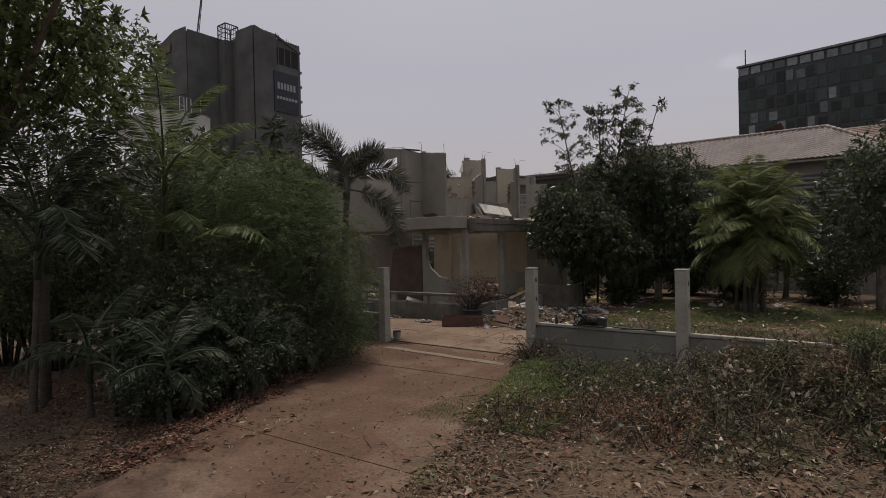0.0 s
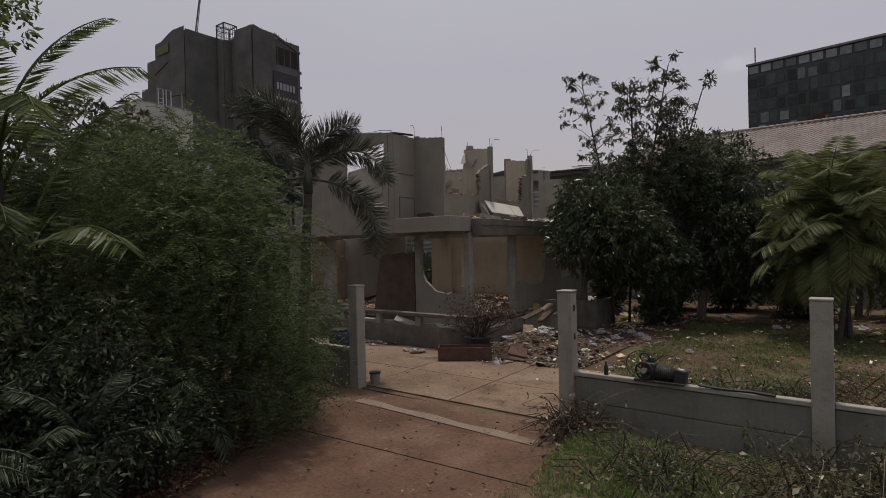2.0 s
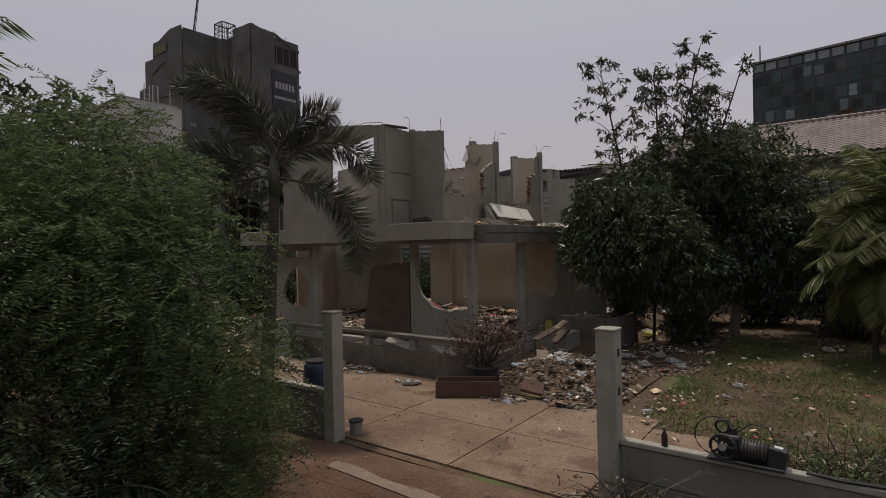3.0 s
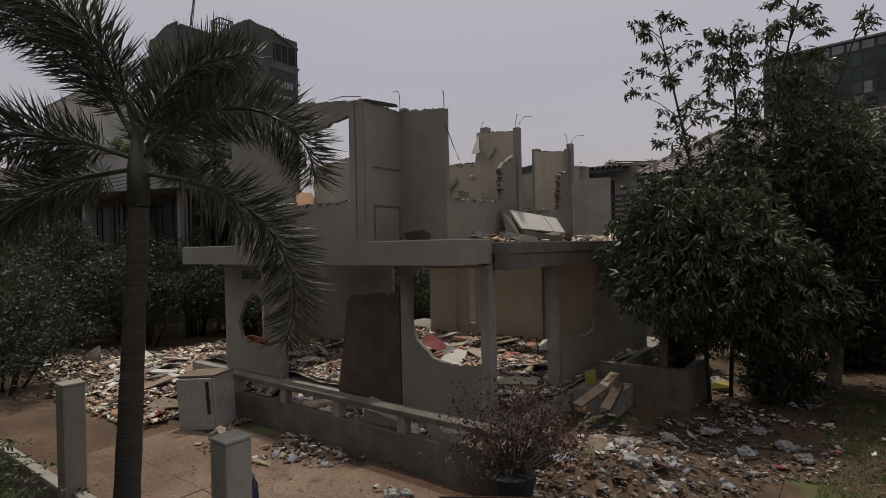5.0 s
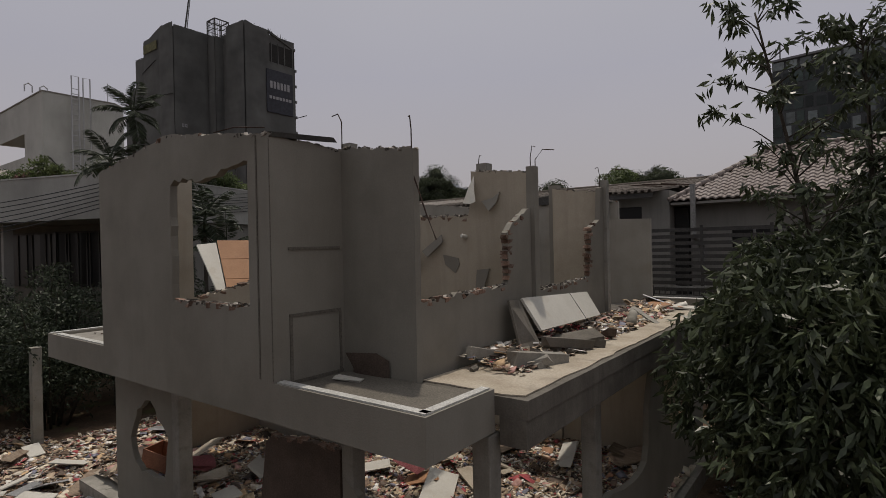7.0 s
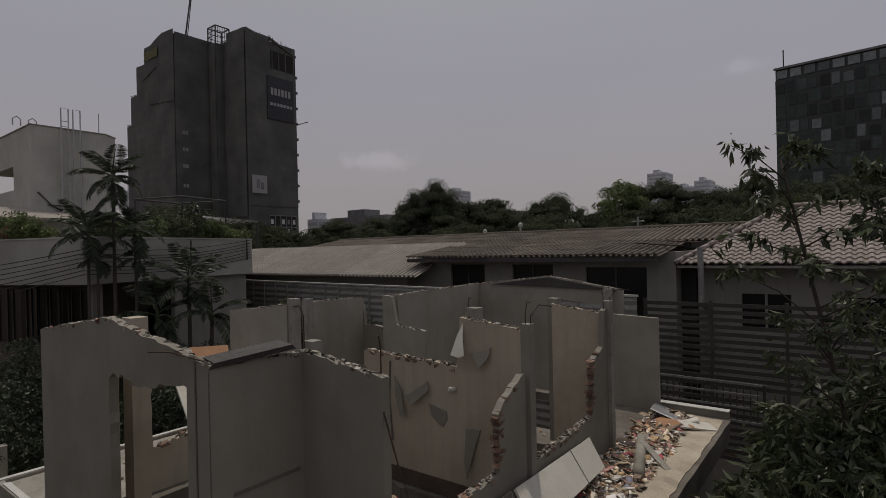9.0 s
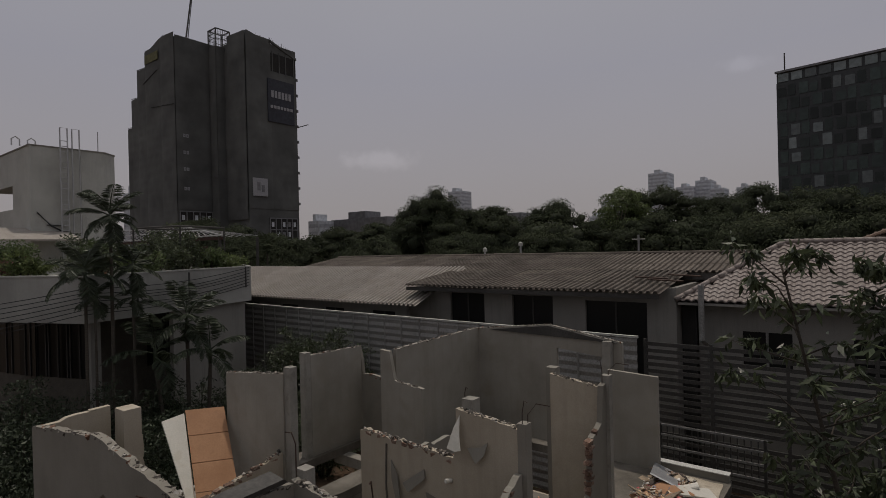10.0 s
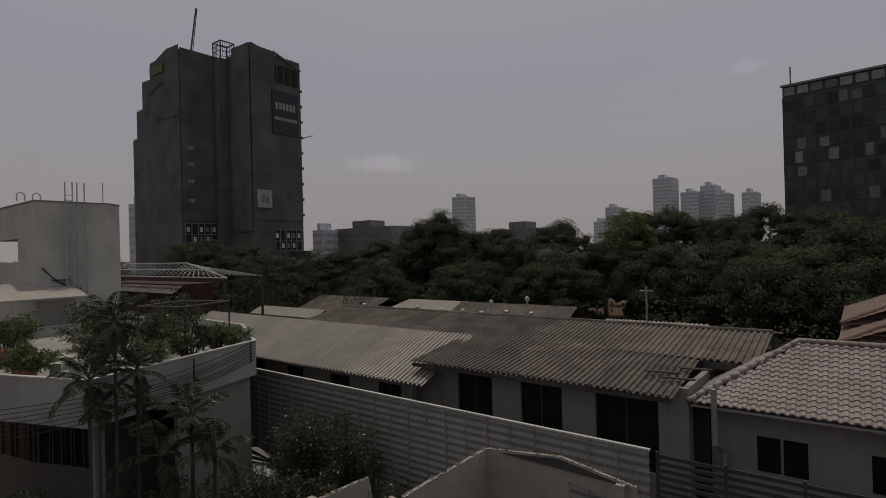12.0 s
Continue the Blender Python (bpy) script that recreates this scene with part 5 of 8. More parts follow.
def condo_tower():
    t = thing("condominium_tower", (-195, 125, 0), "tall condominium under construction wrapped in grey netting", "tower")
    x1, y1, x2, y2 = -200.7, 109.2, -181.3, 125.5
    part("core", Geo().box(-223.8, x1, y1, 140, 0, 85.6), 'net', t)
    part("core", Geo().box(x1 - 4, x2, y2, 147.5, 0, 85.6), 'net', t)
    steps = ((-223.8, 84.5), (-231.4, 78.6), (-236.8, 68.4), (-240.6, 57.6))
    for (xa, za), (xb, zb) in zip(steps, steps[1:]):
        part("setback", Geo().box(xb, xa, y1 + .4, 138, 0, zb), 'net', t)
        part("net_sheet", net_face((xb, y1 + .3), (xa, y1 + .3), 0, zb + .8, xb), 'net', t, smooth=True)
        part("coping_rail", Geo().tube([(xb, y1 + .2, zb + 1.3), (xa, y1 + .2, zb + 1.0)], .12, 4), 'fence_dark', t)
    part("net_sheet", net_face((-223.8, y1), (-211, y1), 0, 85.0, 1), 'net', t, smooth=True)
    part("net_sheet", net_face((-211, y1 - .25), (x1, y1 - .1), 0, 87.2, 2), 'net', t, smooth=True)
    part("net_sheet", net_face((x1, y1), (x1, y2), 24, 86.2, 3), 'net', t, smooth=True)
    part("net_sheet", net_face((x1, y2), (x1 + 8.4, y2), 20, 82.5, 4), 'net', t, smooth=True)
    part("net_sheet", net_face((x1 + 8.4, y2 - .6), (x2, y2 - .3), 20, 87.6, 5), 'net', t, smooth=True)
    part("net_sheet", net_face((x2, y2), (x2, y2 + 10.3), 24, 87.0, 6), 'net', t, smooth=True)
    part("net_sheet", net_face((x2, y2 + 10.3), (x2, 147.5), 24, 75.2, 7), 'net', t, smooth=True)
    part("hoist_shaft", Geo().box(x1 + 1.0, x1 + 5.6, y2 - 3.6, y2, 0, 84.2), 'net', t)
    part("net_sheet", net_face((x1 + 1.0, y2 - 3.6), (x1 + 5.6, y2 - 3.6), 36, 84.4, 9, .2), 'net', t, smooth=True)
    part("net_sheet", net_face((x1 + 5.6, y2 - 3.6), (x1 + 5.6, y2), 36, 84.4, 10, .2), 'net', t, smooth=True)
    part("roof_hump", slab_bm('x', x2 - 9, x2 - .4, [(y2 + .5, 85), (y2 + .7, 88.2), (y2 + 4.5, 87.4), (y2 + 5.0, 85)]), 'net', t)
    part("roof_hump", slab_bm('y', y1 + .2, y1 + 9, [(-222.5, 85), (-213, 87.6), (-209.6, 88.2), (x1 - 1, 85.6)]), 'net', t)
    part("yellow_net", Geo().box(-222.6, -212, y1 - .75, y1 - .65, 80, 83.2), 'net_y', t)
    for z, u0, u1, dz in ((63, -218, x1, -1.5), (73, -224, -213, 3)):
        part("net_tear", Geo().tube([(u0, y1 - .7, z), ((u0 + u1) / 2, y1 - .75, z + dz * .5), (u1, y1 - .7, z + dz)], .14, 4), 'dark', t)
    part("outrigger", Geo().tube([(x2, 147, 56), (x2 + 4, 150, 57.2)], .16, 4), 'fence_dark', t)
    for i in range(9):
        part("edge_clip", Geo().box(x2 + .3, x2 + .7, 147.3, 147.9, 26 + 6 * i, 27 + 6 * i), 'farwall2', t)
    sg = part("sign_board", Geo().box(x2 + .05, x2 + .7, y2 + 8.6, y2 + 20.4, 56.5, 72.5), 'sign', t, "dark banner with pale lettering bars")
    n = 6
    for i in range(n):
        y = y2 + 10.0 + i * 1.55
        part("letter_bar", Geo().box(x2 + .72, x2 + .8, y, y + 1.05, 65.6, 68.2), 'signtext', sg)
    for i in range(7):
        y = y2 + 9.6 + i * 1.48
        part("letter_bar", Geo().box(x2 + .72, x2 + .8, y, y + 1.1, 61.6, 62.7), 'signtext', sg)
    part("open_top_floor", Geo().box(x2 - .6, x2 + .02, y2 + 10.5, y2 + 21.8, 75.6, 82.4), 'dark', t)
    part("top_beam", Geo().add([(x2 - .3, y2 + 10.2, 86.2), (x2 + .4, y2 + 10.2, 86.2), (x2 + .4, y2 + 22.2, 82.2), (x2 - .3, y2 + 22.2, 82.2), (x2 - .3, y2 + 10.2, 87), (x2 + .4, y2 + 10.2, 87), (x2 + .4, y2 + 22.2, 83), (x2 - .3, y2 + 22.2, 83)], [(3, 2, 1, 0), (4, 5, 6, 7), (0, 1, 5, 4), (1, 2, 6, 5), (2, 3, 7, 6), (3, 0, 4, 7)]), 'net', t)
    for y in (11, 14, 17, 20.8):
        part("column", Geo().box(x2 + .02, x2 + .3, y2 + y, y2 + y + .35, 75, 83), 'net', t)
    for z in (50, 44, 38, 31):
        for dy in (0, 1.15):
            w = part("window", Geo().box(x1 + .3, x1 + .62, y1 + 2.2 + dy, y1 + 3.05 + dy, z, z + 1.2), 'signtext', t)
            part("pane", Geo().box(x1 + .6, x1 + .66, y1 + 2.5 + dy, y1 + 2.8 + dy, z + .35, z + .9), 'farwall2', w)
    for ax, y0, yn, zs in ((x1, y1 + .4, 6, (16.5, 20)), (x2, y2 + 8.4, 5, (13.5, 17.2))):
        part("open_bay", Geo().box(ax - .3, ax + .2, y0, y0 + yn * 2.5, zs[0] - 1, zs[1] + 3.6), 'dark', t)
        for z in (zs[0] - 1, zs[0] + 2.7, zs[1] + 3.3):
            part("floor_edge", Geo().box(ax + .18, ax + .4, y0, y0 + yn * 2.5, z, z + .35), 'farwall2', t)
        for i in range(yn + 1):
            part("column", Geo().box(ax + .16, ax + .36, y0 + i * 2.48, y0 + i * 2.48 + .35, zs[0] - 1, zs[1] + 3.6), 'farwall2', t)
        for i in range(yn):
            for j, z in enumerate(zs):
                if (i * 3 + j) % 4:
                    part("window", Geo().box(ax + .12, ax + .26, y0 + i * 2.48 + .8, y0 + i * 2.48 + 1.9, z + .3, z + 2.1), 'farwall' if (i + j) % 2 else 'farwall2', t)
    part("skirt_net", Geo().box(x1 - 16, x1 + .9, y1 - 1.6, y1 - .4, 10, 15), 'net', t)
    part("green_net", Geo().box(x2 + .3, x2 + 3.2, y2 + 16, y2 + 23.5, 6, 12.5), 'leaf_far', t)
    b2 = part("notice_board", Geo().box(x2 + .7, x2 + .9, y2 + 1.2, y2 + 7.4, 28.5, 35), 'signtext', t, "pale notice board")
    part("letter_bar", Geo().box(x2 + .9, x2 + 1.0, y2 + 3, y2 + 4.2, 30.5, 33.5), 'farwall2', b2)
    part("letter_bar", Geo().box(x2 + .9, x2 + 1.0, y2 + 4.8, y2 + 6, 30.0, 32.5), 'farwall2', b2)
    # open steel frame on the roof
    fx0, fx1, fy0, fy1 = x1 + .3, x1 + 5.6, y2 - 3.4, y2 + 2.2
    for x, y in ((fx0, fy0), (fx1, fy0), (fx0, fy1), (fx1, fy1)):
        part("roof_frame", Geo().tube([(x, y, 84), (x, y, 91)], .28, 4), 'fence_dark', t)
    for z in (87.4, 89.2, 91):
        for p, q in (((fx0, fy0), (fx1, fy0)), ((fx1, fy0), (fx1, fy1)), ((fx0, fy0), (fx0, fy1)), ((fx0, fy1), (fx1, fy1))):
            part("roof_frame", Geo().tube([(*p, z), (*q, z)], .24 if z > 90 else .12, 4), 'fence_dark', t)
    for i in range(1, 6):
        x = fx0 + (fx1 - fx0) * i / 6
        part("roof_frame", Geo().tube([(x, fy0, 84), (x, fy0, 91)], .1, 4), 'fence_dark', t)
        y = fy0 + (fy1 - fy0) * i / 6
        part("roof_frame", Geo().tube([(fx1, y, 84), (fx1, y, 91)], .1, 4), 'fence_dark', t)
    rt = random.Random(6)
    for i in range(26):
        y = y2 + rt.uniform(4, 21)
        z = 86.6 - .2 * max(0, y - y2 - 10)
        part("scaffold_end", Geo().tube([(x2, y, z - 2), (x2 + rt.uniform(-.5, .8), y + rt.uniform(-.6, .6), z + rt.uniform(.4, 1.3))], .07, 4), 'fence_dark', t)
    t.scale = (1, 1, 1.018)
    cr = thing("tower_crane", (-204.2, 114.5, 84), "thin lattice crane jib above the tower roof", "crane")
    for dx, dy in ((0, 0), (.9, 0), (.45, .8)):
        part("mast_chord", Geo().tube([(-204.2 + dx, 114.5 + dy, 83.5), (-204.7 + dx * .5, 118 + dy * .5, 106)], .16, 4), 'fence_dark', cr)
    for i in range(12):
        s0, s1 = i / 12, (i + 1) / 12
        part("lacing", Geo().tube([(-204.2 - .5 * s0, 114.5 + 3.5 * s0, 83.5 + 22.5 * s0), (-203.3 - .9 * s1, 114.5 + 3.5 * s1, 83.5 + 22.5 * s1)], .1, 4), 'fence_dark', cr)


def office_block():
    o = thing("office_block", (10, 190, 0), "dark glazed office block with scattered pale panels", "building")
    m = Matrix.Translation((-21.7, 172, 0)) @ Matrix.Rotation(radians(-8), 4, 'Z')
    W, H = 80, 50.5
    def wp(name, x0, x1, y0, y1, z0, z1, mat, par=o):
        g = Geo().box(x0, x1, y0, y1, z0, z1)
        g.v = [tuple(m @ Vector(p)) for p in g.v]
        return part(name, g, mat, par)
    wp("body", 0, W, 0, 40, 0, H - 3.2, 'offwall')
    wp("roof_screen", 0, W, .4, 1.2, H - 3.2, H, 'offwall')
    wp("parapet", -.3, W, -.2, .4, H - .5, H, 'farwall2')
    for i in range(27):
        wp("louvre_bay", i * 2.9 + .3, i * 2.9 + 2.6, .2, .39, H - 2.8, H - .8, 'offpale')
    rnd = random.Random(3)
    panes = {}
    for r in range(12):
        for c in range(28):
            x, z = c * 2.3 + .2 + .5 * (r % 2), H - 6.6 - r * 3.3
            mat = 'offpale' if rnd.random() < 0.08 else 'offglass'
            g = Geo().box(x, x + (1.55 if (r + c) % 2 else 1.9), -.12, .02, z, z + (2.7 if (r + c) % 3 else 2.2))
            g.v = [tuple(m @ Vector(p)) for p in g.v]
            part("window", g, mat, o)
    wp("aerial", 1.5, 1.75, 1, 1.25, H, H + 4.5, 'fence_dark')


def far_skyline():
    def block(name, x, y, w, d, h, mat, label, win=True):
        b = thing(name, (x, y, 0), label, "building", "distant buildings")
        part("wall", Geo().box(x, x + w, y, y + d, 0, h), mat, b)
        part("roof_plant", Geo().box(x + w * .3, x + w * .6, y + 1, y + d * .6, h, h + 3.5), mat, b)
        if win:
            n = int(h / 4)
            for i in range(n):
                part("window_band", Geo().box(x + .6, x + w - .6, y - .15, y + .02, h - 3.4 - 3.8 * i, h - 1.6 - 3.8 * i), 'farband' if mat == 'farwall' else 'farwall2', b)
                part("window_band", Geo().box(x + w - .02, x + w + .15, y + .6, y + d - .6, h - 3.4 - 3.8 * i, h - 1.6 - 3.8 * i), 'farband' if mat == 'farwall' else 'farwall2', b)
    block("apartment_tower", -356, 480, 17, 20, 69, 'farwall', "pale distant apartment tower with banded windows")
    block("apartment_tower", -183, 610, 20, 26, 83, 'farwall', "distant apartment tower with haze put into its pale colour")
    block("apartment_tower", -153, 602, 17, 26, 65, 'farwall', "distant apartment tower with haze put into its pale colour")
    block("apartment_tower", -136, 610, 15, 26, 71, 'farwall', "distant apartment tower with haze put into its pale colour")
    block("apartment_tower", -121, 602, 13, 26, 61, 'farwall', "distant apartment tower with haze put into its pale colour")
    block("apartment_tower", -97, 600, 13, 26, 60, 'farwall', "distant apartment tower with haze put into its pale colour")
    block("apartment_tower", -232, 600, 13, 26, 55, 'farwall', "distant apartment tower with haze put into its pale colour")
    block("apartment_tower", -246, 600, 13, 26, 40, 'farwall', "distant apartment tower with haze put into its pale colour")
    block("mid_rise", -223, 200, 40, 20, 24, 'farwall2', "dark mid-rise block under green netting")
    block("mid_rise", -229, 190, 8, 14, 23.5, 'farwall', "small pale mid-rise block with balconies")
    block("mid_rise", -152, 240, 30, 20, 21, 'farwall2', "low dark mid-rise block behind the trees")
    block("apartment_tower", -268, 118, 10, 14, 36, 'farwall', "pale apartment tower half hidden by the netted one")


def red_house():
    b = thing("red_house", (-55, 40, 0), "red house with a bare pale roof truss", "house")
    part("wall", Geo().box(-72, -55, 36.4, 39.4, 0, 8.9), 'redwall', b)
    part("eave_beam", Geo().box(-72.6, -46.9, 36.0, 36.2, 9.25, 9.5), 'redwall', b)
    part("eave_roof", Geo().add([(-73, 35.2, 8.2), (-54, 35.2, 8.2), (-54.6, 36.4, 8.8), (-72, 36.4, 8.8)], [(0, 1, 2, 3)]), 'corrugated_old', b)
    for p, q in (((-72.4, 36.1, 9.6), (-46.8, 36.1, 9.6)), ((-70, 38, 10.8), (-57, 38, 10.8)), ((-72.4, 36.1, 9.6), (-70, 38, 10.8)), ((-46.8, 36.1, 9.6), (-57, 38, 10.8)), ((-71.2, 37.1, 10.2), (-52, 37.1, 10.2))):
        part("truss_chord", Geo().tube([p, q], .06, 5), 'truss', b)
    for i in range(26):
        x = -71.8 + i * .98
        xt = min(max(x, -70), -57 + max(0, x + 57) * .35)
        zt = 10.8 - .12 * max(0, xt + 57)
        part("rafter", Geo().tube([(x, 36.1, 9.6), (xt, 38, zt)], .032, 4), 'truss', b)
        part("rafter", Geo().tube([(x, 39.6, 9.6), (xt, 38, zt)], .032, 4), 'truss', b)
    for y in (36.1, 39.5):
        part("porch_post", Geo().tube([(-47.2, y, 0), (-47.2, y, 9.5)], .12, 8), 'fence_dark', b)
    for x in (-62, -57.5):
        w = part("window", Geo().box(x - .7, x + .7, 36.36, 36.42, 6.2, 7.8), 'glass', b)
        part("frame", Geo().box(x - .04, x + .04, 36.32, 36.36, 6.2, 7.8), 'fence', w)


def small_roofs():
    """Low roofs between the shed and the trees."""
    for nm, lab, x0, x1, y0, y1, ze, zr, mat in (("white_roof_house", "low house under a white sheet roof", -46, -38, 53, 61, 5.3, 6.1, 'post'), ("thin_roof_shed", "shed under a thin pale flat roof", -61, -50, 47, 50, 4.9, 5.6, 'post'), ("brown_roof_house", "small house under a brown sheet roof", -36.5, -25, 50, 57, 4.9, 6.5, 'corrugated_old'), ("brown_roof_house", "small house under a dark brown sheet roof", -62, -50, 54, 62, 4.6, 6.0, 'corrugated_old'), ("grey_roof_house", "small house under a grey sheet roof", -22, -15, 49, 55, 4.2, 5.9, 'corrugated')):
        h = thing(nm, ((x0 + x1) / 2, y0, 0), lab, "house", "back-lane houses")
        part("wall", Geo().box(x0 + .5, x1 - .5, y0 + .5, y1 - .5, 0, ze), 'greywall', h)
        ym, n = (y0 + y1) / 2, 5
        for i in range(n):
            a, c = x0 + (x1 - x0) * i / n, x0 + (x1 - x0) * (i + 1) / n + .04
            part("roof_sheet", corrugated(a, c, lambda u, v, l: (u, y0 + (ym - y0) * v, ze + (zr - ze) * v + l + .01 * (i % 2)), .3, .06, 2), mat, h)
            part("roof_sheet", corrugated(a, c, lambda u, v, l: (u, y1 + (ym - y1) * v, ze + (zr - ze) * v + l), .3, .06, 1), mat, h)
    rl = random.Random(12)
    for i in range(9):
        x = -46 + i * 2.4 + rl.uniform(-.6, .6)
        u = thing("roof_ventilator", (x, 53, 6), "small round roof ventilator", "ventilator", "ventilators")
        z = 5.9 + rl.uniform(-.1, .3)
        part("stem", Geo().tube([(x, 50.2, z - 1.2), (x, 50.2, z)], .08, 8), 'steel', u)
        part("cowl", Geo().tube([(x, 50.2, z), (x, 50.2, z + .16), (x, 50.2, z + .26)], [.2, .22, .05], 10), 'steel', u, smooth=True)
    o = thing("orange_roof_house", (0, 44, 0), "house under two orange-brown tiled roofs", "house")
    part("wall", Geo().box(-6.6, 8, 41, 50, 0, 7.1), 'greywall', o)
    for (xa, ya, za), (xb, yb, zb), w in (((-7.7, 40.0, 7.1), (-1.5, 45, 9.6), 16), ((-7.7, 43.6, 7.45), (-2.5, 47.5, 9.6), 16)):
        rows = 16
        for r in range(rows):
            t0, t1 = r / rows, (r + 1) / rows + .01
            g = Geo()
            for i in range(24):
                y0 = ya + i * .34
                p = [(xa + (xb - xa) * t, y, za + (zb - za) * t + up) for y in (y0, y0 + .33) for t, up in ((t0, .0), (t0, .04), (t1, 0))]
                g.add(p, [(0, 1, 4, 3), (1, 2, 5, 4)])
            part("tile_course", g, 'orange_tile', o)
        g = Geo()
        for r in range(rows):
            t0, t1 = r / rows, (r + 1) / rows + .01
            for i in range(30):
                x0 = xa + i * .34 + (xb - xa) * t0 * .9
                p = [(x, ya + (yb - ya) * t, za + (zb - za) * t + up) for x in (x0, x0 + .33) for t, up in ((t0, .0), (t0, .04), (t1, 0))]
                g.add(p, [(0, 3, 4, 1), (1, 4, 5, 2)])
        part("front_tiles", g, 'orange_tile', o)
        part("ridge", Geo().tube([(xa, ya, za + .05), (xb, yb, zb + .08)], .11, 8), 'orange_tile', o)
    pl = thing("lamp_pole", (-17.8, 48, 0), "thin grey utility pole behind the sheds", "pole")
    part("pole_shaft", Geo().tube([(-17.8, 48, 0), (-17.8, 48, 8.7)], .07, 8), 'fence', pl)
    part("cross_arm", Geo().tube([(-18.2, 48, 8.4), (-17.4, 48, 8.4)], .04, 6), 'fence', pl)


shed_building()
red_house()
small_roofs()
hip_house()
metal_fence()
terrace_building()
condo_tower()
office_block()
far_skyline()


# ---- plants ----
RNG = np.random.default_rng(7)


def ball(n, c, r, power=0.45):
    """n points in an ellipsoid, denser near its skin."""
    d = RNG.normal(size=(n, 3))
    d /= np.linalg.norm(d, axis=1, keepdims=True)
    q = RNG.uniform(0, 1, (n, 1)) ** power
    return np.asarray(c) + d * q * np.asarray(r), d


def crown_leaves(clumps, tips, per, size, width, droop=0.5):
    """Leaves in rosettes at twig tips spread over clumps (x, y, z, rx, ry, rz)."""
    w = np.array([c[3] * c[4] * c[5] for c in clumps]) ** 0.8
    counts = np.maximum(1, (tips * w / w.sum()).astype(int))
    pts, dirs = [], []
    for c, n in zip(clumps, counts):
        p, d = ball(n, c[:3], c[3:])
        pts.append(p)
        dirs.append(d)
    p, d = np.concatenate(pts), np.concatenate(dirs)
    P = np.repeat(p, per, 0) + RNG.normal(0, size * .25, (len(p) * per, 3))
    D = np.repeat(d, per, 0) * .6 + RNG.normal(size=(len(p) * per, 3)) * .7
    D[:, 2] -= droop * RNG.uniform(.2, 1.4, len(D))
    return P, D, p


def limb(g, a, b, r0, r1, bend=0.15, n=6):
    a, b = Vector(a), Vector(b)
    k = (b - a).length * bend
    mid = a.lerp(b, .5) + Vector((random.uniform(-k, k), random.uniform(-k, k), random.uniform(0, k)))
    pts = [a, a.lerp(mid, .5), mid, mid.lerp(b, .55), b]
    g.tube(pts, [r0, r0 * .8 + r1 * .2, (r0 + r1) / 2, r0 * .2 + r1 * .8, r1], n)


def broadleaf(name, base, trunk_top, clumps, tips, per, size, width, leaf, label, trunk_r=0.14, twigs=60, droop=.5, category="tree", bark='bark', kind=""):
    t = thing(name, base, label, category, kind=kind)
    g = Geo()
    limb(g, (base[0], base[1], base[2] - .2), trunk_top, trunk_r, trunk_r * .65, .06, 9)
    part("trunk", g, bark, t, smooth=True)
    for c in clumps:
        g = Geo()
        limb(g, trunk_top, (c[0], c[1], c[2]), trunk_r * .42, .015, .12, 6)
        part("limb", g, bark, t, smooth=True)
    g = Geo()
    P, D, tip = crown_leaves(clumps, tips, per, size, width, droop)
    cc = np.array([c[:3] for c in clumps])
    idx = RNG.permutation(len(tip))[:twigs]
    for i in idx:
        c = cc[np.argmin(((cc - tip[i]) ** 2).sum(1))]
        limb(g, tuple(c), tuple(tip[i]), .012, .004, .15, 4)
    tagged(part("twigwork", g, bark, t, smooth=True), kind="stuff")
    me = leaf_mesh("crown", P, D, size, width, RNG)
    part("crown", me, leaf, t)
    return t


def frond_points(base, az, el, length, droop, n, llen, plume, splay=0.9):
    """Rachis and leaflets of one pinnate frond."""
    a = radians(az)
    out = np.array([math.cos(a), math.sin(a), 0.0])
    side = np.array([-math.sin(a), math.cos(a), 0.0])
    e = radians(el)
    s = np.linspace(0, 1, 14)
    ang = e - droop * s ** 1.4
    seg = length / 13
    pts = [np.asarray(base, float)]
    for k in range(13):
        pts.append(pts[-1] + seg * (out * math.cos(ang[k]) + np.array([0, 0, math.sin(ang[k])])))
    pts = np.array(pts)
    u = np.linspace(.16, 1, n)
    i = np.clip((u * 13).astype(int), 0, 12)
    f = u * 13 - i
    p = pts[i] * (1 - f)[:, None] + pts[i + 1] * f[:, None]
    tang = pts[i + 1] - pts[i]
    tang /= np.linalg.norm(tang, axis=1, keepdims=True)
    nor = np.cross(side, tang)
    L = llen * (0.55 + .9 * np.sin(np.pi * np.clip(u * .92 + .04, 0, 1)) * .6) * RNG.uniform(.85, 1.12, n)
    P, D, LL = [], [], []
    for sgn in (1, -1):
        if plume:
            phi = RNG.uniform(-1.57, 1.57, n)
            d = tang * .55 + sgn * side * np.cos(phi)[:, None] + nor * np.sin(phi)[:, None]
        else:
            d = tang * .6 + sgn * side * splay + nor * .12
            d[:, 2] -= .22 + .25 * u
        P.append(p)
        D.append(d)
        LL.append(L)
    return pts, np.concatenate(P), np.concatenate(D), np.concatenate(LL)


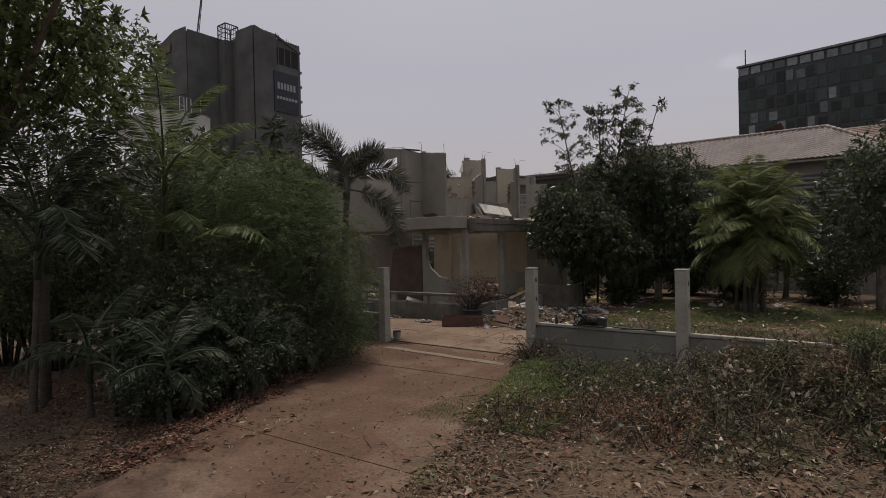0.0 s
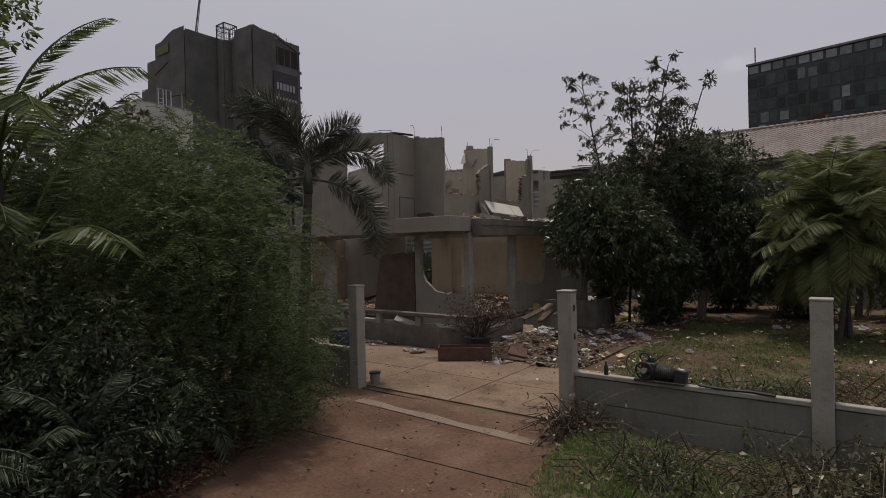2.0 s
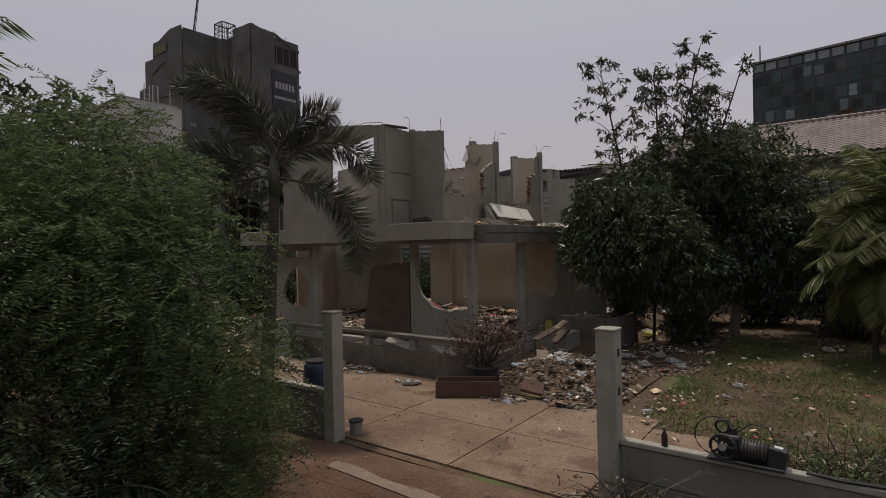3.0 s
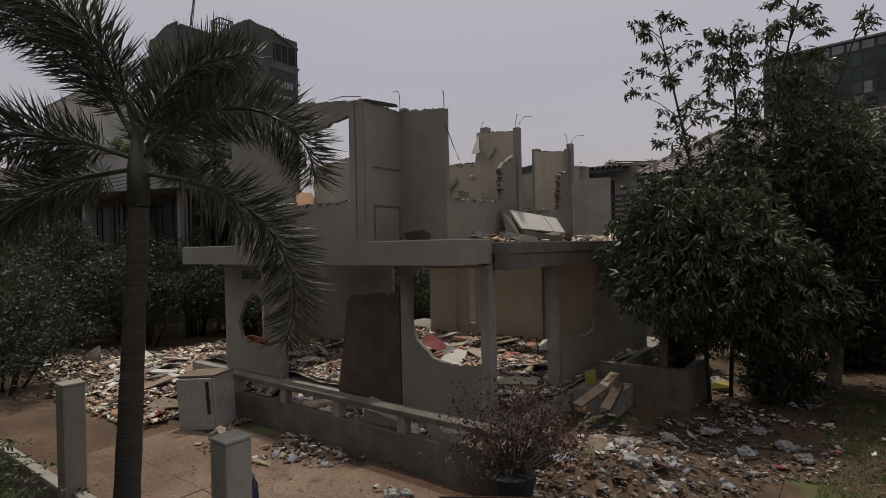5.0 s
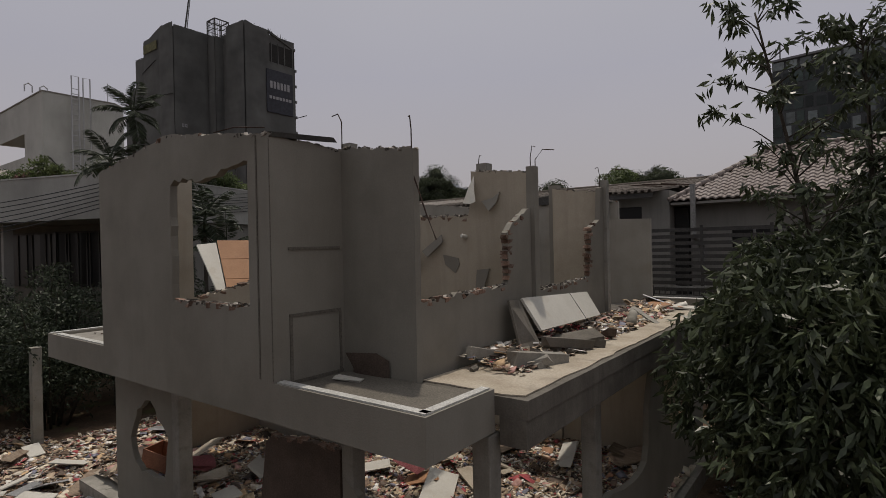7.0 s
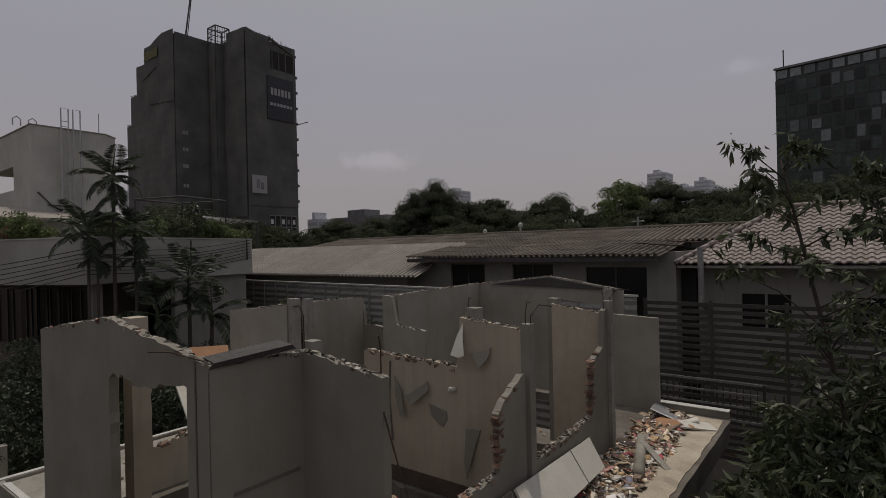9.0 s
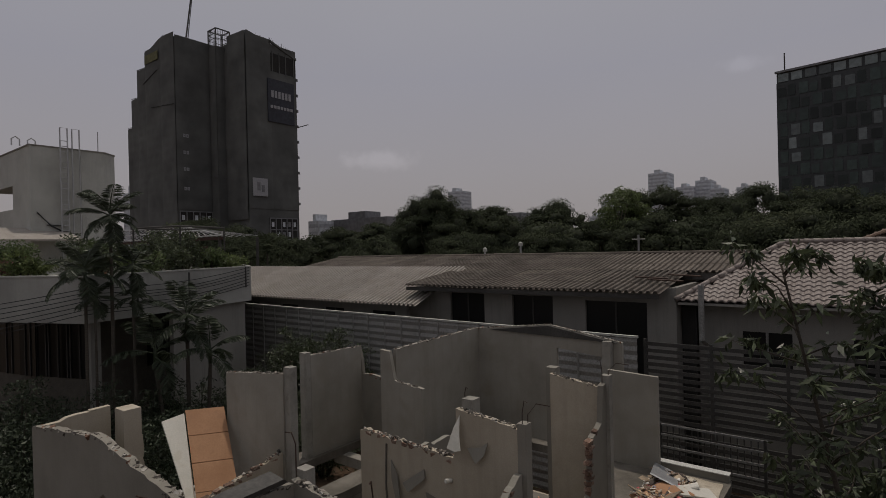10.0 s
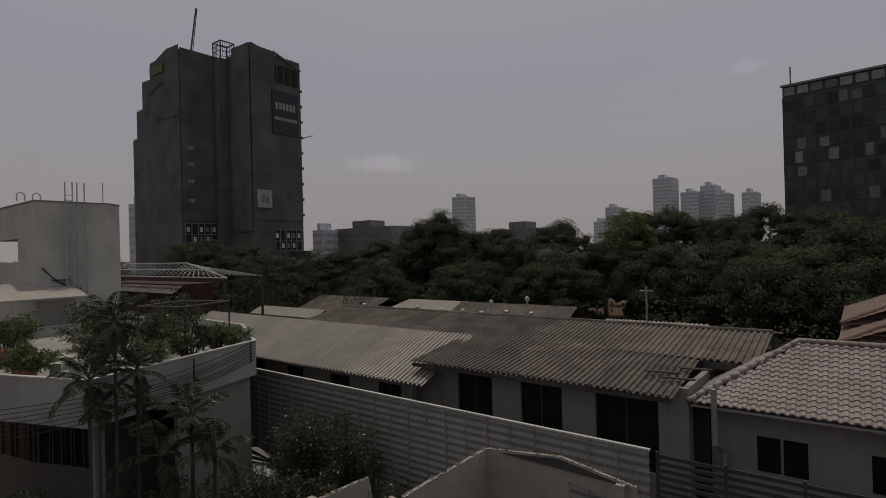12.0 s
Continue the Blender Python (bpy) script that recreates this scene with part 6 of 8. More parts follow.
def palm(name, base, top, trunk_r, fronds, length, llen, leaf, label, plume=False, el=(10, 75), droop=(1.0, 1.9), n=60, stems=((0, 0),), group="", width=0.07, seed=1, az0=0, plan=(), bow=(0, 0)):
    """A feather palm; stems gives offsets of its trunks, plan the fronds of the first one (azimuth, rise, length, droop)."""
    t = thing(name, base, label, "palm", group)
    rnd = random.Random(seed)
    for k, (dx, dy) in enumerate(stems):
        h = top - base[2] - (0 if k == 0 else rnd.uniform(.1, .45) * (top - base[2]))
        lean = (rnd.uniform(-.12, .12) * h, rnd.uniform(-.12, .12) * h) if k else bow
        b = (base[0] + dx, base[1] + dy, base[2] - .1)
        c = (b[0] + lean[0], b[1] + lean[1], base[2] + h)
        g = Geo()
        ring = 16
        g.tube([(b[0] + (c[0] - b[0]) * i / ring, b[1] + (c[1] - b[1]) * i / ring, b[2] + (c[2] - b[2]) * i / ring) for i in range(ring + 1)], [trunk_r * (1.35 - .55 * (i / ring) ** .6 + .05 * (i % 2)) for i in range(ring + 1)], 12)
        part("trunk", g, 'palmbark', t, smooth=True)
        part("crownshaft", Geo().tube([c, (c[0], c[1], c[2] + .35), (c[0], c[1], c[2] + .7)], [trunk_r * .95, trunk_r * .9, trunk_r * .35], 10), leaf, t, smooth=True)
        m = len(plan) if plan else fronds if k == 0 else max(4, int(fronds * .6))
        for i in range(m):
            e = el[0] + (el[1] - el[0]) * (i + .5) / m
            az = az0 + i * 137.5 + rnd.uniform(-12, 12)
            dr = droop[0] + (droop[1] - droop[0]) * (1 - (i + .5) / m) * rnd.uniform(.8, 1.15)
            reach = length * rnd.uniform(.85, 1.1)
            if plan:
                az, e, reach, dr = plan[i]
            pts, P, D, L = frond_points((c[0], c[1], c[2] + .3 + .3 * i / m), az, e, reach, dr, n, llen, plume)
            fr = part("frond", leaf_mesh("frond", P, D, L, width, RNG, fold=.12), leaf, t)
            ra = Geo().tube([tuple(p) for p in pts], [.022 * (1 - j / 15) + .003 for j in range(len(pts))], 5)
            part("rachis", ra, leaf, fr, smooth=True)
    return t


def feather_bush(name, base, stems, height, spread, n, leaf, label, leaf_len=.10, group="", low=.15):
    """A tall shrub of many wands with fine feathery leaves."""
    t = thing(name, base, label, "bush", group)
    rnd = random.Random(int(abs(base[0] * 31 + base[1] * 17)))
    g = Geo()
    wands = []
    for i in range(stems):
        a = rnd.uniform(0, 2 * math.pi)
        r = spread * math.sqrt(rnd.random())
        h = height * rnd.uniform(.55, 1.0) * (1 - .35 * (r / spread) ** 2)
        b = Vector((base[0] + r * .25 * math.cos(a), base[1] + r * .25 * math.sin(a), base[2]))
        e = Vector((base[0] + r * math.cos(a), base[1] + r * math.sin(a), base[2] + h))
        m = b.lerp(e, .5) + Vector((0, 0, h * .12))
        pts = [b, b.lerp(m, .6), m, m.lerp(e, .6), e]
        g.tube(pts, [.035, .03, .022, .014, .006], 5)
        wands.append(np.array([list(p) for p in pts]))
    part("stemwork", g, 'stem', t, smooth=True)
    k = n // stems
    sprays, dirs = [], []
    for w in wands:
        u = RNG.uniform(low, 1.0, k // 9) ** .75 * 4
        i = np.clip(u.astype(int), 0, 3)
        f = (u - i)[:, None]
        p = w[i] * (1 - f) + w[i + 1] * f
        d = RNG.normal(size=p.shape)
        d[:, 2] = d[:, 2] * .35 + .1
        d /= np.linalg.norm(d, axis=1, keepdims=True)
        sprays.append(p), dirs.append(d)
    p, d = np.concatenate(sprays), np.concatenate(dirs)
    m = len(p)
    reach = spread * .42
    s = np.tile(np.linspace(.1, 1, 9), m)[:, None]
    P = np.repeat(p, 9, 0) + np.repeat(d, 9, 0) * s * reach
    P[:, 2] -= (s[:, 0] ** 2) * reach * .35
    D = np.repeat(d, 9, 0) * .5 + RNG.normal(size=P.shape) * .8
    me = leaf_mesh("foliage", P, D, leaf_len, .34, RNG)
    part("foliage", me, leaf, t)
    return t


# forecourt palm beside the gate, with plume-like drooping fronds
palm("foxtail_palm", (-9.43, 10.17, 0), 3.75, .1, 10, 2.4, .42, 'leaf_foxtail', "foxtail palm with bushy drooping plume fronds", plume=True, n=430, width=.04, seed=5, bow=(.2, .15),
     plan=((40, -8, 2.35, 2.0), (206, -4, 2.0, .7), (34, 46, 2.1, 2.5), (222, 20, 1.8, .8), (140, 40, 1.7, 1.9), (48, 72, 1.45, 1.4), (214, 64, 2.2, 1.1), (236, 80, 2.0, 1.5)))
# mango trees and the sparse tall tree beside the house
broadleaf("mango_tree", (-7.5, 20.2, 0.1), (-7.35, 19.9, 1.7), [(-6.95, 18.8, 3.75, .95, 1.0, .95), (-6.3, 18.9, 3.2, 1.3, 1.2, 1.3), (-7.4, 19.5, 3.0, 1.1, 1.1, 1.2), (-6.4, 19.9, 3.9, 1.4, 1.3, 1.1), (-5.6, 19.6, 2.7, 1.2, 1.2, 1.2), (-6.7, 18.3, 2.6, 1.0, .9, .9), (-6.2, 20.3, 1.9, 1.3, 1.0, .8), (-5.2, 20.4, 2.0, 1.2, 1.0, 1.0), (-7.0, 20.5, 4.3, .85, .8, .75), (-6.1, 20.8, 4.65, .9, .8, .8)], 3300, 10, .185, .26, 'leaf_mango', "dense dark mango tree with drooping glossy leaves", .12, 160, 1.1)
broadleaf("mango_tree", (-4.6, 23.2, 0), (-4.5, 23.1, 1.7), [(-4.7, 22.8, 4.6, 1.5, 1.4, 1.2), (-3.4, 23.0, 4.1, 1.7, 1.6, 1.6), (-5.6, 23.2, 3.3, 1.3, 1.3, 1.4), (-4.0, 22.4, 3.0, 1.7, 1.3, 1.4), (-3.9, 23.2, 5.5, 1.0, 1.0, .8), (-2.6, 23.8, 2.8, 1.4, 1.4, 1.4), (-5.0, 22.6, 1.9, 1.5, 1.1, 1.0), (-3.0, 22.6, 1.8, 1.6, 1.1, 1.0)], 2700, 10, .185, .26, 'leaf_mango', "broad dark mango tree shading the yard", .16, 160, 1.1)


def tufted_tree(name, base, leaders, label, size=.17):
    """A thin tree: leaders (points, spread, tufts), side branches, and drooping leaf tufts at their ends."""
    t = thing(name, base, label, "tree")
    rnd = random.Random(14)
    P, D = [], []
    for pts, spread, tufts in leaders:
        pts = [Vector(p) for p in pts]
        g = Geo()
        path = [pts[int(i // 4)].lerp(pts[min(int(i // 4) + 1, len(pts) - 1)], (i % 4) / 4) for i in range(4 * (len(pts) - 1) + 1)]
        g.tube(path, [.045 * (1 - .8 * i / len(path)) for i in range(len(path))], 7)
        part("leader", g, 'stem', t, smooth=True)
        for i in range(tufts):
            s = .3 + .7 * (i + .5) / tufts
            k = min(int(s * (len(path) - 1)), len(path) - 2)
            a = path[k].lerp(path[k + 1], rnd.random())
            az = i * 2.4 + rnd.uniform(-.5, .5)
            r = spread * (1.15 - .75 * s) * rnd.uniform(.55, 1.1)
            e = a + Vector((r * math.cos(az), r * math.sin(az) * .8, r * rnd.uniform(.25, .9)))
            g = Geo()
            limb(g, a, e, .013, .005, .12, 4)
            part("side_branch", g, 'stem', t, smooth=True)
            for q in [e] + [a.lerp(e, rnd.uniform(.5, .9)) + Vector((rnd.gauss(0, .1), rnd.gauss(0, .1), rnd.gauss(.04, .06))) for _ in range(2)]:
                for _ in range(rnd.randint(9, 17)):
                    P.append((q.x + rnd.gauss(0, .05), q.y + rnd.gauss(0, .05), q.z + rnd.gauss(0, .04)))
                    D.append((rnd.gauss(0, .7), rnd.gauss(0, .7), rnd.gauss(-.75, .5)))
    part("crown", leaf_mesh("crown", np.array(P), np.array(D), size, .3, RNG), 'leaf_mango', t)
    return t


tufted_tree("sparse_tree", (-6.6, 20.3, 0), [([(-6.6, 20.4, 0), (-6.75, 20.1, 4.6), (-7.02, 20.0, 6.1), (-7.36, 20.0, 7.85)], 1.35, 26), ([(-6.3, 21.0, 0), (-6.12, 21.2, 5.4), (-6.15, 21.2, 6.7), (-6.22, 21.2, 7.75)], 1.0, 26), ([(-5.9, 21.4, 0), (-5.6, 21.3, 5.0), (-5.3, 21.2, 6.6), (-4.98, 21.2, 8.2)], 1.15, 34), ([(-5.9, 21.5, 0), (-5.4, 21.6, 4.6), (-4.5, 21.6, 6.0), (-3.9, 21.6, 7.9)], .8, 7)], "tall thin tree with sparse drooping leaf tufts")
broadleaf("leafy_tree", (-5.2, 22.4, 0), (-5.2, 22.2, 3.6), [(-5.1, 21.9, 6.1, .7, .7, .9), (-5.6, 22.0, 5.3, 1.0, .9, .9), (-4.6, 22.3, 5.6, .8, .8, .8), (-4.9, 22.0, 6.9, .5, .5, .6), (-6.0, 21.4, 4.5, .9, .8, .7), (-5.0, 21.2, 4.6, 1.1, .9, .8), (-4.2, 21.2, 5.2, .9, .8, .8)], 900, 9, .15, .27, 'leaf_mango', "leafy tree crowded between the mango trees", .06, 90, .9)
broadleaf("mango_tree", (2.6, 22.5, 0), (2.7, 22.4, 1.8), [(2.4, 22.0, 4.0, 1.6, 1.5, 1.5), (3.6, 22.4, 5.0, 1.8, 1.7, 1.4), (2.2, 22.4, 2.6, 1.5, 1.4, 1.3), (4.6, 22.8, 3.4, 1.9, 1.8, 1.9)], 1300, 10, .21, .27, 'leaf_mango', "large leafy mango tree at the yard edge", .16, 60, .6)
broadleaf("yard_tree", (-0.3, 25.8, 0), (-.3, 25.8, 1.4), [(-1.6, 25.8, 2.4, 1.8, 1.2, 1.5), (.6, 25.8, 2.5, 1.9, 1.2, 1.6), (2.6, 26.2, 2.2, 1.6, 1.2, 1.4), (-3.2, 26.2, 2.2, 1.4, 1.1, 1.4), (0, 26, 3.6, 1.3, 1.1, .9)], 1100, 9, .2, .3, 'leaf_mango', "dark leafy tree along the back fence", .12, 40, .5)
for bx, by, h, sp, n in ((-6.0, 25.3, 2.6, 1.3, 7000), (-4.0, 25.8, 2.8, 1.5, 8000), (-1.6, 24.6, 2.4, 1.5, 8000), (1.2, 24.4, 2.6, 1.5, 8000), (4.0, 24.6, 2.8, 1.6, 8000), (6.2, 23, 3.2, 1.7, 8000), (-5.4, 21.2, 1.1, .7, 2600), (-7.9, 23.4, 2.2, 1.0, 5000)):
    feather_bush("understorey_shrub", (bx, by, 0), 14, h, sp, n, 'leaf_mango', "dark shrub under the garden trees", .16, "garden understorey", .05)
for bx, by, h, sp, n, lf in ((.2, 9.6, .8, .6, 5000, 'leaf_weed'), (1.1, 9.3, 1.15, .65, 5200, 'leaf_weed'), (2.0, 9.2, 1.2, .7, 5600, 'leaf_weed'), (2.9, 9.3, 1.3, .8, 6000, 'leaf_weed'), (2.3, 9.95, 1.7, .6, 8000, 'leaf_bush'), (3.3, 10.0, 1.6, .7, 8000, 'leaf_bush'), (3.9, 9.2, 1.3, .8, 5600, 'leaf_weed'), (.6, 12.1, .5, .5, 2200, 'leaf_weed')):
    feather_bush("roadside_weed", (bx, by, 0), 14, h, sp, n, lf, "wilting tall weeds beside the boundary wall", .07, "roadside weeds", .05)
# clump palm in the garden
palm("garden_palm", (-.9, 20.5, 0), 3.2, .055, 24, 1.8, .55, 'leaf_yellow', "bushy yellow-green palm clump with drooping leaves", el=(-30, 80), droop=(.8, 1.7), n=120, stems=((0, 0), (.4, .2), (-.4, .25), (.15, -.4), (-.15, -.2), (.3, .5)), width=.04, seed=8)
# roadside thicket left of the drive


def plume_bush(base, clumps, sprays, leaf, label, length=.5, leaflet=.06):
    """A feathery-leaved shrub: stems up into cushions of outward-drooping twin-rowed sprays."""
    t = thing("feathery_bush", base, label, "bush", "roadside thicket")
    rnd = random.Random(int(abs(base[0] * 57 + base[1] * 13)))
    random.seed(rnd.randrange(999))
    for c in clumps:
        for _ in range(2):
            g = Geo()
            limb(g, (base[0] + rnd.uniform(-.3, .3), base[1] + rnd.uniform(-.3, .3), 0), (c[0] + rnd.uniform(-.3, .3) * c[3], c[1] + rnd.uniform(-.3, .3) * c[4], c[2] + .4 * c[5]), .03, .006, .14, 6)
            part("stem", g, 'stem', t, smooth=True)
    w = np.array([c[3] * c[4] * c[5] for c in clumps]) ** .75
    p, d = zip(*[ball(max(1, int(sprays * 1.15 * q / w.sum())), c[:3], c[3:], .38) for c, q in zip(clumps, w)])
    p, d = np.concatenate(p), np.concatenate(d)
    k, m = 13, len(p)
    d = d * np.array([1, 1, .45]) + RNG.normal(0, .35, d.shape)
    d /= np.linalg.norm(d, axis=1, keepdims=True)
    side = np.cross(d, np.array([0, 0, 1.0]) + RNG.normal(0, .3, d.shape))
    side /= np.linalg.norm(side, axis=1, keepdims=True)
    L = length * RNG.uniform(.6, 1.25, (m, 1, 1))
    u = np.linspace(.12, 1, k)[None, :, None]
    q = p[:, None] + d[:, None] * u * L - np.array([0, 0, 1.0]) * (u ** 2) * L * .45
    P = np.concatenate([q, q]).reshape(-1, 3)
    D = np.concatenate([side[:, None] * 1.0 + d[:, None] * .5 + 0 * u, -side[:, None] + d[:, None] * .5 + 0 * u]).reshape(-1, 3) + RNG.normal(0, .18, (len(P), 3))
    part("foliage", leaf_mesh("foliage", P, D, leaflet, .26, RNG), leaf, t)
    return t


plume_bush((-8.2, 7.6, 0), [(-8.2, 7.3, 3.5, 1.1, 1.0, .8), (-7.5, 7.0, 2.8, .8, .8, .7), (-9.0, 7.0, 2.9, 1.1, 1.0, .9), (-7.6, 7.6, 3.4, .6, .6, .6), (-7.1, 7.2, 2.0, .6, .6, .6), (-8.4, 7.3, 4.25, .6, .6, .4), (-9.7, 6.7, 3.8, .9, .9, .6), (-6.95, 7.7, 2.7, .65, .6, .6), (-7.0, 8.0, 1.7, .6, .6, .6)], 2900, 'leaf_bush', "tall feathery-leaved shrub crowding the drive")
plume_bush((-7.5, 6.5, 0), [(-7.7, 6.5, 1.6, .9, .9, .6), (-7.2, 6.3, 1.1, .7, .7, .5), (-7.1, 7.3, 1.0, .5, .6, .5), (-8.4, 6.3, 2.2, .9, .9, .7)], 1000, 'leaf_shrub', "lower feathery shrub at the drive edge")
plume_bush((-8.2, 9.0, 0), [(-8.5, 8.5, 1.7, .7, .7, .6), (-7.8, 8.6, 1.1, .5, .5, .5), (-7.4, 8.2, .8, .6, .6, .45), (-6.9, 7.7, .7, .5, .5, .4)], 900, 'leaf_bush', "feathery shrub beside the boundary wall")
for bx, by, st, h, sp, n in ((-6.6, 4.1, 16, 1.1, .75, 12000), (-7.5, 4.4, 16, 1.5, .9, 13000), (-6.5, 5.0, 16, 1.3, .8, 13000), (-6.9, 6.0, 16, 1.5, .8, 12000), (-8.0, 5.2, 22, 3.0, 1.2, 26000), (-12.2, 4.4, 24, 5.2, 1.7, 30000), (-10.4, 5.9, 20, 4.7, 1.3, 24000), (-13.6, 3.9, 18, 3.2, 1.6, 14000), (-11.8, 6.6, 14, 3.6, 1.6, 12000), (-6.9, 5.7, 18, 1.9, .9, 14000), (-9.2, 5.3, 18, 3.4, 1.2, 16000), (-10.6, 8.4, 16, 3.0, 1.2, 12000)):
    low_one = h < 2
    feather_bush("roadside_shrub", (bx, by, 0), st, h, sp, int(n * (.6 if low_one else .7)), 'leaf_palm' if low_one else 'leaf_shrub', "low dark shrub at the drive edge" if low_one else "dark roadside shrub with small leaves", .075 if low_one else .085, group="roadside thicket")
for bx, by, sd in ((-7.9, 4.6, 41), (-6.8, 4.3, 42), (-7.4, 5.6, 43), (-9.6, 4.9, 44), (-6.5, 5.3, 45), (-7.0, 6.6, 46), (-8.6, 5.6, 47), (-6.2, 3.9, 48), (-7.3, 5.0, 49), (-8.6, 4.2, 50)):
    palm("areca_palm", (bx, by, 0), .3 + .05 * (sd % 5), .035, 9, .9, .22, 'leaf_palm', "low areca palm with arching feather fronds", el=(0, 78), droop=(.8, 1.8), n=54, width=.06, seed=sd, group="roadside thicket")
palm("areca_palm", (-8.9, 3.2, 0), 2.6, .05, 8, 2.1, .42, 'leaf_palm', "areca palm with arching feather fronds", el=(25, 80), droop=(.6, 1.4), n=54, stems=((0, 0), (.3, -.25), (-.35, .15)), width=.075, seed=3)
palm("areca_palm", (-9.0, 5.3, 0), 3.6, .05, 8, 2.3, .42, 'leaf_light', "areca palm with arching feather fronds", el=(32, 82), droop=(.6, 1.5), n=54, stems=((0, 0), (.3, .2), (-.3, -.2)), width=.09, seed=13)
palm("areca_palm", (-7.6, 3.4, 0), .5, .05, 7, 1.2, .3, 'leaf_palm', "low areca palm with arching feather fronds", el=(5, 70), droop=(.8, 1.7), n=40, stems=((0, 0), (.3, .2)), width=.09, seed=23)
# Nearest high clumps stay out of view, added to shade thicket and drive edge.
broadleaf("roadside_tree", (-10.8, 2.9, 0), (-10.2, 2.9, 4.2), [(-8.9, 3.1, 6.4, 1.5, 1.3, .9), (-7.8, 2.9, 7.3, 1.2, 1.1, .7), (-9.6, 3.8, 5.4, 1.4, 1.2, .9), (-10.6, 2.6, 7.2, 1.6, 1.5, 1.0), (-8.6, 2.4, 5.2, .9, .9, .7), (-7.2, 1.5, 6.2, 1.3, 1.2, .8), (-9.0, .5, 6.6, 1.6, 1.4, .9), (-11, 5, 6.4, 1.5, 1.4, 1.0), (-6.6, -.2, 5.8, 1.3, 1.3, .8), (-6.0, 2.0, 7.4, 1.7, 1.6, .8), (-4.9, 3.2, 7.9, 1.5, 1.5, .7), (-6.6, 4.4, 8.2, 1.5, 1.4, .7), (-8.4, 3.6, 6.0, 1.2, 1.2, 1.0), (-9.2, 2.2, 4.6, 1.2, 1.2, 1.2)], 2700, 8, .15, .4, 'leaf_light', "leafy roadside tree overhanging the thicket", .15, 110, .4)
broadleaf("roadside_tree", (-12.2, 5.4, 0), (-12.1, 5.4, 1.4), [(-11.6, 5.0, 2.2, 1.4, 1.2, 1.3), (-12.8, 4.6, 1.9, 1.5, 1.2, 1.5), (-11.9, 5.6, 3.8, 1.5, 1.3, 1.2), (-13.4, 5.0, 3.9, 1.5, 1.3, 1.4), (-10.7, 6.0, 1.5, 1.2, 1.1, 1.2), (-14.2, 4.4, 2.2, 1.4, 1.2, 1.8), (-12.6, 4.9, 5.2, 1.3, 1.2, .9)], 1700, 8, .17, .36, 'leaf_mango', "dense dark tree reaching down to the ground", .12, 60, .5)
broadleaf("roadside_tree", (-13.6, 8.2, 0), (-13.4, 8.2, 2.6), [(-13.0, 8.0, 4.6, 1.7, 1.5, 1.2), (-14.4, 8.6, 5.0, 1.7, 1.5, 1.2), (-12.6, 9.0, 3.4, 1.4, 1.2, 1.1), (-14.0, 7.4, 3.4, 1.8, 1.5, 1.2)], 900, 8, .18, .36, 'leaf_mango', "dark tree behind the boundary wall", .13, 60, .5)
# neighbour's garden below and on the terrace
for bx, by, top, r, nf, ln, ll, sd in ((-25.2, 19.7, 8.95, .055, 14, 1.1, .36, 31), (-25.0, 18.9, 7.25, .05, 12, 1.2, .36, 32), (-25.2, 20.33, 7.3, .055, 11, .95, .32, 36), (-25.0, 19.15, 6.45, .04, 8, .6, .26, 33), (-25.1, 20.28, 6.4, .04, 8, .6, .26, 35)):
    palm("betel_palm", (bx, by, 0), top, r, nf, ln, ll, 'leaf_palm', "slender tall palm rising past the terrace", el=(-25, 78), droop=(.7, 1.6), n=70, width=.075, seed=sd, group="terrace palms")
palm("betel_palm", (-24.5, 21.7, 0), 5.5, .07, 11, 1.5, .42, 'leaf_palm', "bushy palm against the terrace wall", el=(-15, 80), droop=(.6, 1.5), n=60, width=.1, seed=34, group="terrace palms", stems=((0, 0), (.3, .35), (-.2, -.4)))
for k, (bx, by, bz, h, sp, n, lf) in enumerate(((-27.6, 21.6, 7.2, 1.5, .8, 4200, 'leaf_bush'), (-28.4, 23.6, 7.2, 1.9, .9, 5000, 'leaf_mango'), (-29.0, 25.2, 7.2, 1.7, .8, 4200, 'leaf_bush'), (-29.6, 26.2, 7.2, 1.4, .8, 3600, 'leaf_light'), (-30.4, 18.8, 7.3, 1.2, .8, 3600, 'leaf_light'), (-31.8, 18.9, 7.3, 1.1, .7, 3200, 'leaf_red'), (-33.6, 17.9, 7.3, 1.2, .8, 3200, 'leaf_bush'), (-35.0, 17.6, 7.3, 1.3, .9, 3200, 'leaf_yellow'), (-31.6, 23.8, 7.0, 2.6, 1.3, 8000, 'leaf_mango'), (-30.2, 21.0, 7.2, 1.6, .8, 3600, 'leaf_mango'), (-33, 22.2, 7.2, 1.9, 1.0, 4200, 'leaf_bush'), (-36.2, 19.6, 7.4, 1.9, 1.1, 4200, 'leaf_bush'), (-33.8, 25.6, 7.0, 2.8, 1.4, 7000, 'leaf_mango'), (-36.6, 23.0, 7.0, 2.4, 1.3, 6000, 'leaf_mango'), (-39.5, 20.5, 7.0, 2.2, 1.3, 5000, 'leaf_bush'))):
    feather_bush("terrace_shrub", (bx, by, bz), 8, h, sp, int(n * .55), lf, "potted shrub growing on the roof terrace", .15, "terrace shrubs")
